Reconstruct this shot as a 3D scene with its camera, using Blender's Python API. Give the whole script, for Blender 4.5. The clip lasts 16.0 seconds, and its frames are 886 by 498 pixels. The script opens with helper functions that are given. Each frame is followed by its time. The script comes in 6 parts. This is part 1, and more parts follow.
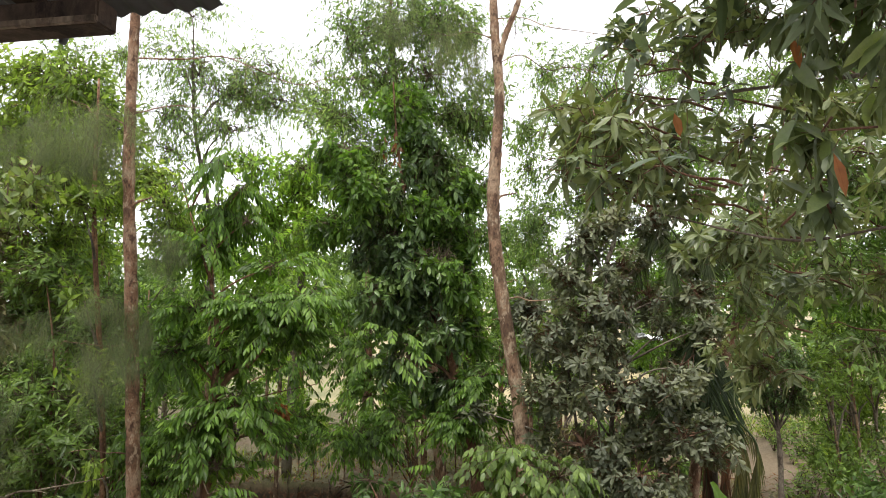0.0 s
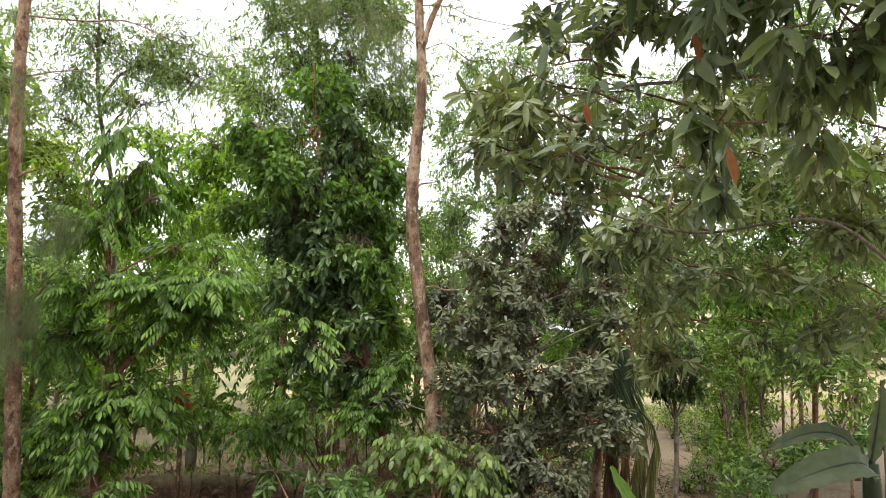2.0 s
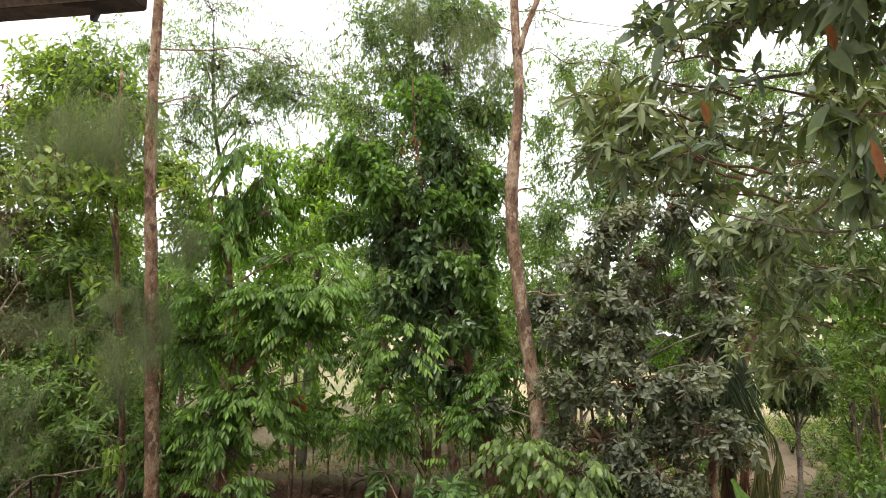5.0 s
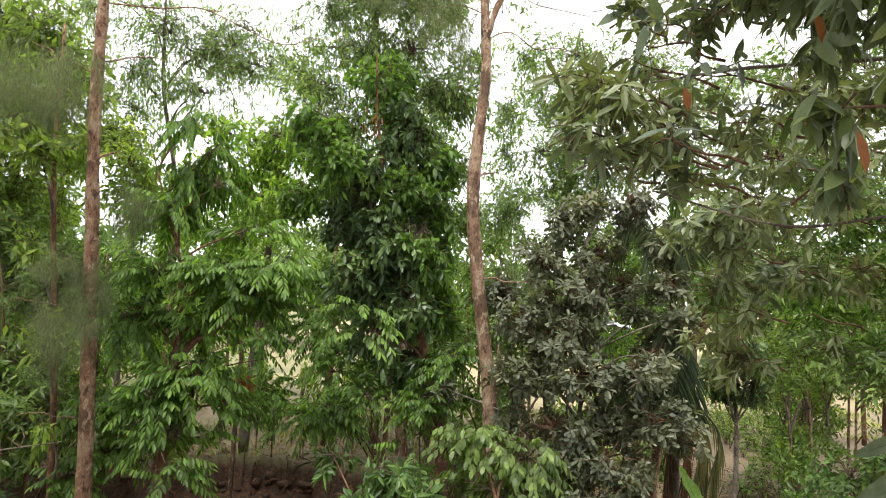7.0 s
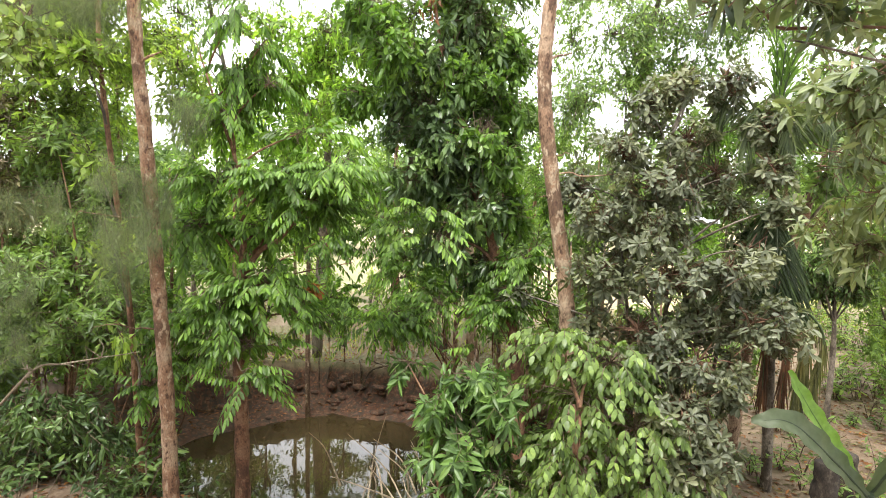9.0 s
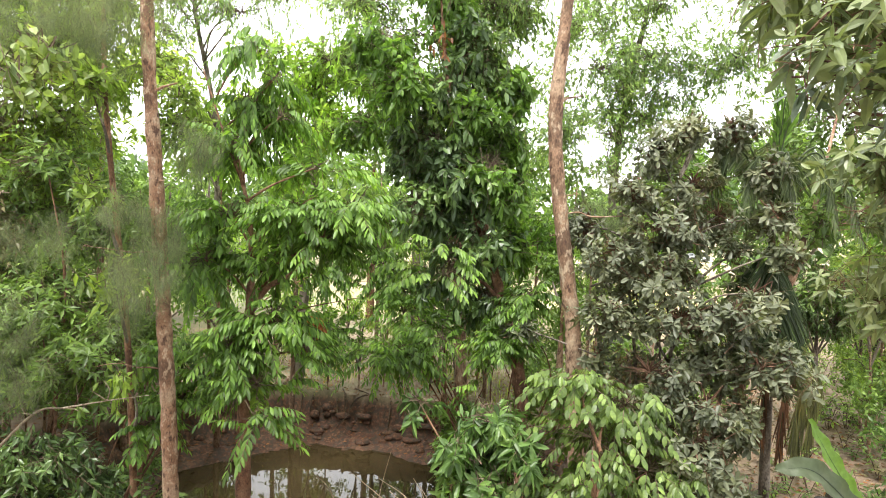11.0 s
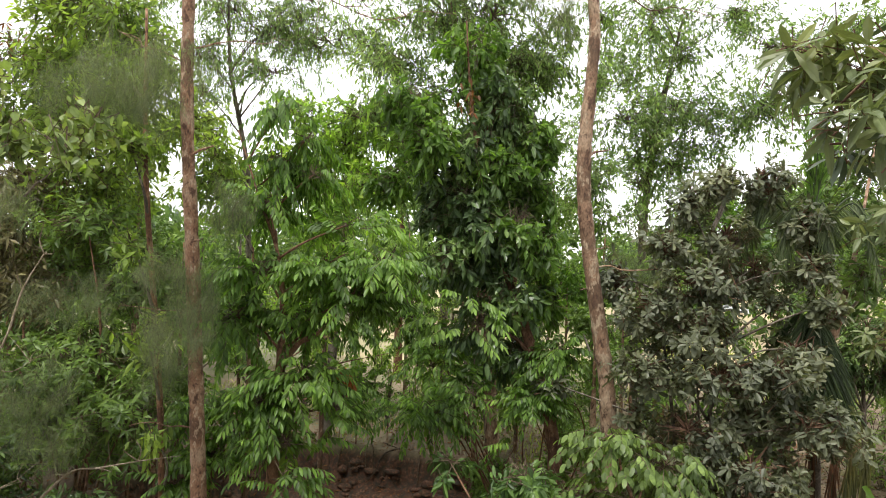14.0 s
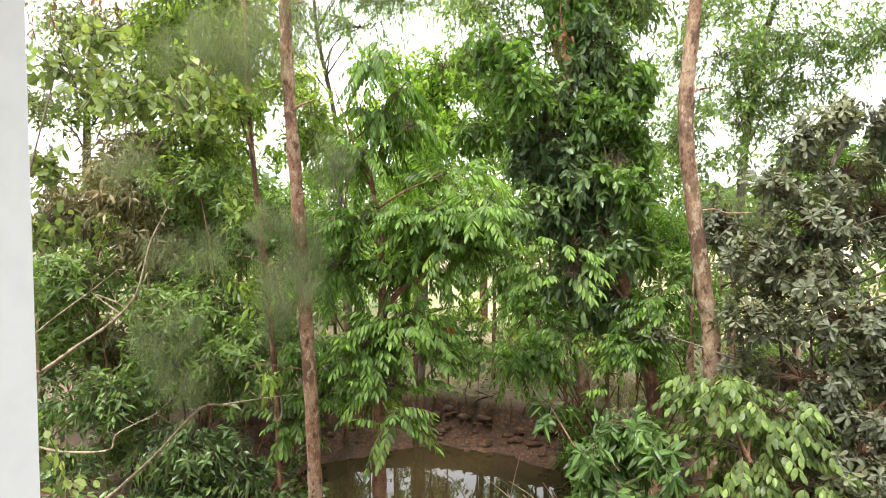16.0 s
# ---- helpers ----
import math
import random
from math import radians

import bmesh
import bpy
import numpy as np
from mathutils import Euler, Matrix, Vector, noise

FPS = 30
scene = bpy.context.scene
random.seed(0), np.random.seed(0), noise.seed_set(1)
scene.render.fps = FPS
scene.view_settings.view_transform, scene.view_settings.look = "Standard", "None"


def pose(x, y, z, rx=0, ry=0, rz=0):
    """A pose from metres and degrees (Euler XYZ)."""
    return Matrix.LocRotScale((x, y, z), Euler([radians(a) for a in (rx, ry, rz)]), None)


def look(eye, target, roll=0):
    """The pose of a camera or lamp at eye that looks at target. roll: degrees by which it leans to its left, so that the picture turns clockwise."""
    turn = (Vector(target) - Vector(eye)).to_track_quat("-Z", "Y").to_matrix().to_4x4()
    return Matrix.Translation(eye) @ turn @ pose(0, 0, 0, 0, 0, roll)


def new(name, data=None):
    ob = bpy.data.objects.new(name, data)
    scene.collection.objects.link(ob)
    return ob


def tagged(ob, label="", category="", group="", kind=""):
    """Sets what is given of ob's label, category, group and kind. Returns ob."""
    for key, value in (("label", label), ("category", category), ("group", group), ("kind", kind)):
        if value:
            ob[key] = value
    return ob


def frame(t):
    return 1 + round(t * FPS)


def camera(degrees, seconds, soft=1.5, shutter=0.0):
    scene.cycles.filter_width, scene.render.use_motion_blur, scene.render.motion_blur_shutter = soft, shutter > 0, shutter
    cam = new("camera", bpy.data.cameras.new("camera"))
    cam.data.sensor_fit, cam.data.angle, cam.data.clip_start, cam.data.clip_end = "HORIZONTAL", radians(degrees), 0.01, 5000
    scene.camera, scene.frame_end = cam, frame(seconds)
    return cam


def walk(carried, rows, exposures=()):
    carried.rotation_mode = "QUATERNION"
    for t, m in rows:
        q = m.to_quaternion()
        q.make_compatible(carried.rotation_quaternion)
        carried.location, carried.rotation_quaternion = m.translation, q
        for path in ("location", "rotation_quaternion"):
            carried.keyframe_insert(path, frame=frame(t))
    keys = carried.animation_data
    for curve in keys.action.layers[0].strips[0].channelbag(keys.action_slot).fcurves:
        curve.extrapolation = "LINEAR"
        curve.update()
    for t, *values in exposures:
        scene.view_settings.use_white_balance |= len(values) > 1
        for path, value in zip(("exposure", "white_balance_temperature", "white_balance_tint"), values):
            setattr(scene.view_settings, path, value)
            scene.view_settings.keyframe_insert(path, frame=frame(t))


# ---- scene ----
cam = camera(72, 16.0, soft=1.0)
walk(cam, [
    (0.0, pose(0.004, 0.000, 3.097, 95.37, -0.36, 9.15)),
    (0.5, pose(0.064, 0.033, 3.068, 94.77, -0.45, 7.69)),
    (1.0, pose(0.047, 0.031, 3.058, 94.15, -1.14, 4.82)),
    (1.5, pose(0.057, 0.050, 3.052, 94.31, -1.96, 2.71)),
    (2.0, pose(0.067, 0.068, 3.048, 94.83, -1.49, 1.83)),
    (2.5, pose(0.059, 0.057, 3.051, 95.72, -1.55, 1.75)),
    (3.0, pose(0.052, 0.042, 3.054, 95.61, -1.40, 1.09)),
    (3.5, pose(0.045, 0.032, 3.057, 95.43, -1.37, 1.48)),
    (4.0, pose(0.029, 0.028, 3.073, 95.70, -1.51, 7.30)),
    (4.2, pose(0.022, 0.019, 3.076, 95.49, -1.21, 10.59)),
    (6.3, pose(-0.147, 0.013, 2.980, 94.06, -0.27, 6.89)),
    (6.5, pose(-0.152, 0.030, 2.986, 93.40, -1.41, 4.70)),
    (7.0, pose(-0.149, 0.113, 3.007, 94.11, -3.25, 5.55)),
    (7.5, pose(-0.140, 0.249, 2.961, 95.39, -3.38, 9.04)),
    (8.0, pose(-0.133, 0.372, 2.921, 87.89, -0.66, 9.68)),
    (8.5, pose(-0.202, 0.488, 2.906, 88.73, -1.44, 7.36)),
    (9.0, pose(-0.308, 0.536, 2.920, 85.24, -1.08, 11.08)),
    (9.2, pose(-0.325, 0.495, 2.939, 84.63, -2.39, 12.53)),
    (11.3, pose(-0.892, 0.474, 3.144, 87.47, -2.37, 6.70)),
    (11.5, pose(-0.883, 0.460, 3.137, 88.01, -2.12, 7.07)),
    (12.0, pose(-0.876, 0.460, 3.119, 89.12, -1.74, 7.79)),
    (12.5, pose(-0.840, 0.502, 3.152, 93.91, -0.29, 6.54)),
    (13.0, pose(-0.856, 0.480, 3.230, 91.91, -0.75, 6.11)),
    (13.5, pose(-0.881, 0.495, 3.251, 91.19, -1.08, 8.34)),
    (14.0, pose(-0.899, 0.486, 3.233, 90.81, -1.82, 9.49)),
    (14.5, pose(-0.932, 0.475, 3.225, 88.77, -2.85, 10.30)),
    (15.0, pose(-0.979, 0.476, 3.182, 87.32, -2.52, 13.41)),
    (15.5, pose(-1.051, 0.413, 3.159, 85.55, -1.45, 15.49)),
    (16.0, pose(-1.068, 0.415, 3.149, 86.56, -0.50, 16.70)),
], [(0.0, 1.36), (1.5, 1.47), (3.5, 1.43), (6.5, 1.49), (7.0, 1.54), (7.6, 1.57), (8.1, 2.27), (9.0, 2.36), (12.0, 2.4), (12.6, 1.62), (14.5, 1.46), (15.0, 1.85), (15.5, 2.27), (16.0, 2.25)])

# ---- daylight: an overcast, bright white sky ----
world = bpy.data.worlds.new("overcast_sky")
scene.world = world
world.use_nodes = True
wn = world.node_tree
sky = wn.nodes.new("ShaderNodeTexSky")
sky.sky_type = 'NISHITA'
sky.sun_disc = False
sky.sun_elevation = radians(62)
sky.sun_rotation = radians(-20)
sky.air_density, sky.dust_density = 1.0, 1.0
soften = wn.nodes.new("ShaderNodeHueSaturation")
soften.inputs["Saturation"].default_value = 0.12
wn.links.new(sky.outputs[0], soften.inputs["Color"])
wn.links.new(soften.outputs[0], wn.nodes["Background"].inputs[0])
wn.nodes["Background"].inputs[1].default_value = 0.13
sun = new("sun", bpy.data.lights.new("sun", 'SUN'))
sun.data.energy, sun.data.angle, sun.data.color = 1.5, radians(20), (1.0, 0.96, 0.9)
sun.matrix_world = look((-3, 2, 20), (0, 9, 0))
rng = np.random.default_rng(7)


# ---- materials ----
def material(name):
    m = bpy.data.materials.new(name)
    m.use_nodes = True
    t = m.node_tree
    return m, t, t.nodes["Principled BSDF"], t.nodes["Material Output"]


def node(t, kind, **inputs):
    n = t.nodes.new(kind)
    for k, v in inputs.items():
        n.inputs[k.replace("_", " ")].default_value = v
    return n


def ramp(t, fac, stops):
    r = t.nodes.new("ShaderNodeValToRGB")
    e = r.color_ramp.elements
    while len(e) < len(stops):
        e.new(0.5)
    for el, (p, c) in zip(e, stops):
        el.position, el.color = p, (*c, 1)
    t.links.new(fac, r.inputs[0])
    return r.outputs[0]


def mixed(t, fac, a, b, mode='MIX'):
    n = t.nodes.new("ShaderNodeMix")
    n.data_type, n.blend_type = 'RGBA', mode
    for sock, v in ((n.inputs["Factor"], fac), (n.inputs["A"], a), (n.inputs["B"], b)):
        if hasattr(v, "is_linked"):
            t.links.new(v, sock)
        else:
            sock.default_value = v
    return n.outputs["Result"]


def leaf_material(name, stops, dust=0.0, gloss=0.36, glow=0.4, patch=1.6, single=False, film=(0.265, 0.27, 0.185)):
    """Leaves: colour by leaf and by twig, a little dust on them, light let through. single: each leaf an object."""
    m, t, p, out = material(name)
    chance = t.nodes.new("ShaderNodeObjectInfo").outputs["Random"] if single else t.nodes.new("ShaderNodeNewGeometry").outputs["Random Per Island"]
    co = t.nodes.new("ShaderNodeTexCoord").outputs["Object"]
    big = node(t, "ShaderNodeTexNoise", Scale=patch, Detail=2.0)
    t.links.new(co, big.inputs["Vector"])
    add = t.nodes.new("ShaderNodeMath")
    add.operation = 'MULTIPLY_ADD'
    add.inputs[1].default_value = 0.4
    t.links.new(chance, add.inputs[0])
    sub = t.nodes.new("ShaderNodeMath")
    sub.operation = 'MULTIPLY_ADD'
    sub.inputs[1].default_value, sub.inputs[2].default_value = 1.5, -0.52
    t.links.new(big.outputs["Fac"], sub.inputs[0])
    t.links.new(sub.outputs[0], add.inputs[2])
    col = ramp(t, add.outputs[0], [(q, (2.42 * r, 2.0 * g, 1.5 * b)) for q, (r, g, b) in stops])
    fine = node(t, "ShaderNodeTexNoise", Scale=28.0, Detail=4.0)
    t.links.new(co, fine.inputs["Vector"])
    col = mixed(t, 0.35, col, ramp(t, fine.outputs["Fac"], [(0.3, (0.45, 0.45, 0.45)), (0.7, (1.3, 1.3, 1.25))]), 'MULTIPLY')
    lone = t.nodes.new("ShaderNodeTexWhiteNoise")
    lone.noise_dimensions = '1D'
    t.links.new(chance, lone.inputs["W"])
    col = mixed(t, 0.75, col, ramp(t, lone.outputs["Value"], [(0.0, (0.42, 0.43, 0.48)), (0.55, (0.95, 0.95, 0.95)), (1.0, (1.75, 1.7, 1.45))]), 'MULTIPLY')
    if dust:
        d = node(t, "ShaderNodeTexNoise", Scale=9.0, Detail=5.0)
        t.links.new(co, d.inputs["Vector"])
        f = ramp(t, d.outputs["Fac"], [(0.3, (dust * 0.45,) * 3), (0.7, (min(1, dust * 1.2),) * 3)])
        f2 = mixed(t, 1.0, f, ramp(t, lone.outputs["Value"], [(0.0, (0.25, 0.25, 0.25)), (0.5, (0.8, 0.8, 0.8)), (1.0, (1.7, 1.7, 1.7))]), 'MULTIPLY')
        col = mixed(t, f2, col, (*film, 1))
    t.links.new(col, p.inputs["Base Color"])
    p.inputs["Roughness"].default_value = gloss + 0.06
    p.inputs["Specular IOR Level"].default_value = 0.42
    tr = t.nodes.new("ShaderNodeBsdfTranslucent")
    t.links.new(mixed(t, 1.0, col, (1.45, 1.55, 0.75, 1), 'MULTIPLY'), tr.inputs["Color"])
    mx = t.nodes.new("ShaderNodeMixShader")
    mx.inputs[0].default_value = glow
    t.links.new(p.outputs[0], mx.inputs[1])
    t.links.new(tr.outputs[0], mx.inputs[2])
    t.links.new(mx.outputs[0], out.inputs["Surface"])
    return m


def bark_material(name, dark, mid, pale, scale=20.0, patches=0.5):
    m, t, p, out = material(name)
    co = t.nodes.new("ShaderNodeTexCoord").outputs["Object"]
    mp = t.nodes.new("ShaderNodeMapping")
    mp.inputs["Scale"].default_value = (1, 1, 0.55)
    t.links.new(co, mp.inputs["Vector"])
    a = node(t, "ShaderNodeTexNoise", Scale=scale, Detail=8.0, Roughness=0.7)
    b = node(t, "ShaderNodeTexNoise", Scale=scale * 5, Detail=4.0, Roughness=0.6)
    c = node(t, "ShaderNodeTexNoise", Scale=scale * 0.16, Detail=3.0)
    for n, v in ((a, mp.outputs[0]), (b, mp.outputs[0]), (c, co)):
        t.links.new(v, n.inputs["Vector"])
    dark, mid, pale = ([1.05 * v for v in c] for c in (dark, mid, pale))
    col = ramp(t, c.outputs["Fac"], [(0.36, [0.5 * v for v in mid]), (0.5, mid), (0.64, [0.35 * u + 0.65 * v for u, v in zip(mid, pale)])])
    col = mixed(t, ramp(t, a.outputs["Fac"], [(0.56 - 0.04 * patches, (0, 0, 0)), (0.61 - 0.04 * patches, (0.95, 0.95, 0.95))]), col, (*pale, 1))
    col = mixed(t, ramp(t, a.outputs["Fac"], [(0.40, (1, 1, 1)), (0.46, (0, 0, 0))]), col, (*dark, 1))
    col = mixed(t, 0.6, col, ramp(t, b.outputs["Fac"], [(0.35, (0.4, 0.38, 0.36)), (0.65, (1.4, 1.35, 1.3))]), 'MULTIPLY')
    t.links.new(col, p.inputs["Base Color"])
    p.inputs["Roughness"].default_value = 0.9
    bump = node(t, "ShaderNodeBump", Strength=0.6, Distance=0.012)
    t.links.new(a.outputs["Fac"], bump.inputs["Height"])
    t.links.new(bump.outputs[0], p.inputs["Normal"])
    return m


LEAF_FORK = leaf_material("leaf_drooping", [(0.1, (0.034, 0.072, 0.02)), (0.5, (0.06, 0.13, 0.032)), (0.9, (0.10, 0.185, 0.044))], gloss=0.4, glow=0.45)
LEAF_SPRAY = leaf_material("leaf_bright_spray", [(0.1, (0.06, 0.115, 0.032)), (0.5, (0.068, 0.138, 0.036)), (0.9, (0.095, 0.175, 0.046))], gloss=0.4, glow=0.42)
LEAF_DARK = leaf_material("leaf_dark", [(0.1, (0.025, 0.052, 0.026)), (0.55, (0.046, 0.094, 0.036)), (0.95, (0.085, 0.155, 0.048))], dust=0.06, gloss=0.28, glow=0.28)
BUSH_TONES = [(0.1, (0.046, 0.085, 0.03)), (0.5, (0.074, 0.13, 0.05)), (0.95, (0.10, 0.158, 0.06))]
LEAF_BUSH = leaf_material("leaf_young_bush", BUSH_TONES, patch=2.5)
LEAF_BUSH_ONE = leaf_material("leaf_young_bush_large", BUSH_TONES, patch=2.5, single=True)
LEAF_BUSHB = leaf_material("leaf_bush", [(0.1, (0.03, 0.066, 0.026)), (0.6, (0.054, 0.112, 0.04)), (0.95, (0.09, 0.16, 0.056))], patch=2.5)
LEAF_GREY = leaf_material("leaf_dusty", [(0.1, (0.030, 0.044, 0.026)), (0.6, (0.054, 0.074, 0.04)), (0.95, (0.10, 0.122, 0.06))], dust=0.33, gloss=0.4, glow=0.26, film=(0.25, 0.262, 0.222))
LEAF_MANGO = leaf_material("leaf_mango", [(0.05, (0.018, 0.036, 0.016)), (0.5, (0.034, 0.066, 0.024)), (0.85, (0.06, 0.105, 0.032)), (0.97, (0.12, 0.14, 0.045))], dust=0.26, gloss=0.33, glow=0.13)
LEAF_MANGO_ONE = leaf_material("leaf_mango_large", [(0.05, (0.024, 0.046, 0.016)), (0.5, (0.048, 0.086, 0.027)), (0.85, (0.08, 0.125, 0.038)), (0.97, (0.13, 0.165, 0.05))], dust=0.26, gloss=0.36, glow=0.3, single=True, film=(0.255, 0.26, 0.185))
# Film here is dust plus sky sheen painted into the leaf colour.
LEAF_MANGO_PALE = leaf_material("leaf_mango_large_dust_sheen", [(0.05, (0.022, 0.044, 0.027)), (0.5, (0.038, 0.072, 0.042)), (0.97, (0.065, 0.105, 0.055))], dust=0.34, gloss=0.32, glow=0.14, single=True, film=(0.235, 0.255, 0.195))
LEAF_MANGO_DUSTY = leaf_material("leaf_mango_dusty", [(0.05, (0.034, 0.06, 0.026)), (0.5, (0.064, 0.102, 0.04)), (0.97, (0.115, 0.15, 0.055))], dust=0.33, gloss=0.34, glow=0.24, film=(0.24, 0.255, 0.18))
LEAF_ACACIA = leaf_material("leaf_sickle", [(0.1, (0.056, 0.104, 0.052)), (0.6, (0.092, 0.162, 0.075)), (0.95, (0.14, 0.22, 0.102))], glow=0.52, patch=0.8)
LEAF_YELLOW = leaf_material("leaf_yellow_green", [(0.1, (0.078, 0.155, 0.044)), (0.6, (0.132, 0.232, 0.062)), (0.95, (0.205, 0.305, 0.09))], glow=0.5, patch=0.9)
LEAF_MIXED = leaf_material("leaf_undergrowth", [(0.1, (0.04, 0.08, 0.028)), (0.6, (0.074, 0.142, 0.044)), (0.95, (0.125, 0.21, 0.062))], dust=0.08, patch=1.2)
LEAF_DRY = leaf_material("leaf_half_dry", [(0.1, (0.05, 0.05, 0.025)), (0.5, (0.075, 0.075, 0.035)), (0.75, (0.10, 0.085, 0.045)), (0.97, (0.17, 0.09, 0.045))], dust=0.25, glow=0.2)
LEAF_SAP = leaf_material("leaf_sapling", [(0.1, (0.042, 0.088, 0.026)), (0.6, (0.076, 0.142, 0.038)), (0.95, (0.135, 0.205, 0.056))], dust=0.08, glow=0.5, patch=1.2)
LEAF_YOUNG = leaf_material("leaf_round_young", [(0.1, (0.05, 0.09, 0.032)), (0.6, (0.085, 0.14, 0.05)), (0.95, (0.13, 0.175, 0.07)), (1.0, (0.15, 0.11, 0.05))], dust=0.15, glow=0.4)
LEAF_NEEDLE = leaf_material("needle_grey_green", [(0.1, (0.052, 0.078, 0.06)), (0.6, (0.076, 0.106, 0.082)), (0.95, (0.098, 0.128, 0.1))], gloss=0.7, glow=0.45)
LEAF_FAR = leaf_material("leaf_far", [(0.1, (0.025, 0.055, 0.02)), (0.6, (0.05, 0.10, 0.03)), (0.95, (0.10, 0.16, 0.05))], glow=0.25, patch=0.35)
LEAF_PALM = leaf_material("leaf_palm", [(0.1, (0.022, 0.04, 0.02)), (0.6, (0.036, 0.064, 0.028)), (0.95, (0.06, 0.095, 0.036))], gloss=0.38, dust=0.18)
LEAF_PALM_DARK = leaf_material("leaf_palm_dark", [(0.1, (0.014, 0.028, 0.013)), (0.6, (0.022, 0.043, 0.018)), (0.95, (0.04, 0.07, 0.025))], gloss=0.6, glow=0.25)
LEAF_BANANA = leaf_material("leaf_banana", [(0.1, (0.045, 0.10, 0.024)), (0.6, (0.065, 0.14, 0.032)), (0.95, (0.09, 0.18, 0.045))], gloss=0.35, glow=0.4)
LEAF_BANANA_OLD = leaf_material("leaf_banana_old", [(0.1, (0.016, 0.032, 0.021)), (0.6, (0.025, 0.044, 0.029)), (0.95, (0.04, 0.062, 0.04))], dust=0.16, gloss=0.42)
LEAF_BROWN = leaf_material("leaf_dead", [(0.1, (0.055, 0.03, 0.014)), (0.6, (0.10, 0.05, 0.024)), (0.95, (0.15, 0.08, 0.04))], gloss=0.7, glow=0.15)
LEAF_HUSK = leaf_material("leaf_dry_husk", [(0.1, (0.03, 0.018, 0.011)), (0.6, (0.055, 0.03, 0.018)), (0.95, (0.08, 0.048, 0.028))], gloss=0.7, glow=0.15)
LEAF_STRAW = leaf_material("leaf_yellowed", [(0.1, (0.026, 0.037, 0.014)), (0.6, (0.046, 0.055, 0.022)), (0.95, (0.08, 0.072, 0.034))], gloss=0.6, glow=0.25)
LEAF_GRASS = leaf_material("grass_blades", [(0.1, (0.08, 0.13, 0.03)), (0.6, (0.14, 0.20, 0.05)), (0.95, (0.24, 0.27, 0.09))], glow=0.3)
LEAF_RUST = leaf_material("leaf_rust", [(0.1, (0.14, 0.06, 0.025)), (0.9, (0.2, 0.09, 0.04))], gloss=0.6, glow=0.35)
LEAF_T3 = leaf_material("leaf_hanging", [(0.1, (0.066, 0.118, 0.036)), (0.6, (0.112, 0.186, 0.054)), (0.95, (0.175, 0.245, 0.08))], glow=0.5, patch=1.0)
BARK_CAS = bark_material("bark_mottled", (0.086, 0.044, 0.026), (0.245, 0.136, 0.079), (0.385, 0.285, 0.195), scale=18)
BARK_TAN = bark_material("bark_tan", (0.095, 0.052, 0.032), (0.265, 0.162, 0.1), (0.42, 0.325, 0.225), scale=10, patches=0.55)
BARK_STEM = bark_material("bark_orange_brown", (0.08, 0.036, 0.018), (0.2, 0.1, 0.052), (0.3, 0.18, 0.105), scale=16)
TWIG_RED = bark_material("twig_reddish", (0.07, 0.035, 0.022), (0.14, 0.07, 0.04), (0.2, 0.12, 0.075), scale=20)
BARK_RED = bark_material("bark_reddish", (0.078, 0.036, 0.02), (0.18, 0.086, 0.048), (0.25, 0.15, 0.09))
BARK_GREY = bark_material("bark_grey", (0.07, 0.055, 0.042), (0.15, 0.12, 0.09), (0.25, 0.22, 0.18), scale=14)
STUMP = bark_material("stump_bark", (0.018, 0.014, 0.01), (0.04, 0.03, 0.022), (0.075, 0.06, 0.045), scale=14)
TWIG = bark_material("twig_bark", (0.06, 0.04, 0.025), (0.11, 0.075, 0.045), (0.17, 0.13, 0.09), scale=20)
DEADWOOD = bark_material("dead_branch_bark", (0.16, 0.12, 0.075), (0.27, 0.215, 0.145), (0.40, 0.34, 0.25), scale=20)


# ---- geometry helpers ----
class Geo:
    """Triangles gathered in arrays, with a material slot each."""

    def __init__(self):
        self.v, self.f, self.m, self.n = [], [], [], 0

    def add(self, verts, faces, slot=0):
        verts, faces = np.asarray(verts, float).reshape(-1, 3), np.asarray(faces, int).reshape(-1, 3)
        self.v.append(verts)
        self.f.append(faces + self.n)
        self.m.append(np.full(len(faces), slot))
        self.n += len(verts)
        return self

    def mesh(self, name, mats, smooth=False):
        me = bpy.data.meshes.new(name)
        v, f, k = np.concatenate(self.v), np.concatenate(self.f), np.concatenate(self.m)
        me.vertices.add(len(v))
        me.vertices.foreach_set("co", v.astype(np.float32).ravel())
        me.loops.add(3 * len(f))
        me.loops.foreach_set("vertex_index", f.astype(np.int32).ravel())
        me.polygons.add(len(f))
        me.polygons.foreach_set("loop_start", np.arange(0, 3 * len(f), 3, dtype=np.int32))
        me.polygons.foreach_set("material_index", k.astype(np.int32))
        me.polygons.foreach_set("use_smooth", np.full(len(f), smooth))
        for mat in mats:
            me.materials.append(mat)
        me.update(calc_edges=True)
        return me


def part(name, geo, mats, parent=None, label="", smooth=False):
    """One mesh object, under a thing or a part. Its geometry is in world metres."""
    ob = new(name, geo.mesh(name, mats if isinstance(mats, (list, tuple)) else [mats], smooth))
    if parent is not None:
        ob.parent = parent
        if parent.data is None:
            ob.matrix_parent_inverse = Matrix.Translation(-parent.location)
    if label:
        tagged(ob, label)
    return ob


def thing(name, base, label, category, group="", kind=""):
    ob = new(name)
    ob.location = base
    ob.empty_display_size = 0.2
    return tagged(ob, label, category, group, kind)


def unit(v):
    return v / np.maximum(np.linalg.norm(v, axis=-1, keepdims=True), 1e-9)


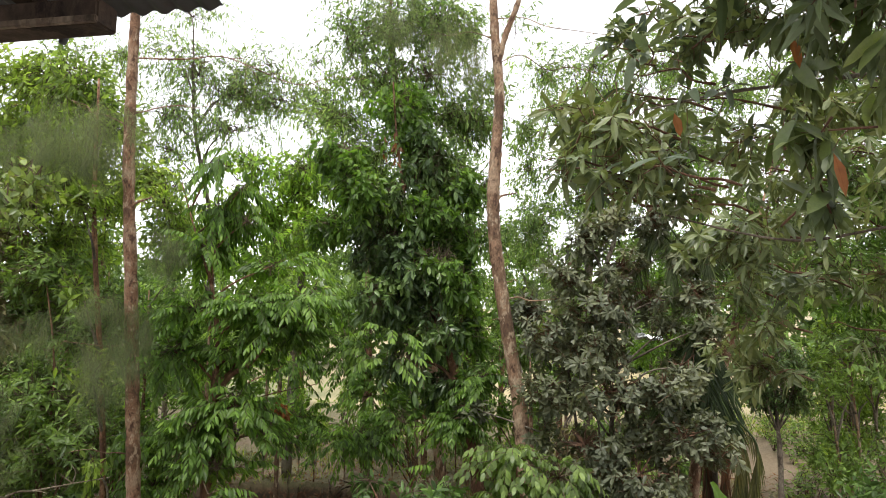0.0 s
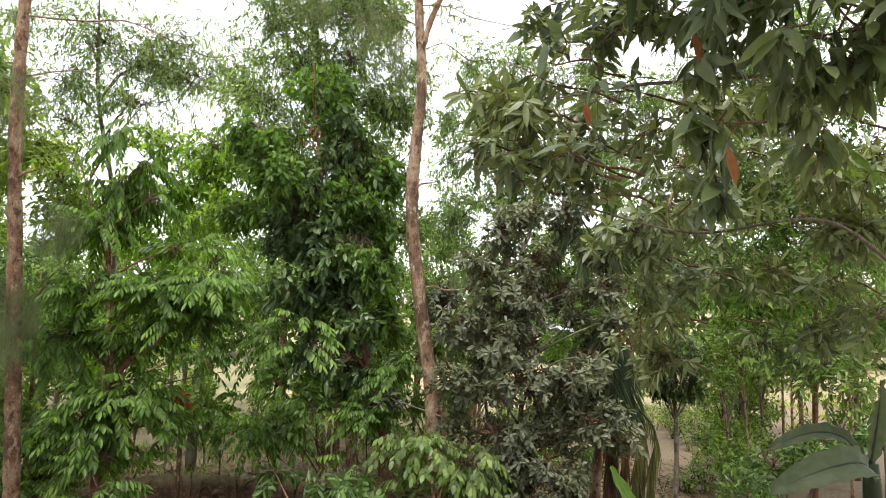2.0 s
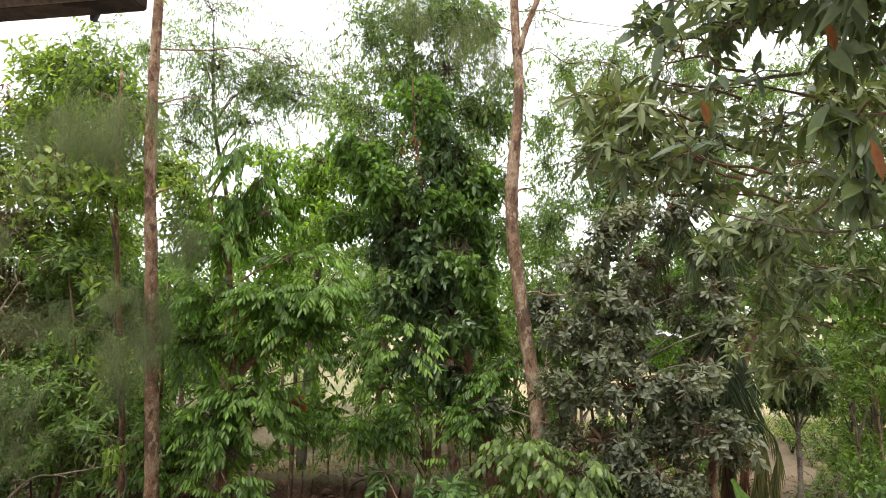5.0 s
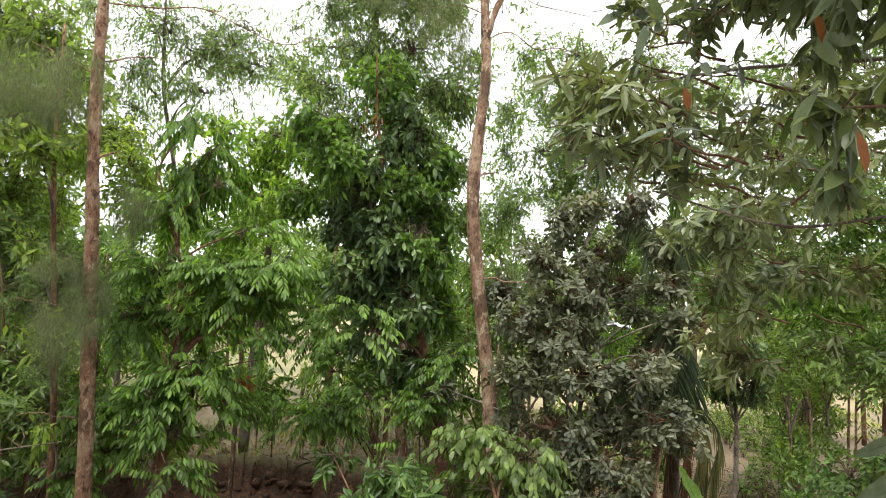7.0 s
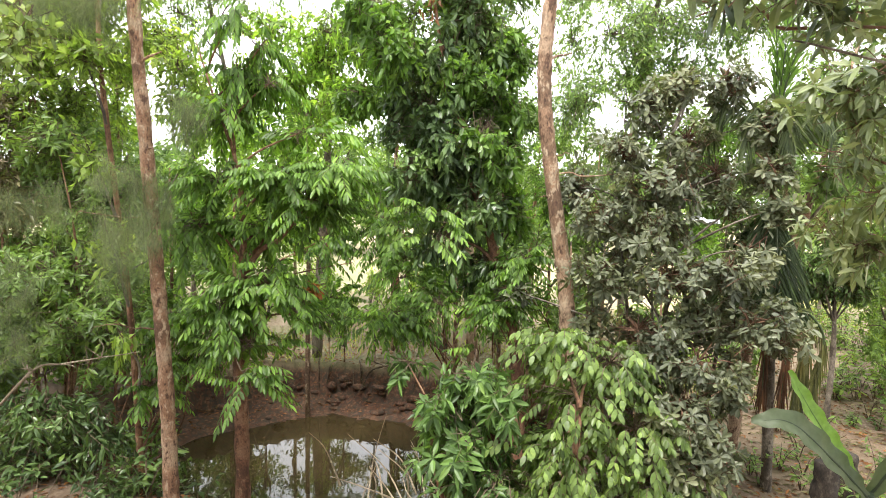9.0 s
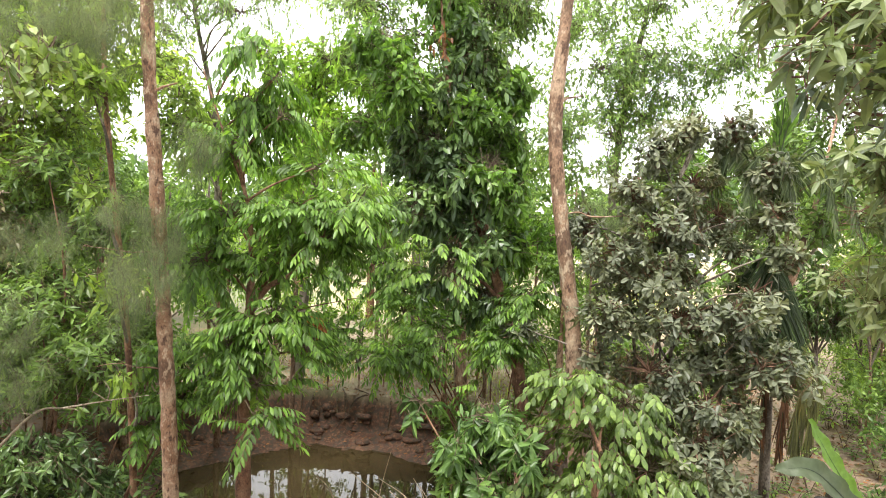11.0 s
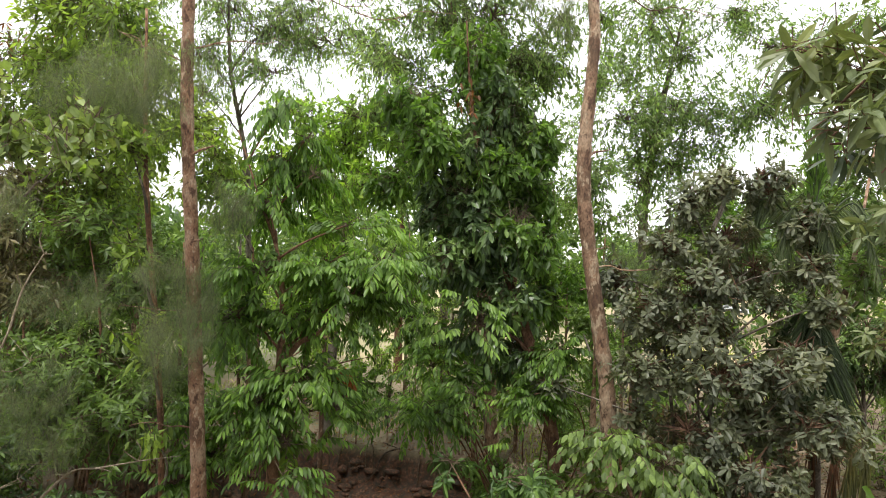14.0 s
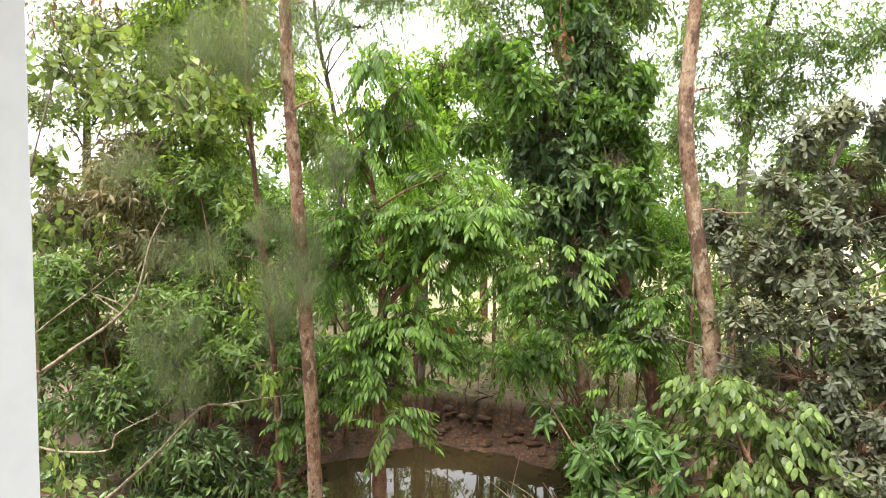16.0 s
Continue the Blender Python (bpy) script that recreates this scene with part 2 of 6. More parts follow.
def curve(points, steps):
    """A smooth line through points (Catmull-Rom)."""
    p = np.asarray(points, float)
    p = np.vstack([2 * p[0] - p[1], p, 2 * p[-1] - p[-2]])
    out = []
    for i in range(1, len(p) - 2):
        for s in np.linspace(0, 1, steps, endpoint=False):
            a, b, c, d = p[i - 1:i + 3]
            out.append(0.5 * (2 * b + (c - a) * s + (2 * a - 5 * b + 4 * c - d) * s * s + (3 * b - a - 3 * c + d) * s ** 3))
    return np.array(out + [p[-2]])


def tube(geo, line, radii, sides=8, rough=0.0, slot=0):
    """A round limb along a line, with uneven bark, closed at both ends."""
    line = np.asarray(line, float)
    radii = np.interp(np.linspace(0, 1, len(line)), np.linspace(0, 1, len(radii)), radii)
    ahead = unit(np.gradient(line, axis=0))
    side = unit(np.cross(ahead, np.where(np.abs(ahead[:, :1]) > 0.9, [[0, 1, 0]], [[1, 0, 0]])))
    up = np.cross(side, ahead)
    a = np.linspace(0, 2 * np.pi, sides, endpoint=False)
    r = radii[:, None] * (1 + rough * rng.normal(size=(len(line), sides)) + rough * 1.5 * rng.normal(size=(len(line), 1)))
    ring = line[:, None] + r[..., None] * (np.cos(a)[None, :, None] * side[:, None] + np.sin(a)[None, :, None] * up[:, None])
    n, k = len(line), sides
    i, j = np.meshgrid(np.arange(n - 1), np.arange(k), indexing="ij")
    q = np.stack([i * k + j, i * k + (j + 1) % k, (i + 1) * k + (j + 1) % k, (i + 1) * k + j], -1).reshape(-1, 4)
    faces = np.concatenate([q[:, [0, 1, 2]], q[:, [0, 2, 3]]])
    verts = np.vstack([ring.reshape(-1, 3), line[0], line[-1]])
    j = np.arange(k)
    caps = np.concatenate([np.stack([np.full(k, n * k), (j + 1) % k, j], 1), np.stack([np.full(k, n * k + 1), (n - 1) * k + j, (n - 1) * k + (j + 1) % k], 1)])
    return geo.add(verts, np.concatenate([faces, caps]), slot)


SHAPES = {  # stations along the leaf: place, half width
    "lance": ((0.34, 1.0), (0.7, 0.72)),
    "oval": ((0.4, 1.0), (0.75, 0.85)),
    "spoon": ((0.5, 0.85), (0.82, 0.95)),
    "small": ((0.45, 1.0),),
}


def leaves(geo, base, way, face, length, width, shape="lance", bend=0.2, fold=0.25, slot=0):
    """Folded, bent leaves: base points, directions, rough normals, lengths and widths."""
    n = len(base)
    way = unit(way)
    side = unit(np.cross(way, face))
    up = np.cross(side, way)
    length, width = np.broadcast_to(length, n)[:, None], np.broadcast_to(width, n)[:, None]
    bend = np.broadcast_to(bend, n)[:, None]
    down = np.array([0, 0, -1.0])
    rows, st = [base], SHAPES[shape]
    for u, w in st:
        mid = base + way * length * u + down * bend * length * u * u
        lift = up * fold * width * w * 0.5
        rows += [mid + side * width * w * 0.5 + lift, mid, mid - side * width * w * 0.5 + lift]
    rows.append(base + way * length + down * bend * length)
    v = np.stack(rows, 1)
    k = v.shape[1]
    t = [(0, 2, 1), (0, 3, 2)]
    for s in range(len(st) - 1):
        a = 1 + 3 * s
        t += [(a, a + 1, a + 4), (a, a + 4, a + 3), (a + 1, a + 2, a + 5), (a + 1, a + 5, a + 4)]
    a = 1 + 3 * (len(st) - 1)
    t += [(a, a + 1, k - 1), (a + 1, a + 2, k - 1)]
    f = (np.arange(n)[:, None, None] * k + np.array(t)[None]).reshape(-1, 3)
    return geo.add(v.reshape(-1, 3), f, slot)


def lobes_points(lobes, density, gaps=0.0, freq=1.6, shell=2.4):
    """Twig ends spread through ellipsoids, thicker near their skins, with gaps; and the way outwards."""
    ps, ds, cs = [], [], []
    for cx, cy, cz, rx, ry, rz in lobes:
        area = (rx * ry + ry * rz + rx * rz) * 4.19
        n = max(4, int(density * area))
        d = unit(rng.normal(size=(n, 3)))
        r = rng.random((n, 1)) ** (1 / shell) * rng.uniform(0.8, 1.22, (n, 1))
        p = np.array([cx, cy, cz]) + d * r * [rx, ry, rz]
        if gaps:
            keep = np.array([noise.noise(Vector(q) * freq) > gaps - 0.5 for q in p])
            p, d = p[keep], d[keep]
        ps.append(p), ds.append(d), cs.append(np.tile([cx, cy, cz], (len(p), 1)))
    return np.concatenate(ps), np.concatenate(ds), np.concatenate(cs)


def twigs(geo, a, b, r=0.004, slot=1):
    """Thin three-sided twigs from a to b."""
    n = len(a)
    way = unit(b - a)
    s = unit(np.cross(way, rng.normal(size=(n, 3))))
    u = np.cross(way, s)
    ring = [s, -0.5 * s + 0.87 * u, -0.5 * s - 0.87 * u]
    v = np.stack([a + r * q for q in ring] + [b + 0.5 * r * q for q in ring], 1)
    t = [(0, 1, 4), (0, 4, 3), (1, 2, 5), (1, 5, 4), (2, 0, 3), (2, 3, 5)]
    return geo.add(v.reshape(-1, 3), (np.arange(n)[:, None, None] * 6 + np.array(t)[None]).reshape(-1, 3), slot)


def spray(geo, p, d, kind, count, length, width, shape="lance", twig=0.3, droop=0.3, bend=0.2, up=0.3, r=0.004, jitter=0.4):
    """A leafy twig at each point p, pointing along d: whorls, feathers of paired leaflets, or leaves along the twig."""
    n = len(p)
    d = unit(d + np.array([0, 0, up]) - np.array([0, 0, droop]) * rng.uniform(0.3, 1.4, (n, 1)) + jitter * rng.normal(size=(n, 3)))
    side = unit(np.cross(d, [0, 0, 1.0]) + 0.15 * rng.normal(size=(n, 3)))
    top = np.cross(side, d)
    size = rng.uniform(0.65, 1.2, n)
    droop = droop * rng.uniform(0.4, 1.5, (n, 1))
    up3 = np.array([[0, 0, -1.0]])
    knee = p - d * twig * 0.5 + up3 * droop * twig * 0.15
    if r:
        if shape == "small":
            twigs(geo, p - d * twig, p + up3 * droop * twig * 0.6, r)
        else:
            twigs(geo, p - d * twig, knee, r)
            twigs(geo, knee, p + up3 * droop * twig * 0.6, r * 0.7)
    for i in range(count):
        k = (i + rng.random(n)) / count
        if kind == "whorl":
            az = 2 * np.pi * (i * 0.382 + 0.1 * rng.random(n))
            s = 1 - 0.35 * (i / count) - 0.05 * rng.random(n)
            radial = np.cos(az)[:, None] * side + np.sin(az)[:, None] * top
            w = d * rng.uniform(0.2, 0.7, (n, 1)) + radial + up3 * droop
            face = d + 0.3 * radial + [0, 0, 0.6] + 0.4 * rng.normal(size=(n, 3))
        elif kind == "pinnate":
            s = (i // 2 + 1) / (count / 2 + 0.5) + 0 * k
            w = side * (1 if i % 2 else -1) + d * 0.55 + up3 * droop + 0.12 * rng.normal(size=(n, 3))
            face = top + 0.25 * rng.normal(size=(n, 3))
        elif kind == "hang":
            az = 2 * np.pi * rng.random(n)
            s = 1 - 0.45 * rng.random(n)
            radial = np.cos(az)[:, None] * side + np.sin(az)[:, None] * top
            w = d * rng.uniform(0.1, 0.8, (n, 1)) + radial * rng.uniform(0.4, 1.0, (n, 1)) + up3 * droop * rng.uniform(0.2, 2.4, (n, 1))
            face = d + 0.3 * radial + [0, 0, 0.5] + 0.75 * rng.normal(size=(n, 3))
        else:
            s = k
            az = 2 * np.pi * rng.random(n)
            w = np.cos(az)[:, None] * side + np.sin(az)[:, None] * top + d * 0.6 + up3 * droop * 2
            face = rng.normal(size=(n, 3)) + [0, 0, 0.8]
        sag = np.array([0, 0, -1.0]) * droop * twig * 0.6 * (s * s)[:, None]
        base = p - d * (twig * (1 - s))[:, None] + sag
        leaves(geo, base, w + 0.12 * rng.normal(size=(n, 3)), face, length * size * rng.uniform(0.8, 1.15, n), width * size, shape, bend * rng.uniform(-0.4, 1.9, n))
    return geo


def compound(geo, p, d, pairs, length, width, rachis=0.45, droop=0.6, hang=0.6, shape="oval", r=0.003, up=0.2):
    """Feathered leaves: a sagging stalk from each point p along d, with even pairs of hanging leaflets and one at the tip."""
    n = len(p)
    d = unit(d * [1, 1, 0.5] + [0, 0, up] + 0.3 * rng.normal(size=(n, 3)))
    side = unit(np.cross(d, [0, 0, 1.0]))
    size = rng.uniform(0.75, 1.15, (n, 1))
    sag = droop * rng.uniform(0.6, 1.3, (n, 1))
    down = np.array([[0, 0, -1.0]])
    line = lambda u: p + d * rachis * size * u + down * sag * rachis * size * u * u
    for a, b in ((0.0, 0.5), (0.5, 1.0)):
        twigs(geo, line(a), line(b), r * (1.2 - 0.5 * b))
    for j in range(pairs):
        u = 0.22 + 0.78 * (j + 0.5) / pairs
        way = unit(d + 2 * sag * u * down)
        grow = (0.78 + 0.3 * np.sin(np.pi * u)) * size[:, 0]
        for sgn in (-1, 1):
            w = sgn * side * (0.85 - 0.35 * u) + way * (0.35 + 0.35 * u) + down * hang * rng.uniform(0.75, 1.25, (n, 1)) + 0.08 * rng.normal(size=(n, 3))
            face = np.cross(side, way) + sgn * side * 0.25 + 0.4 * rng.normal(size=(n, 3))
            leaves(geo, line(u), w, face, length * grow * rng.uniform(0.88, 1.08, n), width * grow, shape, 0.22 * rng.uniform(0.2, 1.6, n))
    leaves(geo, line(1.0), unit(d + 2 * sag * down) + 0.1 * rng.normal(size=(n, 3)), np.cross(side, d), length * size[:, 0], width * size[:, 0], shape, 0.15)
    return geo


def feathered(tree, lobes, mat, density, pairs, length, width, name="crown", label="", gaps=0.3, freq=1.8, shell=2.4, twigmat=None, br=0.006, share=0.35, **more):
    """A crown of feathered leaves through ellipsoids."""
    g = Geo()
    p, d, c = lobes_points(lobes, density, gaps, freq, shell)
    p = p - unit(d) * more.get("rachis", 0.45) * 0.5
    branches(g, c, p, share, br)
    compound(g, p, d, pairs, length, width, **more)
    return part(name, g, [mat, twigmat or TWIG], tree, label)


def branches(geo, centres, ends, share=0.35, r=0.008, slot=1):
    """Side branches from the middle of a clump out to some of its twigs."""
    keep = rng.random(len(ends)) < share
    a, b = centres[keep], ends[keep]
    mid = a * 0.5 + b * 0.5 + rng.normal(size=a.shape) * 0.06 + [0, 0, 0.04]
    twigs(geo, a, mid, r, slot)
    twigs(geo, mid, b, r * 0.6, slot)


def trunk(tree, line, radii, mat, sides=12, steps=10, rough=0.035, name="trunk", label=""):
    g = Geo()
    pts = curve(line, steps)
    tube(g, pts, radii, sides, rough)
    return part(name, g, mat, tree, label, smooth=True)


def limb_to(tree, start, end, r0, r1, mat, sag=0.15, name="limb"):
    a, b = np.array(start, float), np.array(end, float)
    m = 0.5 * (a + b) + rng.normal(size=3) * 0.08 * np.linalg.norm(b - a) + [0, 0, sag * np.linalg.norm(b - a) * 0.5]
    g = Geo()
    tube(g, curve([a, m, b], 6), [r0, r1], 7, 0.05)
    return part(name, g, mat, tree, smooth=True)


def bough(tree, start, way, r, mat, droop=0.15, name="side_branch"):
    """A thin bare side branch that wanders and sags."""
    a, w = np.array(start, float), np.array(way, float)
    n = np.linalg.norm(w)
    pts = [a + w * u + np.array([0, 0, -droop * n * (u * u - 0.55 * u)]) + rng.normal(size=3) * 0.03 * n * (u > 0) for u in np.linspace(0, 1, 6)]
    g = Geo()
    line = curve(pts, 4)
    tube(g, line, [r, r * 0.7, r * 0.3], 6, 0.06)
    for k in range(int(4 * n)):
        p = line[int(rng.uniform(0.35, 0.98) * (len(line) - 1))]
        tube(g, curve([p, p + rng.normal(size=3) * 0.04 * n + w * 0.06, p + rng.normal(size=3) * 0.07 * n + w * 0.14 + [0, 0, -0.03]], 2), [r * 0.4, r * 0.15], 5, 0)
    return part(name, g, mat, tree, smooth=True)


def crown(tree, lobes, mat, density, kind, count, length, width, name="crown", label="", gaps=0.35, freq=1.6, shell=2.4, twigmat=None, share=0.3, puff=1.0, br=0.008, **more):
    g = Geo()
    lobes = [(*q[:3], q[3] * puff, q[4] * puff, q[5] * puff) for q in lobes]
    p, d, c = lobes_points(lobes, density, gaps, freq, shell)
    branches(g, c, p - unit(d) * more.get("twig", 0.3) * 0.8, share, br)
    spray(g, p, d, kind, count, length, width, **more)
    return part(name, g, [mat, twigmat or TWIG], tree, label)


def on(line, z):
    """The place of a trunk's line at a height."""
    pts = curve(line, 10)
    return pts[np.argmin(np.abs(pts[:, 2] - z))]


# ---- ground, pond and field ----
POND = (-3.3, 8.0, 2.2, 1.6)
WATER_Z = -0.7


def ground_height(x, y):
    u, v = (x - POND[0]) / POND[2], (y - POND[1]) / np.where(y > POND[1], 1.7, POND[3])
    wob = 0.16 * np.sin(2.1 * x + 1.3) + 0.12 * np.sin(3.3 * y + 0.7 * x)
    r = np.sqrt(u * u + v * v) + wob * 0.3 + 0.022 * np.sin(7.3 * x + 2 * y) + 0.014 * np.sin(13.1 * x - 3 * y + 1) + 0.008 * np.sin(29 * x)
    r = r + 0.03 * np.sin(17 * x + 5 * y) * np.sin(11 * y - 4 * x)
    slope = np.clip((1.4 - r) / 0.4, 0, 1)
    face = np.clip((1.49 - r) / 0.11, 0, 1)
    h = -0.5 * face - 0.22 * slope - 0.7 * np.clip(1.0 - r, 0, 1)
    h += 0.035 * np.sin(1.7 * x + 0.4 * y) * np.cos(1.3 * y) + 0.02 * np.sin(5.1 * x) * np.sin(4.7 * y)
    return h


def height_at(x, y):
    return float(ground_height(np.array([float(x)]), np.array([float(y)]))[0])


gx = np.concatenate([-np.geomspace(500, 13, 22), np.sort(np.concatenate([np.arange(-12.5, 12.5, 0.22), np.arange(-7, 0.5, 0.16)])), np.geomspace(13, 500, 22)])
gy = np.concatenate([-np.geomspace(300, 4, 16), np.arange(-3.5, 9, 0.22), np.arange(9.05, 11, 0.06), np.arange(11.1, 20, 0.22), np.geomspace(20.5, 900, 24)])
X, Y = np.meshgrid(gx, gy, indexing="ij")
Z = ground_height(X, Y) + np.where((np.abs(X) < 12) & (Y > -3) & (Y < 19), 0.012 * rng.normal(size=X.shape), 0)
ni, nj = X.shape
ii, jj = np.meshgrid(np.arange(ni - 1), np.arange(nj - 1), indexing="ij")
quad = np.stack([ii * nj + jj, (ii + 1) * nj + jj, (ii + 1) * nj + jj + 1, ii * nj + jj + 1], -1).reshape(-1, 4)
SOIL, t, p, out = material("soil_and_litter")
co = t.nodes.new("ShaderNodeTexCoord").outputs["Object"]
n1 = node(t, "ShaderNodeTexNoise", Scale=0.7, Detail=6.0, Roughness=0.65)
n2 = node(t, "ShaderNodeTexNoise", Scale=14.0, Detail=8.0, Roughness=0.7)
n3 = node(t, "ShaderNodeTexVoronoi", Scale=26.0)
n4 = node(t, "ShaderNodeTexNoise", Scale=0.12, Detail=3.0)
for n in (n1, n2, n3, n4):
    t.links.new(co, n.inputs["Vector"])
sep = t.nodes.new("ShaderNodeSeparateXYZ")
t.links.new(co, sep.inputs[0])
sand = ramp(t, n2.outputs["Fac"], [(0.3, (0.175, 0.125, 0.08)), (0.7, (0.30, 0.225, 0.15))])
litter = ramp(t, n3.outputs["Color"], [(0.1, (0.075, 0.034, 0.022)), (0.5, (0.11, 0.055, 0.036)), (0.9, (0.18, 0.105, 0.068))])
green = ramp(t, n2.outputs["Fac"], [(0.3, (0.075, 0.10, 0.04)), (0.7, (0.18, 0.2, 0.085))])
east = t.nodes.new("ShaderNodeMapRange")
east.inputs["From Min"].default_value, east.inputs["From Max"].default_value = 0.8, 2.2
t.links.new(sep.outputs["X"], east.inputs[0])
green = mixed(t, east.outputs[0], green, sand)
# Darker earth towards the pond: undergrowth shade put into the soil colour.
shaded_earth = ramp(t, n2.outputs["Fac"], [(0.3, (0.11, 0.073, 0.046)), (0.7, (0.21, 0.152, 0.1))])
earth = mixed(t, east.outputs[0], shaded_earth, sand)
far = t.nodes.new("ShaderNodeMapRange")
far.inputs["From Min"].default_value, far.inputs["From Max"].default_value = 9.5, 11.0
t.links.new(sep.outputs["Y"], far.inputs[0])
low = t.nodes.new("ShaderNodeMapRange")
low.inputs["From Min"].default_value, low.inputs["From Max"].default_value = -0.04, -0.16
t.links.new(sep.outputs["Z"], low.inputs[0])
field = mixed(t, ramp(t, n4.outputs["Fac"], [(0.46, (0, 0, 0)), (0.66, (1, 1, 1))]), (0.4, 0.33, 0.185, 1), green)
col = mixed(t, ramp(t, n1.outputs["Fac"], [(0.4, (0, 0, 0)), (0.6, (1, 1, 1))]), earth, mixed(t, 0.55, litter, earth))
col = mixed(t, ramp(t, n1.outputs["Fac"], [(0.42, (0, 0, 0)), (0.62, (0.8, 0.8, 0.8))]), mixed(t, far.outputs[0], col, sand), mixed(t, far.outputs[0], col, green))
beyond = t.nodes.new("ShaderNodeMapRange")
beyond.inputs["From Min"].default_value, beyond.inputs["From Max"].default_value = 16.0, 19.0
t.links.new(sep.outputs["Y"], beyond.inputs[0])
col = mixed(t, beyond.outputs[0], col, field)
bank = mixed(t, ramp(t, n2.outputs["Fac"], [(0.42, (0, 0, 0)), (0.56, (1, 1, 1))]), (0.062, 0.046, 0.034, 1), mixed(t, 1.0, litter, (1.2, 1.12, 1.0, 1), 'MULTIPLY'))
col = mixed(t, low.outputs[0], col, bank)
t.links.new(col, p.inputs["Base Color"])
p.inputs["Roughness"].default_value = 0.95
bump = node(t, "ShaderNodeBump", Strength=0.7, Distance=0.03)
t.links.new(n2.outputs["Fac"], bump.inputs["Height"])
t.links.new(bump.outputs[0], p.inputs["Normal"])
g = Geo().add(np.stack([X, Y, Z], -1), np.concatenate([quad[:, [0, 1, 2]], quad[:, [0, 2, 3]]]))
tagged(part("ground", g, SOIL, smooth=True), "sandy brown earth with fallen leaves and a dry field", "ground", kind="structure")

WATER, t, p, out = material("pond_water")
p.inputs["Base Color"].default_value = (0.05, 0.036, 0.016, 1)
p.inputs["Roughness"].default_value = 0.015
p.inputs["IOR"].default_value = 1.4
n = node(t, "ShaderNodeTexNoise", Scale=3.0, Detail=3.0)
t.links.new(t.nodes.new("ShaderNodeTexCoord").outputs["Object"], n.inputs["Vector"])
b = node(t, "ShaderNodeBump", Strength=0.06, Distance=0.02)
t.links.new(n.outputs["Fac"], b.inputs["Height"])
t.links.new(b.outputs[0], p.inputs["Normal"])
a = np.linspace(0, 2 * np.pi, 64, endpoint=False)
rim = np.stack([POND[0] + 1.32 * POND[2] * np.cos(a), POND[1] + 1.32 * POND[3] * np.sin(a), np.full(64, WATER_Z)], 1)
g = Geo().add(np.vstack([rim, [[POND[0], POND[1], WATER_Z]]]), [(i, (i + 1) % 64, 64) for i in range(64)])
tagged(part("water", g, WATER), "still dark brown pond water with sky reflections", "pond", kind="structure")

# ---- house: floor, wall, white post and tin roof ----
PAINT, t, p, out = material("white_paint")
n = node(t, "ShaderNodeTexNoise", Scale=14.0, Detail=6.0)
t.links.new(t.nodes.new("ShaderNodeTexCoord").outputs["Object"], n.inputs["Vector"])
t.links.new(ramp(t, n.outputs["Fac"], [(0.3, (0.70, 0.725, 0.73)), (0.6, (0.745, 0.77, 0.775))]), p.inputs["Base Color"])
p.inputs["Roughness"].default_value = 0.45
PLASTER, t, p, out = material("cement_plaster")
n = node(t, "ShaderNodeTexNoise", Scale=5.0, Detail=8.0)
t.links.new(t.nodes.new("ShaderNodeTexCoord").outputs["Object"], n.inputs["Vector"])
t.links.new(ramp(t, n.outputs["Fac"], [(0.3, (0.30, 0.29, 0.27)), (0.7, (0.45, 0.43, 0.40))]), p.inputs["Base Color"])
p.inputs["Roughness"].default_value = 0.9
TIN, t, p, out = material("rusted_tin")
n = node(t, "ShaderNodeTexNoise", Scale=6.0, Detail=8.0)
t.links.new(t.nodes.new("ShaderNodeTexCoord").outputs["Object"], n.inputs["Vector"])
t.links.new(ramp(t, n.outputs["Fac"], [(0.35, (0.07, 0.075, 0.085)), (0.6, (0.11, 0.115, 0.125)), (0.75, (0.09, 0.05, 0.035))]), p.inputs["Base Color"])
p.inputs["Roughness"].default_value, p.inputs["Metallic"].default_value = 0.5, 0.6
# Nearly black wood: shade beneath the roof is painted into its colour.
TIMBER = bark_material("roof_timber", (0.02, 0.012, 0.009), (0.045, 0.028, 0.02), (0.085, 0.06, 0.045), scale=7)
TIMBER_PALE = bark_material("worn_timber", (0.07, 0.05, 0.035), (0.15, 0.11, 0.08), (0.24, 0.19, 0.14), scale=9)


def box(geo, lo, hi, bevel=0.006, slot=0):
    bm = bmesh.new()
    bmesh.ops.create_cube(bm, size=1)
    lo, hi = np.array(lo, float), np.array(hi, float)
    for v in bm.verts:
        v.co = Vector((lo + hi) / 2) + Vector(np.array(v.co) * (hi - lo))
    if bevel:
        bmesh.ops.bevel(bm, geom=bm.edges[:], offset=bevel, segments=2, affect='EDGES')
    bmesh.ops.triangulate(bm, faces=bm.faces[:])
    bm.verts.index_update()
    geo.add([v.co[:] for v in bm.verts], [[v.index for v in f.verts] for f in bm.faces], slot)
    bm.free()
    return geo


tagged(part("floor", box(Geo(), (-6, -2.6, -0.1), (2.2, 1.6, 1.55)), PLASTER), "raised grey cement floor of the house", "floor", kind="structure")
tagged(part("wall_south", box(Geo(), (-6, -2.8, -0.1), (2.2, -2.6, 4.6)), PLASTER), "plain cement wall behind the open side", "wall", kind="structure")
post = part("post", box(Geo(), (-2.66, 1.42, 1.552), (-2.458, 1.56, 3.868), 0.008), PAINT)
tagged(post, "white painted square post carrying the roof beam", "post")

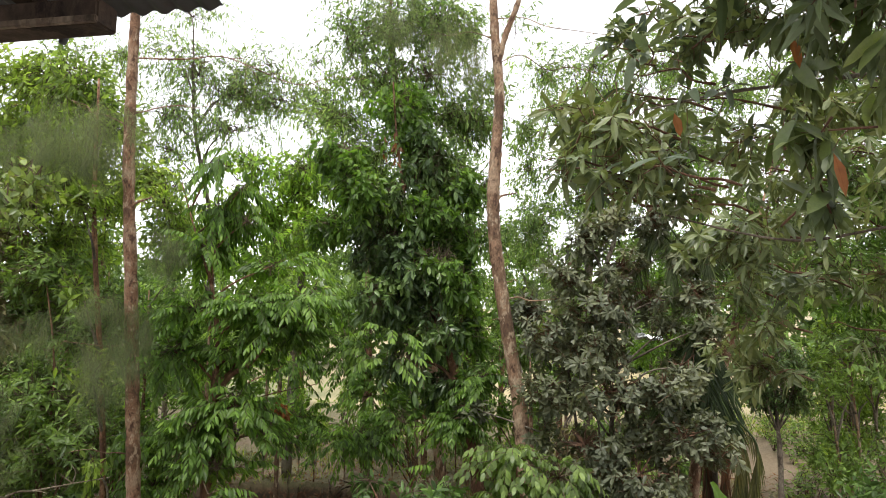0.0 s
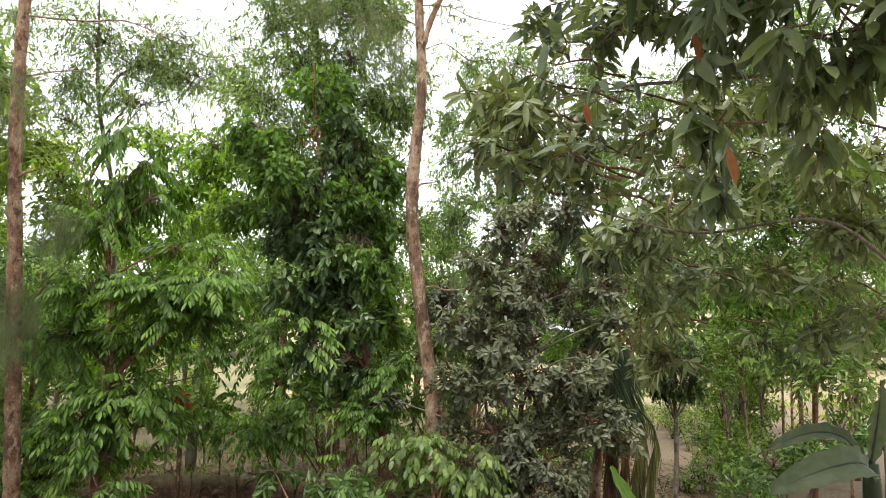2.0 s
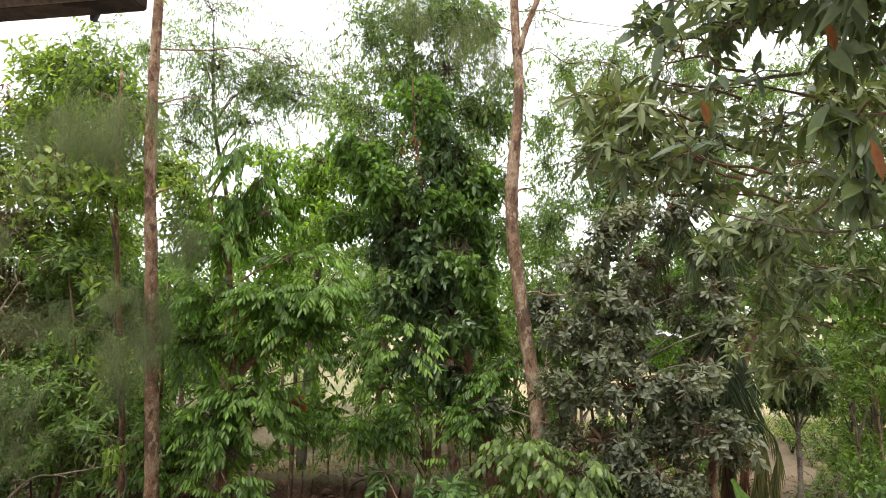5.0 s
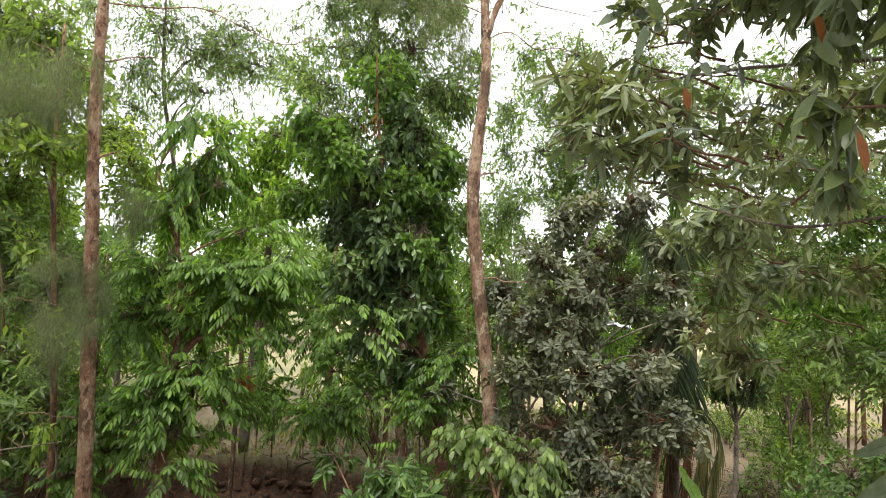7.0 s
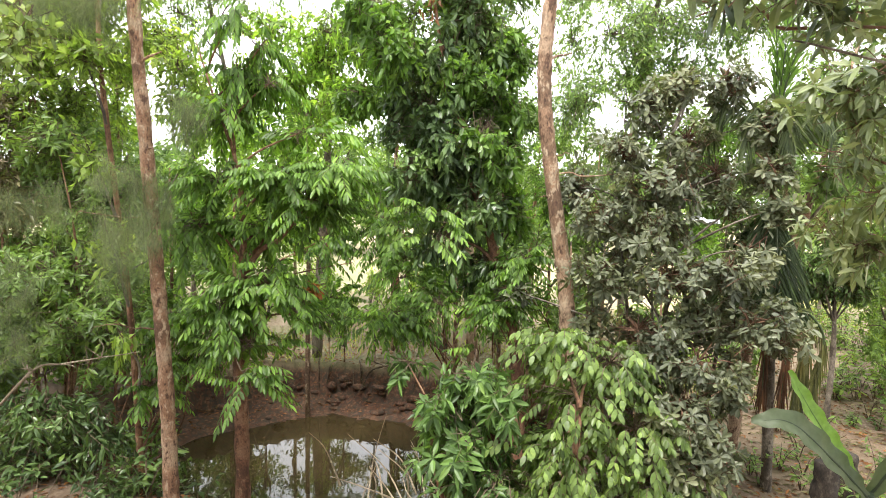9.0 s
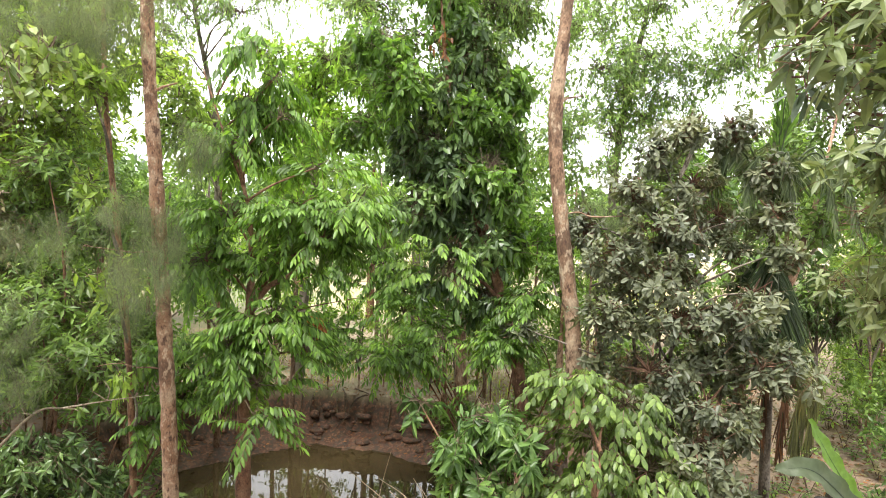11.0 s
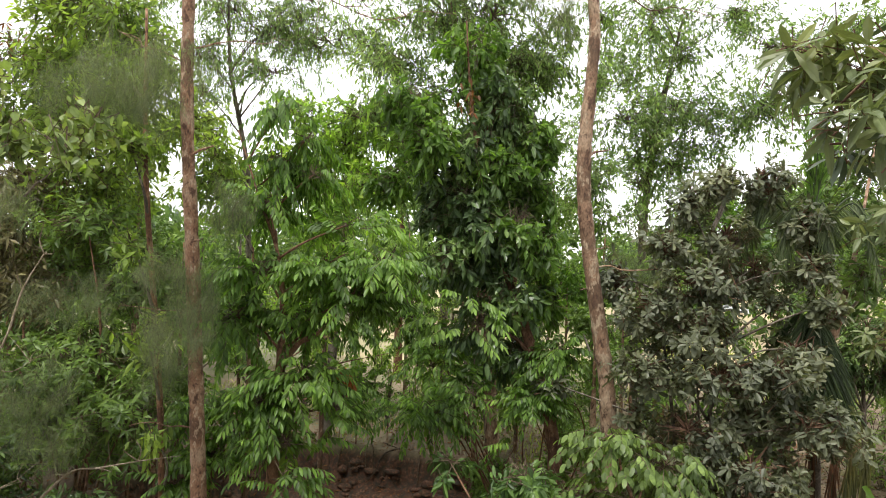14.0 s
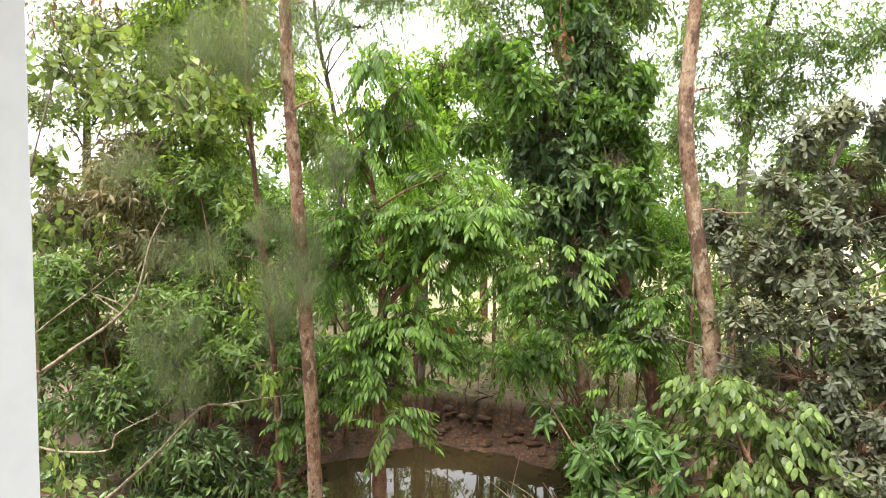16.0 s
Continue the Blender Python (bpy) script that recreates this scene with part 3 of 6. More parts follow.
roof = thing("tin_roof", (-3.6, 0, 4.1), "dark corrugated tin roof on brown wooden beams", "roof")
part("beam", box(Geo(), (-6, 1.44, 3.87), (-1.2, 1.525, 3.946)), TIMBER, roof, "brown wooden beam with roof shade in its colour")
part("batten", box(Geo(), (-6, 1.422, 3.866), (-1.19, 1.438, 3.886), 0.003), TIMBER_PALE, roof, "paler worn wooden batten")
for rx in (-1.45, -2.1, -2.8, -3.5, -4.2, -4.9):
    g = Geo()
    box(g, (-0.03, -4.6, -0.035), (0.03, -0.11, 0.035), 0.004)
    v = np.concatenate(g.v)
    g.v = [np.stack([v[:, 0] + rx, v[:, 1] + 1.62, v[:, 2] + 3.962 - 0.16 * v[:, 1]], 1)]
    part("rafter", g, TIMBER, roof)
bracket = Geo()
tube(bracket, curve([(-1.41, 1.56, 3.945), (-1.405, 1.563, 3.92), (-1.41, 1.56, 3.875)], 5), [0.012, 0.018, 0.010], 8)
part("bracket", bracket, TIN, roof, "small hanging metal bracket")
cx = np.arange(-6, -0.95, 0.0125)
cy = np.linspace(-2.9, 1.68, 12)
CX, CY = np.meshgrid(cx, cy, indexing="ij")
CZ = 4.026 + 0.16 * (1.62 - CY) + 0.008 * np.sin(CX * 2 * np.pi / 0.076)
ni, nj = CX.shape
ii, jj = np.meshgrid(np.arange(ni - 1), np.arange(nj - 1), indexing="ij")
q = np.stack([ii * nj + jj, (ii + 1) * nj + jj, (ii + 1) * nj + jj + 1, ii * nj + jj + 1], -1).reshape(-1, 4)
f = np.concatenate([q[:, [0, 1, 2]], q[:, [0, 2, 3]]])
top = np.stack([CX, CY, CZ], -1).reshape(-1, 3)
g = Geo().add(top, f).add(top - [0, 0, 0.002], f[:, ::-1])
part("roof_sheet", g, TIN, roof, "corrugated grey tin sheet with rust", smooth=True)

# ---- two tall casuarinas with feathery needles ----
def feathers(tree, lobes, label, amount=900, reach=0.34):
    """Clumps of drooping needle twigs, each its own part."""
    for cx, cy, cz, rx, ry, rz in lobes:
        g = Geo()
        n = int(8 + 80 * (rx * rz + ry * rz + rx * ry))
        d = unit(rng.normal(size=(n, 3)))
        p = np.array([cx, cy, cz]) + d * rng.random((n, 1)) ** 0.5 * [rx, ry, rz] * 0.95
        a = p + rng.normal(size=(n, 3)) * 0.05 + [0, 0, 0.12]
        twigs(g, a, p, 0.0016)
        k = int(amount * 0.06)
        at_ = np.repeat(a, k, 0) + (np.repeat(p - a, k, 0)) * rng.random((n * k, 1)) + rng.normal(size=(n * k, 3)) * 0.02
        way = np.repeat(unit(p - a), k, 0) * 0.5 + rng.normal(size=(n * k, 3)) * 0.6 + [0, 0, -0.45]
        L = rng.uniform(0.5, 1.0, n * k) * reach * 0.6
        way = unit(way)
        s = unit(np.cross(way, rng.normal(size=(n * k, 3)))) * 0.0009
        tip = at_ + way * L[:, None] + [0, 0, -1] * (0.25 * L * L / reach)[:, None]
        g.add(np.stack([at_ - s, at_ + s, tip], 1).reshape(-1, 3), np.arange(3 * n * k).reshape(-1, 3), 0)
        part("needle_clump", g, [LEAF_NEEDLE, TWIG], tree, label)


CAS1 = [(-3.8, 5.45, -0.3), (-3.82, 5.45, 0.7), (-3.86, 5.45, 1.5), (-3.92, 5.45, 2.35), (-3.99, 5.45, 3.3), (-4.09, 5.45, 4.6), (-4.12, 5.47, 6.1), (-4.15, 5.55, 8.0), (-4.13, 5.55, 9.6)]
cas = thing("casuarina_tree", (-3.8, 5.45, height_at(-3.8, 5.45)), "tall slim casuarina with mottled brown bark beside the pond", "tree", "casuarinas")
trunk(cas, CAS1, [0.078, 0.068, 0.064, 0.062, 0.06, 0.055, 0.048, 0.036, 0.022], BARK_CAS, 14, 14, 0.03)
for z, dx, dy, dz, r in ((4.08, 0.28, -0.05, 0.12, 0.016), (3.35, 0.12, -0.08, 0.03, 0.014), (5.55, 2.0, 0.3, -0.2, 0.010), (5.0, 0.6, 0.4, 0.25, 0.009), (4.9, -0.6, -0.1, 0.3, 0.010),
                         (2.7, -0.5, -0.3, 0.05, 0.007), (1.7, -0.5, -0.3, 0.1, 0.007), (6.6, -1.2, 0, 0.4, 0.018), (7.2, 0.9, 0.2, 0.5, 0.016)):
    s = on(CAS1, z)
    bough(cas, s, (dx, dy, dz), r, BARK_CAS)
feathers(cas, [
    (-4.55, 5.11, 4.61, 0.5, 0.5, 0.3),
    (-4.3, 5.17, 4.41, 0.3, 0.4, 0.3),
    (-3.88, 5.3, 2.71, 0.23, 0.3, 0.31),
    (-4.12, 5.14, 3.02, 0.35, 0.3, 0.15),
    (-4.72, 4.48, 2.05, 0.32, 0.4, 0.37),
    (-4.49, 4.53, 1.73, 0.23, 0.3, 0.19),
    (-3.65, 5.52, 3.53, 0.21, 0.3, 0.31),
    (-5.49, 4.97, 3.52, 0.31, 0.4, 0.31),
] + [
    (-4.07, 4.89, 4.64, 0.67, 0.5, 0.36),
    (-3.66, 4.75, 2.52, 0.29, 0.3, 0.24),
    (-4.9, 5.15, 2.76, 0.6, 0.4, 0.25),
    (-3.72, 5.65, 3.55, 0.26, 0.3, 0.21),
    (-4.06, 5.08, 2.44, 0.19, 0.3, 0.24),
    (-3.9, 4.95, 2.25, 0.14, 0.3, 0.29),
    (-3.82, 5.33, 2.7, 0.19, 0.25, 0.43),
    (-5.02, 5.32, 4.56, 0.5, 0.4, 0.3),
], "fine soft grey-green needle twigs")

CAS2 = [(-0.1, 6.9, -0.2), (-0.14, 6.9, 0.8), (-0.21, 6.9, 1.6), (-0.26, 6.9, 2.1), (-0.37, 6.9, 2.8), (-0.46, 6.9, 3.4), (-0.52, 6.9, 3.9), (-0.53, 6.9, 4.4), (-0.49, 6.9, 5.0), (-0.46, 6.9, 5.6), (-0.51, 6.9, 6.3), (-0.54, 6.9, 7.3), (-0.5, 6.9, 9.0)]
cas2 = thing("casuarina_tree", (-0.1, 6.9, height_at(-0.1, 6.9)), "tall casuarina with a kinked tan trunk forking high up", "tree", "casuarinas")
trunk(cas2, CAS2, [0.105, 0.095, 0.085, 0.08, 0.076, 0.074, 0.074, 0.072, 0.064, 0.058, 0.052, 0.04, 0.025], BARK_TAN, 14, 12, 0.03)
s = on(CAS2, 5.9)
g = Geo()
tube(g, curve([s, s + [0.1, 0, 0.35], s + [0.28, 0, 0.85], s + [0.45, 0.1, 1.8], s + [0.5, 0.1, 3.0]], 8), [0.045, 0.03, 0.015], 8, 0.04)
part("limb", g, BARK_TAN, cas2, "thinner second stem of the fork", smooth=True)
for z, dx, dy, dz, r in ((2.92, -0.16, -0.1, 0.05, 0.011), (3.35, 0.2, -0.1, 0.06, 0.009), (3.15, 0.75, -0.25, 0.02, 0.010), (4.3, 0.28, 0.05, 0.14, 0.018), (5.95, 1.4, 0.2, -0.1, 0.008), (6.5, 1.6, 0.1, -0.2, 0.008), (6.2, -0.9, 0.1, 0.25, 0.008)):
    s = on(CAS2, z)
    bough(cas2, s, (dx, dy, dz), r, BARK_TAN)
feathers(cas2, [
    (0.09, 7.69, 3.15, 0.38, 0.3, 0.22),
    (0.34, 7.72, 3.03, 0.26, 0.3, 0.26),
    (-1.01, 6.88, 6.1, 0.4, 0.5, 0.4),
    (-1.67, 6.74, 6.43, 0.4, 0.5, 0.33),
    (-0.76, 6.98, 5.79, 0.33, 0.4, 0.33),
], "fine soft grey-green needle twigs")
# ---- drooping-leaved tree over the pond ----
FORK = [(-3.38, 6.0, -1.1), (-3.39, 6.0, 0.4), (-3.4, 6.0, 1.49), (-3.36, 6.0, 2.2), (-3.4, 6.0, 3.1), (-3.75, 6.2, 3.8), (-4.1, 6.4, 4.5)]
fork = thing("drooping_tree", (-3.38, 6.0, height_at(-3.38, 6.0)), "young tree with drooping bright green paired leaves over the pond", "tree")
trunk(fork, FORK, [0.08, 0.07, 0.06, 0.042, 0.018, 0.012, 0.006], BARK_RED, 12, 10, 0.04)
FORK_LOBES = [
    (-3.55, 6.00, 3.70, 0.34, 0.35, 0.26),
    (-2.73, 5.90, 3.50, 0.49, 0.45, 0.22),
    (-2.34, 5.90, 3.17, 0.29, 0.40, 0.27),
    (-2.85, 5.80, 3.10, 0.38, 0.40, 0.27),
    (-2.56, 5.90, 2.83, 0.38, 0.40, 0.22),
    (-3.54, 5.90, 3.05, 0.32, 0.35, 0.26),
    (-3.79, 5.90, 2.61, 0.27, 0.35, 0.27),
    (-3.17, 6.10, 2.62, 0.35, 0.40, 0.23),
    (-3.05, 5.80, 2.10, 0.44, 0.40, 0.25),
    (-2.76, 5.90, 1.80, 0.33, 0.40, 0.22),
    (-3.46, 5.80, 1.83, 0.32, 0.35, 0.26),
    (-3.15, 5.70, 1.52, 0.39, 0.35, 0.20),
    (-3.05, 5.50, 1.25, 0.3, 0.2, 0.1),
]
s = on(FORK, 2.15)
g = Geo()
tube(g, curve([s, s + [0.18, -0.02, 0.25], s + [0.45, -0.05, 0.42], s + [0.9, -0.1, 1.0]], 8), [0.035, 0.025, 0.01], 9, 0.04)
part("limb", g, BARK_RED, fork, "reddish forked limb", smooth=True)
for lb in FORK_LOBES:
    limb_to(fork, on(FORK, max(0.6, min(4.2, lb[2] - 0.35))), lb[:3], 0.014, 0.008, BARK_RED)
feathered(fork, FORK_LOBES, LEAF_FORK, 56, 8, 0.092, 0.03, gaps=0.34, freq=2.2, rachis=0.42, droop=0.4, hang=0.5)
FORK_TOP = [
    (-3.46, 6.15, 4.66, 0.24, 0.3, 0.26),
    (-3.24, 6.15, 4.36, 0.28, 0.3, 0.26),
    (-3.5, 6.15, 4.1, 0.26, 0.3, 0.26),
    (-3.16, 6.15, 4.0, 0.28, 0.3, 0.26),
    (-3.62, 6.15, 3.75, 0.26, 0.3, 0.24),
]
for lb in FORK_TOP:
    limb_to(fork, on(FORK, lb[2] - 0.5), lb[:3], 0.012, 0.006, BARK_RED)
feathered(fork, FORK_TOP, LEAF_FORK, 44, 8, 0.095, 0.03, name="upper_crown", gaps=0.46, freq=2.6, rachis=0.42, droop=0.9, hang=0.9)

DEAD_SPRAY = [(-2.92, 6.6, 1.94, 0.11, 0.12, 0.1), (-2.46, 6.6, 2.23, 0.08, 0.1, 0.1)]
for lb in DEAD_SPRAY:
    limb_to(fork, on(FORK, lb[2] - 0.3), lb[:3], 0.01, 0.004, BARK_RED)
crown(fork, DEAD_SPRAY, LEAF_RUST, 260, "hang", 6, 0.085, 0.03, name="dead_spray", shape="oval", label="withered orange-brown leaves", gaps=0.2, twig=0.1, droop=0.6, share=0.0)

# ---- dense dark-leaved tree in the middle ----
DARK = [(-0.66, 7.1, -1.0), (-0.72, 7.1, 0.8), (-0.78, 7.15, 1.43), (-1.02, 7.4, 2.26), (-1.34, 7.55, 3.1), (-1.6, 7.55, 3.87), (-1.8, 7.5, 5.1), (-1.88, 7.5, 6.0)]
dark = thing("dark_leaved_tree", (-0.66, 7.0, height_at(-0.66, 7.0)), "dense tree with glossy dark green oval leaves", "tree")
trunk(dark, DARK, [0.08, 0.075, 0.07, 0.06, 0.045, 0.028, 0.016, 0.008], BARK_RED, 12, 10, 0.04)
DARK_LOBES = [
    (-1.96, 7.56, 3.97, 0.56, 0.5, 0.46),
    (-1.64, 7.48, 3.51, 0.71, 0.5, 0.58),
    (-1.95, 7.4, 3.25, 0.45, 0.5, 0.39),
    (-1.36, 7.48, 2.8, 0.55, 0.5, 0.45),
    (-1.6, 7.4, 2.48, 0.39, 0.4, 0.32),
    (-1.16, 7.56, 2.15, 0.39, 0.4, 0.33),
    (-1.47, 7.85, 4.99, 0.53, 0.5, 0.6),
    (-1.89, 7.62, 4.5, 0.39, 0.5, 0.33),
]
for lb in DARK_LOBES:
    limb_to(dark, on(DARK, max(1.3, min(5.6, lb[2] - 0.4))), lb[:3], 0.03, 0.010, BARK_RED)
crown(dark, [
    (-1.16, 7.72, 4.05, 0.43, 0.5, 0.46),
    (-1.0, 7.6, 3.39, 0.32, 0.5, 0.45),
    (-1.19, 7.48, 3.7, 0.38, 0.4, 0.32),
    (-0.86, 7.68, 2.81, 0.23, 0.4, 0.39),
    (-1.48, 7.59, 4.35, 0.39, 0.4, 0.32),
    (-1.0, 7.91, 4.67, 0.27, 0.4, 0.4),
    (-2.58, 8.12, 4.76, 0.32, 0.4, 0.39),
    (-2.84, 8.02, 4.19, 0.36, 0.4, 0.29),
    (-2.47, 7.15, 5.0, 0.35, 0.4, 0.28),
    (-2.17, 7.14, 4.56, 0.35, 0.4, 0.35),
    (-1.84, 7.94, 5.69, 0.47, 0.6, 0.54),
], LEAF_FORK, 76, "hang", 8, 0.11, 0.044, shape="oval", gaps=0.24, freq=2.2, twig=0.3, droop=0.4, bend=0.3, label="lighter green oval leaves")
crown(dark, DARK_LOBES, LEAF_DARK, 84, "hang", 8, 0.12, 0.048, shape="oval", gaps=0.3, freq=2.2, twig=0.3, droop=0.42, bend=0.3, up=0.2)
for k in range(16):
    a = 2 * np.pi * k / 16
    g = Geo()
    p = np.array([[-1.72 + 0.2 * np.cos(a), 6.75 - 0.12 * abs(np.sin(a)), 2.68 + 0.16 * np.sin(a)]])
    compound(g, p, np.array([[np.cos(a), -0.7, 0.35 * np.sin(a) + 0.1]]), 7, 0.11, 0.036, rachis=0.34, droop=0.45, hang=0.5)
    part("leafy_spray", g, [LEAF_SPRAY, TWIG], dark, "brighter young green spray of paired leaves")
g = Geo()
n = 22
p = np.array([-1.78, 7.1, 5.0]) + rng.normal(size=(n, 3)) * [0.06, 0.06, 0.11]
leaves(g, p, rng.normal(size=(n, 3)) * 0.5 + [0, 0, -0.6], rng.normal(size=(n, 3)), 0.1, 0.03, "lance")
part("dead_leaves", g, LEAF_BROWN, dark, "rust-brown bunch of dead leaves")

lowg = thing("low_leafy_shrub", (-1.0, 8.9, height_at(-1.0, 8.9)), "low shrub with long mid-green paired leaves on the bank", "shrub")
LOW_LOBES = [
    (-2.18, 7.11, 1.58, 0.51, 0.5, 0.26),
    (-1.64, 7.33, 1.7, 0.39, 0.5, 0.32),
    (-0.97, 7.16, 1.76, 0.31, 0.35, 0.28),
    (-1.12, 6.89, 1.37, 0.36, 0.35, 0.21),
    (-0.69, 7.26, 2.26, 0.22, 0.3, 0.25),
    (-2.54, 7.87, 2.61, 0.36, 0.4, 0.58),
] + [
    (-2.18, 7.64, 1.95, 0.42, 0.4, 0.42),
    (-2.52, 7.68, 1.45, 0.35, 0.4, 0.28),
    (-3.24, 7.95, 1.59, 0.36, 0.4, 0.29),
    (-2.23, 7.85, 2.16, 0.35, 0.4, 0.42),
    (-3.25, 7.87, 2.4, 0.33, 0.4, 0.43),
    (-2.54, 8.33, 2.98, 0.37, 0.4, 0.3),
    (-1.02, 7.14, 1.7, 0.3, 0.3, 0.3),
    (-0.86, 7.32, 2.17, 0.24, 0.3, 0.28),
] + [
    (-4.20, 6.30, 1.13, 0.30, 0.40, 0.23),
    (-4.02, 6.50, 1.34, 0.27, 0.40, 0.23),
    (-4.46, 6.40, 1.58, 0.30, 0.40, 0.27),
    (-4.39, 6.00, 0.95, 0.26, 0.30, 0.23),
]
for lb in LOW_LOBES:
    limb_to(lowg, (-1.0, 8.9, height_at(-1.0, 8.9) - 0.05) if lb[0] > -3 else (-5.1, 6.2, height_at(-5.1, 6.2) - 0.05), lb[:3], 0.014, 0.005, BARK_RED, name="stem")
feathered(lowg, LOW_LOBES, LEAF_FORK, 44, 7, 0.086, 0.03, gaps=0.3, rachis=0.38, droop=0.4, hang=0.5)

# ---- bright young bushes in front ----
bush = thing("young_lychee_bush", (-0.1, 5.45, height_at(-0.1, 5.45)), "bright yellow-green young bush with long paired leaves", "bush")
BUSH_LOBES = [
    (-0.25, 5.91, 1.71, 0.35, 0.4, 0.17),
    (0.15, 5.92, 1.53, 0.39, 0.4, 0.29),
    (-0.14, 5.74, 1.27, 0.53, 0.5, 0.29),
    (0.35, 5.81, 0.99, 0.53, 0.5, 0.29),
    (-0.22, 5.59, 0.83, 0.57, 0.5, 0.28),
    (0.49, 5.71, 0.6, 0.43, 0.4, 0.24),
    (-0.39, 5.43, 0.54, 0.42, 0.5, 0.23),
]
trunk(bush, [(-0.1, 5.45, -0.1), (-0.12, 5.48, 0.6), (-0.16, 5.55, 1.25)], [0.04, 0.03, 0.015], BARK_RED, 10, 8, 0.04)
for lb in BUSH_LOBES:
    limb_to(bush, (-0.11, 5.45, max(0.1, lb[2] - 0.45)), lb[:3], 0.016, 0.006, BARK_RED, name="stem")
feathered(bush, BUSH_LOBES, LEAF_BUSH, 48, 4, 0.078, 0.038, gaps=0.25, freq=2.4, rachis=0.24, droop=0.6, hang=0.75, twigmat=TWIG)
bush2 = thing("leafy_bush", (-1.0, 5.3, height_at(-1.0, 5.3)), "mid-green bush with long narrow leaves in whorls", "bush")
BUSHB_LOBES = [
    (-1.01, 5.69, 1.41, 0.34, 0.4, 0.15),
    (-1.17, 5.53, 1.15, 0.39, 0.4, 0.24),
    (-0.79, 5.61, 1.16, 0.29, 0.4, 0.29),
    (-1.05, 5.43, 0.86, 0.43, 0.5, 0.28),
    (-0.8, 5.35, 0.58, 0.42, 0.5, 0.23),
    (-1.71, 6.06, 1.37, 0.27, 0.3, 0.16),
]
for lb in BUSHB_LOBES:
    limb_to(bush2, (-1.0, 5.3, height_at(-1.0, 5.3) - 0.05), lb[:3], 0.02, 0.006, BARK_RED, name="stem")
crown(bush2, BUSHB_LOBES, LEAF_BUSHB, 60, "whorl", 9, 0.135, 0.038, shape="oval", gaps=0.25, freq=2.4, twig=0.24, droop=0.5, bend=0.4)

# ---- dusty grey tree ----
grey = thing("dusty_jackfruit_tree", (0.7, 6.4, height_at(0.7, 6.4)), "many-stemmed tree with dust-grey spoon-shaped leaves", "tree")
GREY_LOBES = [
    (0.50, 6.90, 3.85, 0.30, 0.35, 0.27),
    (0.86, 6.90, 3.55, 0.33, 0.40, 0.27),
    (0.24, 6.80, 3.43, 0.32, 0.40, 0.26),
    (0.61, 6.70, 3.10, 0.49, 0.50, 0.29),
    (1.16, 7.00, 3.23, 0.37, 0.40, 0.28),
    (0.12, 6.70, 2.79, 0.43, 0.45, 0.29),
    (0.56, 6.50, 2.66, 0.42, 0.50, 0.27),
    (1.4, 6.60, 2.5, 0.34, 0.40, 0.27),
    (0.06, 6.60, 2.24, 0.40, 0.40, 0.25),
    (0.70, 6.40, 2.24, 0.56, 0.50, 0.25),
    (1.16, 6.30, 2.32, 0.33, 0.40, 0.22),
    (1.28, 6.00, 1.92, 0.40, 0.35, 0.17),
    (0.41, 6.30, 1.75, 0.44, 0.45, 0.25),
    (0.90, 6.10, 1.54, 0.46, 0.45, 0.24),
    (0.76, 5.90, 1.19, 0.45, 0.45, 0.24),
    (0.67, 5.80, 0.83, 0.51, 0.45, 0.24),
] + [
    (-0.83, 7.00, 1.97, 0.24, 0.25, 0.13),
    (-0.02, 6.80, 1.76, 0.27, 0.30, 0.18),
    (0.12, 6.90, 1.22, 0.31, 0.35, 0.24),
    (0.57, 6.50, 1.19, 0.41, 0.40, 0.26),
    (1.04, 6.50, 1.87, 0.34, 0.40, 0.23),
    (-0.17, 7.20, 3.07, 0.22, 0.30, 0.28),
    (0.43, 7.20, 2.49, 0.37, 0.40, 0.31),
    (0.34, 6.00, 0.40, 0.34, 0.40, 0.20),
    (0.87, 5.80, 0.50, 0.33, 0.40, 0.19),
    (1.12, 6.00, 1.34, 0.22, 0.30, 0.21),
    (0.99, 5.80, 0.91, 0.24, 0.35, 0.23),
    (1.20, 6.10, 1.56, 0.19, 0.30, 0.16),
    (0.78, 6.90, 4.08, 0.31, 0.35, 0.22),
    (1.22, 7.00, 4.12, 0.32, 0.35, 0.26),
    (1.57, 7.00, 3.71, 0.29, 0.35, 0.26),
    (1.55, 6.20, 1.97, 0.29, 0.35, 0.20),
    (1.28, 6.90, 2.84, 0.33, 0.35, 0.24),
    (1.62, 6.30, 1.72, 0.26, 0.30, 0.16),
    (1.66, 6.70, 2.9, 0.22, 0.25, 0.2),
    (1.62, 6.75, 3.25, 0.24, 0.25, 0.2),
]
for bx, by, tx, ty, tz in ((0.45, 6.7, 0.2, 6.8, 3.0), (0.7, 6.8, 0.72, 6.9, 2.6), (0.95, 6.6, 1.3, 6.6, 2.4), (0.25, 6.8, -0.1, 6.9, 2.4), (0.6, 6.6, 0.55, 6.6, 2.2)):
    trunk(grey, [(bx, by, -0.1), (bx * 0.6 + tx * 0.4 + 0.04, by, tz * 0.5), (tx, ty, tz)], [0.028, 0.02, 0.007], BARK_GREY, 9, 8, 0.05, name="stem")
for lb in GREY_LOBES:
    limb_to(grey, (0.7, 6.75, max(0.4, lb[2] - 0.5)), lb[:3], 0.014, 0.006, BARK_GREY)
crown(grey, GREY_LOBES, LEAF_GREY, 76, "whorl", 8, 0.09, 0.037, shape="spoon", gaps=0.36, freq=2.4, twig=0.2, droop=0.22, bend=0.2, up=0.75, share=0.3, twigmat=TWIG_RED)

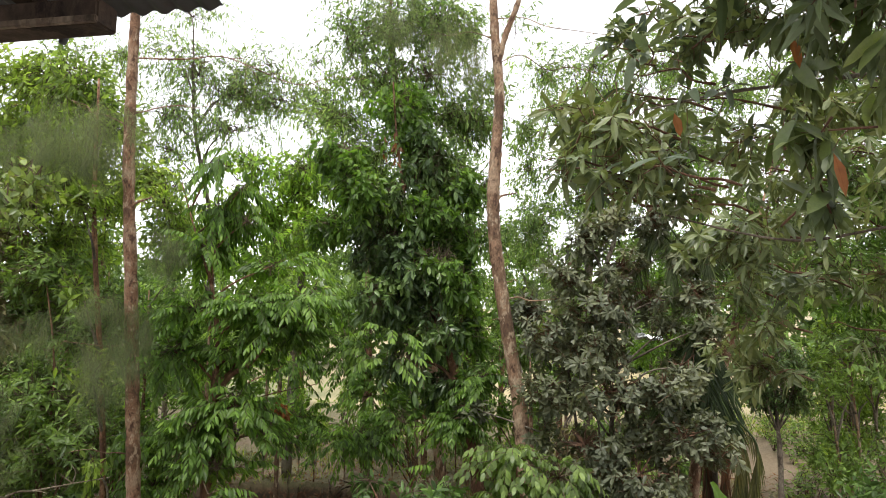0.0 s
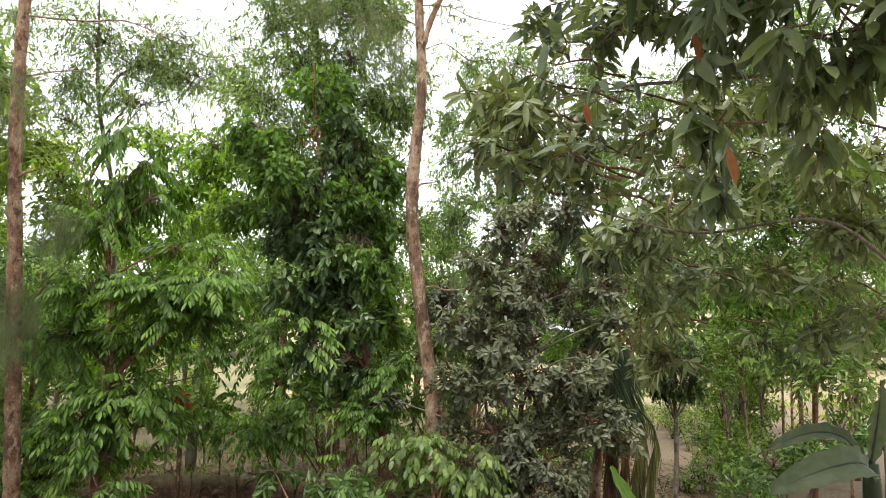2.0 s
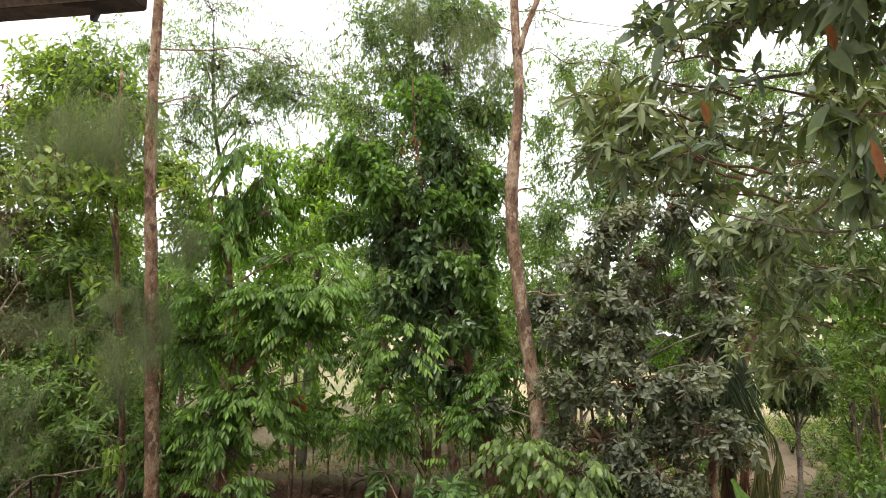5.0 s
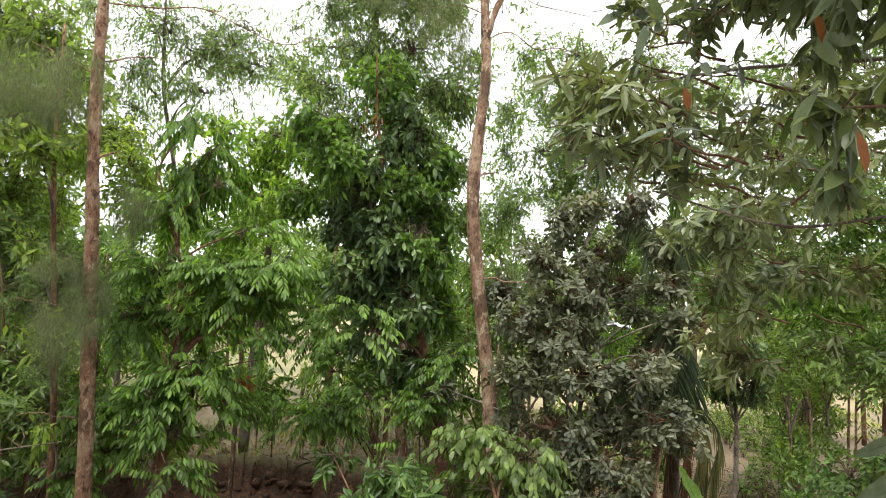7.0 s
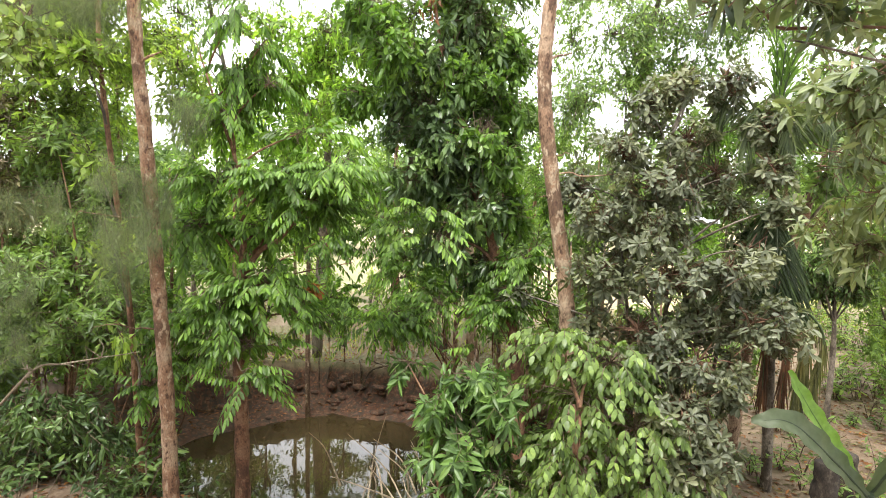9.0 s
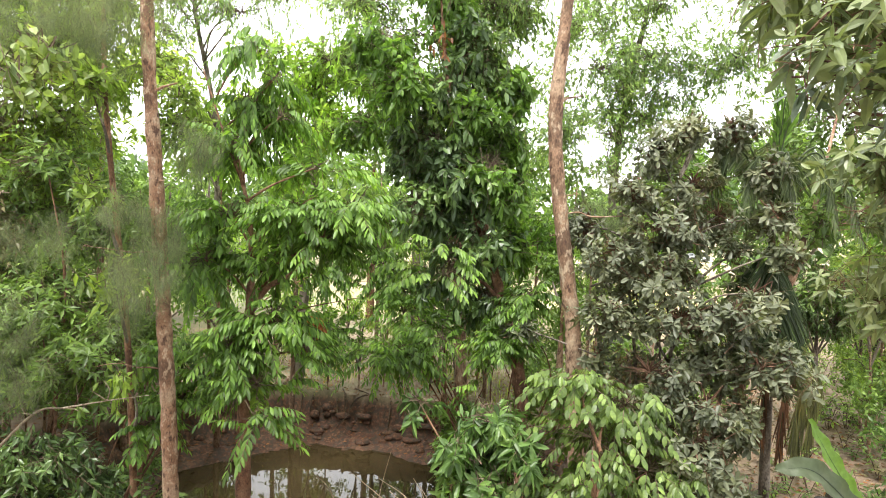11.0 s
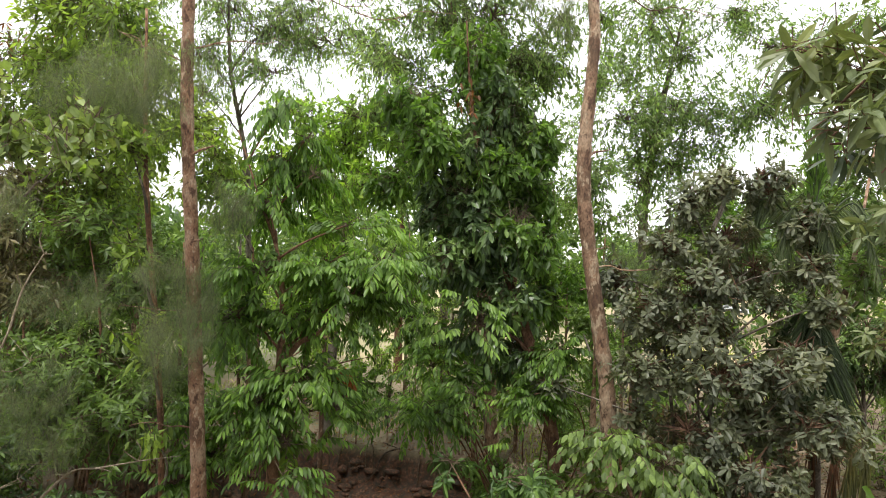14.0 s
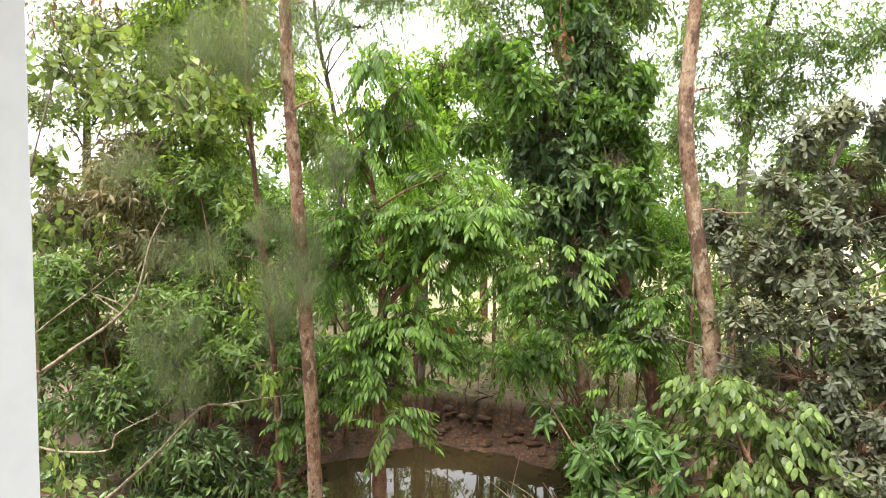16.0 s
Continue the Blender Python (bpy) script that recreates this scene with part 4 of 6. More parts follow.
# ---- mango tree reaching in overhead ----
mango = thing("mango_tree", (4.6, 2.6, height_at(4.6, 2.6)), "mango tree with long drooping dusty green leaves", "tree")
trunk(mango, [(4.6, 2.6, -0.2), (4.5, 2.6, 1.2), (4.3, 2.7, 2.4), (4.2, 2.7, 3.6), (4.3, 2.6, 5.2)], [0.2, 0.17, 0.15, 0.11, 0.06], BARK_GREY, 14, 8, 0.04)
g = Geo()
tube(g, curve([(4.3, 2.7, 2.6), (3.2, 3.0, 3.25), (2.5, 3.3, 3.2), (1.9, 3.2, 3.5), (1.3, 3.4, 3.45), (0.6, 3.35, 3.6)], 10), [0.035, 0.018, 0.010, 0.007, 0.004], 9, 0.08)
part("limb", g, BARK_GREY, mango, smooth=True)
g = Geo()
tube(g, curve([(4.25, 2.7, 3.3), (3.0, 2.75, 3.85), (1.9, 2.8, 4.1), (1.0, 2.9, 4.1), (0.5, 3.0, 4.05)], 10), [0.035, 0.02, 0.012, 0.008, 0.004], 9, 0.08)
part("limb", g, BARK_GREY, mango, smooth=True)
MANGO_A = [
    (0.21, 3.30, 4.11, 0.14, 0.25, 0.09),
    (0.51, 3.00, 4.26, 0.18, 0.30, 0.12),
    (0.28, 3.20, 3.70, 0.16, 0.25, 0.09),
    (0.58, 3.10, 3.77, 0.18, 0.25, 0.10),
    (0.76, 2.90, 4.39, 0.24, 0.30, 0.10),
    (0.99, 2.80, 4.39, 0.21, 0.30, 0.09),
    (0.82, 3.00, 4.12, 0.21, 0.30, 0.12),
    (1.02, 3.20, 3.96, 0.22, 0.30, 0.13),
    (0.43, 3.20, 4.47, 0.13, 0.25, 0.13),
    (0.75, 3.30, 3.67, 0.19, 0.30, 0.09),
    (0.52, 3.10, 4.16, 0.20, 0.30, 0.14),
    (0.65, 3.20, 3.90, 0.18, 0.30, 0.15),
    (0.14, 2.90, 3.81, 0.14, 0.20, 0.09),
    (0.27, 2.90, 3.72, 0.12, 0.20, 0.07),
    (0.55, 2.80, 3.72, 0.14, 0.20, 0.07),
    (0.72, 3.00, 4.45, 0.19, 0.25, 0.11),
    (0.91, 2.90, 4.46, 0.18, 0.25, 0.09),
    (0.59, 3.10, 4.59, 0.16, 0.25, 0.08),
]
MANGO_B = [
    (1.17, 2.40, 4.16, 0.21, 0.25, 0.10),
    (1.31, 2.30, 4.07, 0.20, 0.25, 0.11),
    (1.47, 2.30, 3.95, 0.18, 0.25, 0.13),
    (1.05, 2.60, 4.08, 0.16, 0.25, 0.11),
    (0.92, 2.40, 3.78, 0.05, 0.12, 0.07),
    (1.02, 2.30, 3.73, 0.07, 0.15, 0.09),
    (1.02, 2.40, 3.51, 0.08, 0.15, 0.07),
    (1.37, 2.50, 3.97, 0.16, 0.25, 0.09),
    (1.55, 2.30, 4.12, 0.16, 0.25, 0.11),
    (1.53, 2.60, 3.75, 0.11, 0.20, 0.08),
    (1.03, 2.70, 4.31, 0.17, 0.25, 0.11),
    (1.17, 2.50, 4.29, 0.17, 0.25, 0.10),
    (1.42, 2.30, 4.07, 0.16, 0.25, 0.10),
    (1.60, 2.30, 3.94, 0.13, 0.20, 0.11),
    (1.54, 2.20, 4.13, 0.13, 0.20, 0.09),
    (1.40, 2.20, 4.16, 0.13, 0.20, 0.08),
    (1.55, 2.20, 3.98, 0.10, 0.20, 0.09),
]
MANGO_C = [
    (1.44, 4.00, 3.97, 0.32, 0.40, 0.18),
    (1.96, 4.10, 4.08, 0.38, 0.40, 0.21),
    (2.34, 4.00, 3.95, 0.39, 0.40, 0.21),
    (2.63, 3.90, 4.00, 0.31, 0.40, 0.22),
    (1.50, 4.40, 3.66, 0.34, 0.40, 0.19),
    (2.02, 4.50, 3.72, 0.41, 0.40, 0.23),
    (2.38, 4.30, 3.62, 0.41, 0.40, 0.23),
    (2.74, 4.20, 3.62, 0.37, 0.40, 0.23),
    (1.89, 4.80, 3.33, 0.38, 0.40, 0.19),
    (2.30, 4.60, 3.33, 0.38, 0.40, 0.21),
    (2.66, 4.40, 3.25, 0.42, 0.40, 0.23),
    (2.14, 4.80, 2.99, 0.29, 0.30, 0.14),
    (2.60, 4.50, 2.93, 0.33, 0.30, 0.14),
    (2.83, 4.20, 3.02, 0.28, 0.30, 0.21),
    (1.27, 4.60, 3.55, 0.26, 0.35, 0.17),
    (1.47, 3.60, 4.25, 0.26, 0.40, 0.18),
] + [
    (1.84, 3.50, 4.25, 0.26, 0.40, 0.19),
    (2.09, 3.40, 4.13, 0.26, 0.35, 0.19),
    (0.78, 3.80, 4.23, 0.22, 0.30, 0.15),
    (2.93, 3.90, 3.83, 0.31, 0.40, 0.27),
    (3.05, 4.00, 3.31, 0.32, 0.40, 0.27),
    (0.34, 3.00, 3.99, 0.19, 0.30, 0.13),
    (0.49, 3.00, 3.74, 0.16, 0.30, 0.13),
    (0.18, 3.20, 4.14, 0.17, 0.30, 0.11),
    (1.32, 4.60, 3.70, 0.21, 0.35, 0.16),
    (1.44, 4.50, 3.42, 0.20, 0.35, 0.16),
    (1.41, 4.90, 3.26, 0.20, 0.35, 0.15),
    (1.53, 4.60, 3.01, 0.21, 0.35, 0.17),
    (1.41, 5.00, 2.80, 0.20, 0.35, 0.16),
    (1.60, 4.80, 2.66, 0.22, 0.35, 0.15),
    (1.25, 3.95, 3.6, 0.22, 0.40, 0.15),
]
for lb in MANGO_A + MANGO_C:
    c = np.array(lb[:3])
    bough(mango, c + [0.34, 0.05, -0.08], np.array([-0.44, -0.02, 0.12]), 0.008, TWIG_RED, 0.2)


def blade_mesh(mat, bend, twist, fold=0.22):
    """One long pointed leaf, a unit long, along x: raised sides, wavy edge, hanging tip."""
    u = np.array([0.0, 0.12, 0.32, 0.55, 0.78, 1.0])
    w = np.array([0.02, 0.6, 0.95, 1.0, 0.72, 0.03]) * 0.125
    rows = []
    for sgn in (-1, 0, 1):
        wave = 0.012 * np.sin(u * 17 + sgn * 2) * abs(sgn)
        rows.append(np.stack([u, sgn * w + twist * u * u, fold * abs(sgn) * w + wave - bend * u * u], 1))
    v = np.stack(rows, 1)
    i, j = np.meshgrid(np.arange(5), np.arange(2), indexing="ij")
    q = np.stack([i * 3 + j, (i + 1) * 3 + j, (i + 1) * 3 + j + 1, i * 3 + j + 1], -1).reshape(-1, 4)
    return Geo().add(v, np.concatenate([q[:, [0, 1, 2]], q[:, [0, 2, 3]]])).mesh("leaf", [mat], True)


def single_leaf(tree, mesh, base, way, face, length, width=1.0):
    """A leaf of its own, sharing its mesh with others."""
    x = unit(np.array(way, float))
    y = unit(np.cross(np.array(face, float), x))
    z = np.cross(x, y)
    m = np.eye(4)
    m[:3, 0], m[:3, 1], m[:3, 2], m[:3, 3] = x * length, y * length * width, z * length, base
    ob = new("leaf", mesh)
    ob.parent = tree
    ob.matrix_parent_inverse = Matrix.Translation(-tree.location)
    ob.matrix_basis = Matrix(m.tolist())
    return ob


def shoot(tree, meshes, tip, way, count, length, droop, bark, width=1.0):
    """A leafy shoot: leaves ringed round the end of a twig, hanging by their weight."""
    way = unit(np.array(way, float))
    side = unit(np.cross(way, [0.1, 0.2, 1.0]))
    top = np.cross(side, way)
    tip = np.array(tip, float)
    g = Geo()
    tube(g, curve([tip - way * 0.22, tip - way * 0.1 + rng.normal(size=3) * 0.012, tip], 3), [0.005, 0.0025], 6, 0.05)
    part("twig", g, bark, tree, smooth=True)
    for k in range(count):
        az = 2.4 * k + 0.5 * rng.random()
        radial = np.cos(az) * side + np.sin(az) * top
        w = way * rng.uniform(0.25, 0.7) + radial + np.array([0, 0, -droop * rng.uniform(0.5, 1.5)])
        face = way * 0.4 + np.array([0, 0, 1.0]) + 0.45 * rng.normal(size=3)
        single_leaf(tree, meshes[rng.integers(len(meshes))], tip - way * 0.1 * (k / count), w, face, length * rng.uniform(0.7, 1.15), width)


BUSH_LEAVES = [blade_mesh(LEAF_BUSH_ONE, b, t) for b, t in ((0.15, 0.03), (0.3, -0.04), (0.22, 0.0))]
for cx, cy, cz, rx, ry, rz in BUSH_LOBES:
    for k in range(6):
        d = unit(rng.normal(size=3) * [1, 0.6, 0.7] + [0, -0.9, 0.25])
        p = np.array([cx, cy, cz]) + d * [rx, ry, rz] * 0.85
        way = unit(d * [1, 1, 0.4] + [0, 0, 0.15])
        side = unit(np.cross(way, [0, 0, 1.0]))
        line = [p + way * 0.24 * u + np.array([0, 0, -0.13 * u * u]) for u in (0.0, 0.35, 0.6, 0.85, 1.0)]
        g = Geo()
        tube(g, line, [0.004, 0.0015], 5, 0)
        part("leaf_stalk", g, TWIG, bush, smooth=True)
        for u, q in enumerate(line[1:4]):
            for sgn in (-1, 1):
                single_leaf(bush, BUSH_LEAVES[rng.integers(3)], q, sgn * side * 0.6 + way * 0.5 + [0, 0, -0.8] + 0.12 * rng.normal(size=3), -way * 0.2 + [0, -0.6, 0.8] + sgn * side * 0.3, 0.088 * rng.uniform(0.8, 1.15), 1.8)
        single_leaf(bush, BUSH_LEAVES[0], line[-1], way * 0.6 + [0, 0, -0.7], [0, -0.6, 0.8], 0.09, 1.8)


LEAF_BENDS = ((0.1, 0.04), (0.25, -0.05), (0.4, 0.06), (0.18, 0.0))
MANGO_LEAVES = [blade_mesh(LEAF_MANGO_ONE, b, t) for b, t in LEAF_BENDS]
MANGO_PALE = [blade_mesh(LEAF_MANGO_PALE, b, t) for b, t in LEAF_BENDS]
for lobes, kinds, per, length, droop in ((MANGO_A, MANGO_PALE, 2, 0.14, 0.35), (MANGO_B, MANGO_LEAVES, 2, 0.165, 1.1)):
    for cx, cy, cz, rx, ry, rz in lobes:
        for k in range(per):
            d = unit(rng.normal(size=3) * [1, 1, 0.6] + [-0.3, -0.3, 0.1])
            p = np.array([cx, cy, cz]) + d * [rx, ry, rz] * rng.uniform(0.3, 1.0)
            shoot(mango, kinds, p, d, int(rng.integers(3, 7)), length, droop, TWIG_RED, rng.uniform(1.0, 1.35))
crown(mango, MANGO_A, LEAF_MANGO_DUSTY, 26, "whorl", 7, 0.1, 0.03, shape="oval", gaps=0.36, freq=3.0, twig=0.2, droop=0.3, bend=0.3, up=0.2, jitter=0.7, share=0.1, br=0.004, r=0.003, twigmat=TWIG_RED)
crown(mango, MANGO_B, LEAF_MANGO_DUSTY, 25, "hang", 7, 0.095, 0.036, shape="oval", gaps=0.26, freq=3.0, twig=0.12, droop=0.6, bend=0.4, up=0.1, jitter=0.9, share=0.0, r=0.003, twigmat=TWIG_RED, label="dark hanging mango leaves under the branch")
crown(mango, MANGO_C, LEAF_MANGO_DUSTY, 40, "whorl", 7, 0.115, 0.034, shape="oval", gaps=0.46, freq=2.6, twig=0.24, droop=0.4, bend=0.3, up=0.25, jitter=0.6, share=0.15, br=0.005, r=0.003, twigmat=TWIG_RED, label="dusty grey-green mango leaves in whorls")
# Added boughs, mostly out of view above, to shade the near mango leaves.
MANGO_SHADE = [(x + rng.normal() * 0.1, y + rng.normal() * 0.1, 3.12 + 0.63 * y + rng.normal() * 0.06, 0.36, 0.36, 0.17) for x in (1.0, 1.4, 1.8, 2.3) for y in (1.85, 2.3, 2.8)]
for lb in MANGO_SHADE:
    limb_to(mango, (4.28, 2.62, 4.4), lb[:3], 0.03, 0.008, BARK_GREY)
crown(mango, MANGO_SHADE, LEAF_MANGO, 44, "whorl", 7, 0.17, 0.05, name="upper_crown", shape="small", gaps=0.25, freq=2.0, twig=0.25, droop=0.4, bend=0.3, share=0.2, twigmat=TWIG_RED)
for q, L in (((0.98, 2.2, 3.62), 0.13), ((0.95, 2.42, 4.13), 0.11), ((0.62, 2.9, 4.0), 0.10)):
    g = Geo()
    leaves(g, np.array([q]), np.array([[0.25, 0, -1.0]]), np.array([[0.3, -1, 0.2]]), L, 0.045, "oval")
    part("dead_leaf", g, LEAF_RUST, mango, "single orange-brown dying leaf")
g = Geo()
p = np.array([1.75, 2.7, 3.75]) + rng.normal(size=(4, 3)) * [0.06, 0.05, 0.04]
spray(g, p, rng.normal(size=(4, 3)) + [0, -0.5, 0], "hang", 6, 0.12, 0.03, droop=0.6)
part("young_leaves", g, [LEAF_BUSH, TWIG], mango, "pale yellow-green new leaves")

# ---- tall trees behind ----
def tall_tree(name, line, radii, lobes, mat, bark, label, density, kind="alt", count=9, length=0.13, width=0.03, **more):
    tr = thing(name, (line[0][0], line[0][1], height_at(line[0][0], line[0][1])), label, "tree", "trees behind the pond")
    trunk(tr, line, radii, bark, 10, 8, 0.04)
    for lb in lobes:
        if np.hypot(lb[0] - on(line, lb[2])[0], lb[1] - on(line, lb[2])[1]) > 1.0:
            continue
        limb_to(tr, on(line, max(line[0][2] + 1.0, min(line[-1][2], lb[2] - 0.7))), lb[:3], 0.018, 0.006, BARK_GREY)
    crown(tr, lobes, mat, density, kind, count, length, width, **more)
    return tr


tall_tree("acacia_tree", [(-1.6, 10.0, -0.1), (-1.8, 9.95, 3.0), (-1.93, 9.91, 4.96), (-2.16, 9.86, 5.75), (-2.5, 9.8, 7.5), (-2.5, 9.8, 9.0)], [0.11, 0.09, 0.075, 0.07, 0.05, 0.02], [
    (-2.27, 9.1, 7.42, 1.06, 1.0, 0.62),
    (-2.97, 9.1, 7.23, 0.53, 0.8, 0.53),
    (-1.72, 9.18, 6.73, 0.79, 0.9, 0.53),
    (-2.37, 8.98, 6.55, 0.78, 0.8, 0.43),
    (-1.58, 9.2, 7.57, 0.71, 0.9, 0.62),
    (-2.31, 9.09, 8.53, 1.07, 1.0, 0.71),
    (-3.1, 8.91, 5.99, 0.68, 0.7, 0.34),
    (-1.34, 9.16, 6.01, 0.52, 0.7, 0.44),
    (-3.42, 9.15, 5.44, 0.61, 0.7, 0.35),
] + [
    (-2.11, 8.79, 5.45, 0.83, 0.8, 0.42),
    (-3.69, 10.15, 5.39, 0.74, 0.8, 0.46),
    (-4.59, 10.52, 5.29, 0.58, 0.8, 0.39),
    (-1.3, 10.07, 6.32, 0.62, 0.8, 0.62),
    (-2.87, 9.86, 5.58, 0.53, 0.7, 0.44),
    (-3.7, 10.12, 6.59, 0.46, 0.7, 0.37),
    (-2.84, 9.79, 4.42, 0.53, 0.7, 0.44),
    (-4.04, 10.12, 4.36, 0.65, 0.8, 0.37),
    (-3.21, 9.98, 7.08, 0.54, 0.7, 0.36),
] + [
    (-1.07, 9.30, 7.37, 0.52, 0.70, 0.48),
    (-0.73, 9.30, 6.63, 0.42, 0.60, 0.42),
    (-1.03, 9.30, 5.99, 0.45, 0.60, 0.36),
    (-0.37, 9.60, 7.52, 0.39, 0.60, 0.39),
    (-0.19, 9.60, 5.92, 0.32, 0.60, 0.37),
    (-1.43, 9.20, 5.24, 0.44, 0.60, 0.31),
    (-0.83, 9.0, 4.86, 0.26, 0.4, 0.4),
    (-0.85, 9.0, 4.15, 0.24, 0.4, 0.3),
], LEAF_ACACIA, BARK_TAN,
          "tall acacia with fine hanging sickle leaves", 23, shape="small", puff=1.3, length=0.11, width=0.031, droop=0.4, twig=0.4, gaps=0.3, freq=1.1)
tall_tree("acacia_tree", [(-5.9, 10.8, -0.1), (-6.1, 10.7, 2.5), (-6.15, 10.55, 4.69), (-6.42, 10.35, 6.38), (-6.5, 10.3, 8.0)], [0.06, 0.052, 0.042, 0.034, 0.015], [
    (-6.78, 10.16, 7.76, 0.64, 1, 0.53),
    (-5.84, 10.38, 7.02, 0.85, 1, 0.43),
    (-4.89, 10.55, 6.82, 0.85, 1, 0.43),
    (-5.63, 10.48, 6.39, 0.64, 0.8, 0.32),
    (-7.0, 10.23, 6.7, 0.43, 0.8, 0.75),
    (-4.26, 10.64, 7.03, 0.64, 0.8, 0.43),
    (-6.46, 10.14, 8.51, 0.75, 1, 0.43),
] + [
    (-6.5, 9.94, 5.22, 0.41, 0.8, 0.61),
    (-6.49, 10.48, 7.51, 0.92, 1, 0.51),
    (-5.27, 10.53, 7.34, 0.82, 1, 0.46),
    (-7.32, 10.41, 8.0, 0.82, 1, 0.51),
    (-5.49, 10.12, 6.26, 0.88, 1, 0.44),
    (-6.75, 10.12, 5.94, 0.68, 0.9, 0.58),
    (-4.54, 10.59, 6.95, 0.51, 0.8, 0.36),
] + [
    (-6.44, 10.20, 7.57, 0.78, 0.80, 0.45),
    (-5.51, 10.20, 7.03, 0.74, 0.80, 0.42),
    (-4.60, 10.20, 6.80, 0.61, 0.80, 0.36),
    (-6.72, 10.20, 6.68, 0.55, 0.80, 0.44),
    (-5.79, 10.20, 6.25, 0.52, 0.80, 0.37),
    (-4.02, 10.20, 7.46, 0.62, 0.80, 0.41),
    (-8.89, 10.20, 7.67, 0.99, 0.80, 0.56),
    (-9.28, 10.20, 6.76, 0.87, 0.80, 0.56),
    (-8.29, 10.20, 6.53, 0.71, 0.80, 0.53),
    (-9.44, 10.20, 5.75, 0.74, 0.80, 0.55),
    (-7.82, 10.20, 7.83, 0.71, 0.80, 0.48),
    (-4.92, 10.20, 7.50, 0.63, 0.80, 0.37),
], LEAF_ACACIA, BARK_GREY,
          "thin forked acacia with an airy hanging crown", 10, shape="small", puff=1.45, length=0.11, width=0.026, droop=0.5, twig=0.45, gaps=0.4, freq=1.2)
tall_tree("yellow_green_tree", [(-4.6, 10.8, -0.1), (-4.5, 10.8, 2.5), (-4.3, 10.7, 4.5), (-4.3, 10.7, 6.0)], [0.09, 0.07, 0.05, 0.02], [
    (-4.61, 8.64, 5.01, 0.39, 0.5, 0.35),
    (-4.1, 8.76, 4.58, 0.48, 0.6, 0.39),
    (-3.58, 8.79, 5.19, 0.52, 0.6, 0.44),
    (-3.34, 8.71, 4.29, 0.51, 0.6, 0.43),
    (-2.83, 8.73, 4.89, 0.38, 0.5, 0.38),
    (-4.74, 8.56, 4.56, 0.34, 0.5, 0.39),
    (-4.35, 8.65, 5.27, 0.44, 0.5, 0.35),
    (-4.78, 8.59, 5.18, 0.3, 0.4, 0.3),
    (-3.85, 8.65, 4.04, 0.51, 0.5, 0.34),
    (-3.78, 9.02, 4.85, 0.49, 0.5, 0.41),
    (-4.16, 8.89, 4.19, 0.33, 0.4, 0.29),
    (-4.01, 8.45, 3.68, 0.5, 0.5, 0.33),
], LEAF_YELLOW, BARK_GREY,
          "tree with light yellow-green sunlit leaves", 34, kind="hang", count=8, length=0.12, width=0.05, shape="small", gaps=0.42, twig=0.3, droop=0.3)
tall_tree("acacia_tree", [(0.9, 12.9, -0.1), (0.95, 12.9, 2.5), (1.0, 12.88, 4.36), (1.25, 12.88, 6.25), (1.6, 12.8, 8.0)], [0.1, 0.09, 0.08, 0.06, 0.02], [
    (1.67, 12.92, 7.26, 0.78, 1, 0.56),
    (1.03, 12.84, 6.36, 0.78, 1, 0.56),
    (2.13, 13.01, 6.05, 0.78, 1, 0.67),
    (0.71, 12.82, 5.24, 0.67, 1, 0.56),
    (1.49, 12.93, 5.15, 0.67, 0.9, 0.44),
    (0.36, 12.73, 7.02, 0.44, 0.8, 0.56),
    (1.11, 12.82, 8.14, 0.89, 1, 0.44),
    (3.26, 12.66, 6.38, 0.64, 1, 0.85),
    (2.5, 12.52, 7.97, 0.85, 1, 0.53),
] + [
    (0.29, 11.77, 4.05, 0.51, 0.8, 0.51),
    (2.97, 12.1, 7.16, 0.82, 1, 0.61),
    (0.06, 12.76, 8.06, 0.66, 1, 0.6),
    (0.65, 12.97, 6.86, 0.66, 1, 0.66),
    (-0.24, 12.41, 5.9, 0.52, 0.9, 0.64),
    (1.01, 12.94, 7.82, 0.6, 1, 0.6),
    (0.03, 12.06, 4.69, 0.67, 0.9, 0.56),
    (0.92, 12.13, 5.47, 0.56, 0.9, 0.56),
    (0.43, 12.18, 5.93, 0.92, 1, 0.61),
] + [
    (1.42, 12.39, 6.16, 0.82, 1, 0.51),
    (-0.13, 11.97, 4.7, 0.61, 0.8, 0.61),
    (0.77, 12.14, 4.72, 0.71, 0.8, 0.51),
    (1.95, 12.95, 5.57, 0.64, 0.8, 0.53),
    (2.89, 12.11, 6.04, 0.51, 0.8, 0.61),
    (3.68, 12.2, 7.17, 0.61, 0.8, 0.51),
    (4.48, 12.31, 7.6, 0.61, 0.8, 0.41),
    (2.73, 12.63, 5.98, 0.61, 0.8, 0.51),
], LEAF_ACACIA, BARK_GREY,
          "slender acacia with loose leafy boughs against the sky", 12, shape="small", puff=1.4, length=0.115, width=0.038, droop=0.35, twig=0.4, gaps=0.36, freq=1.1)
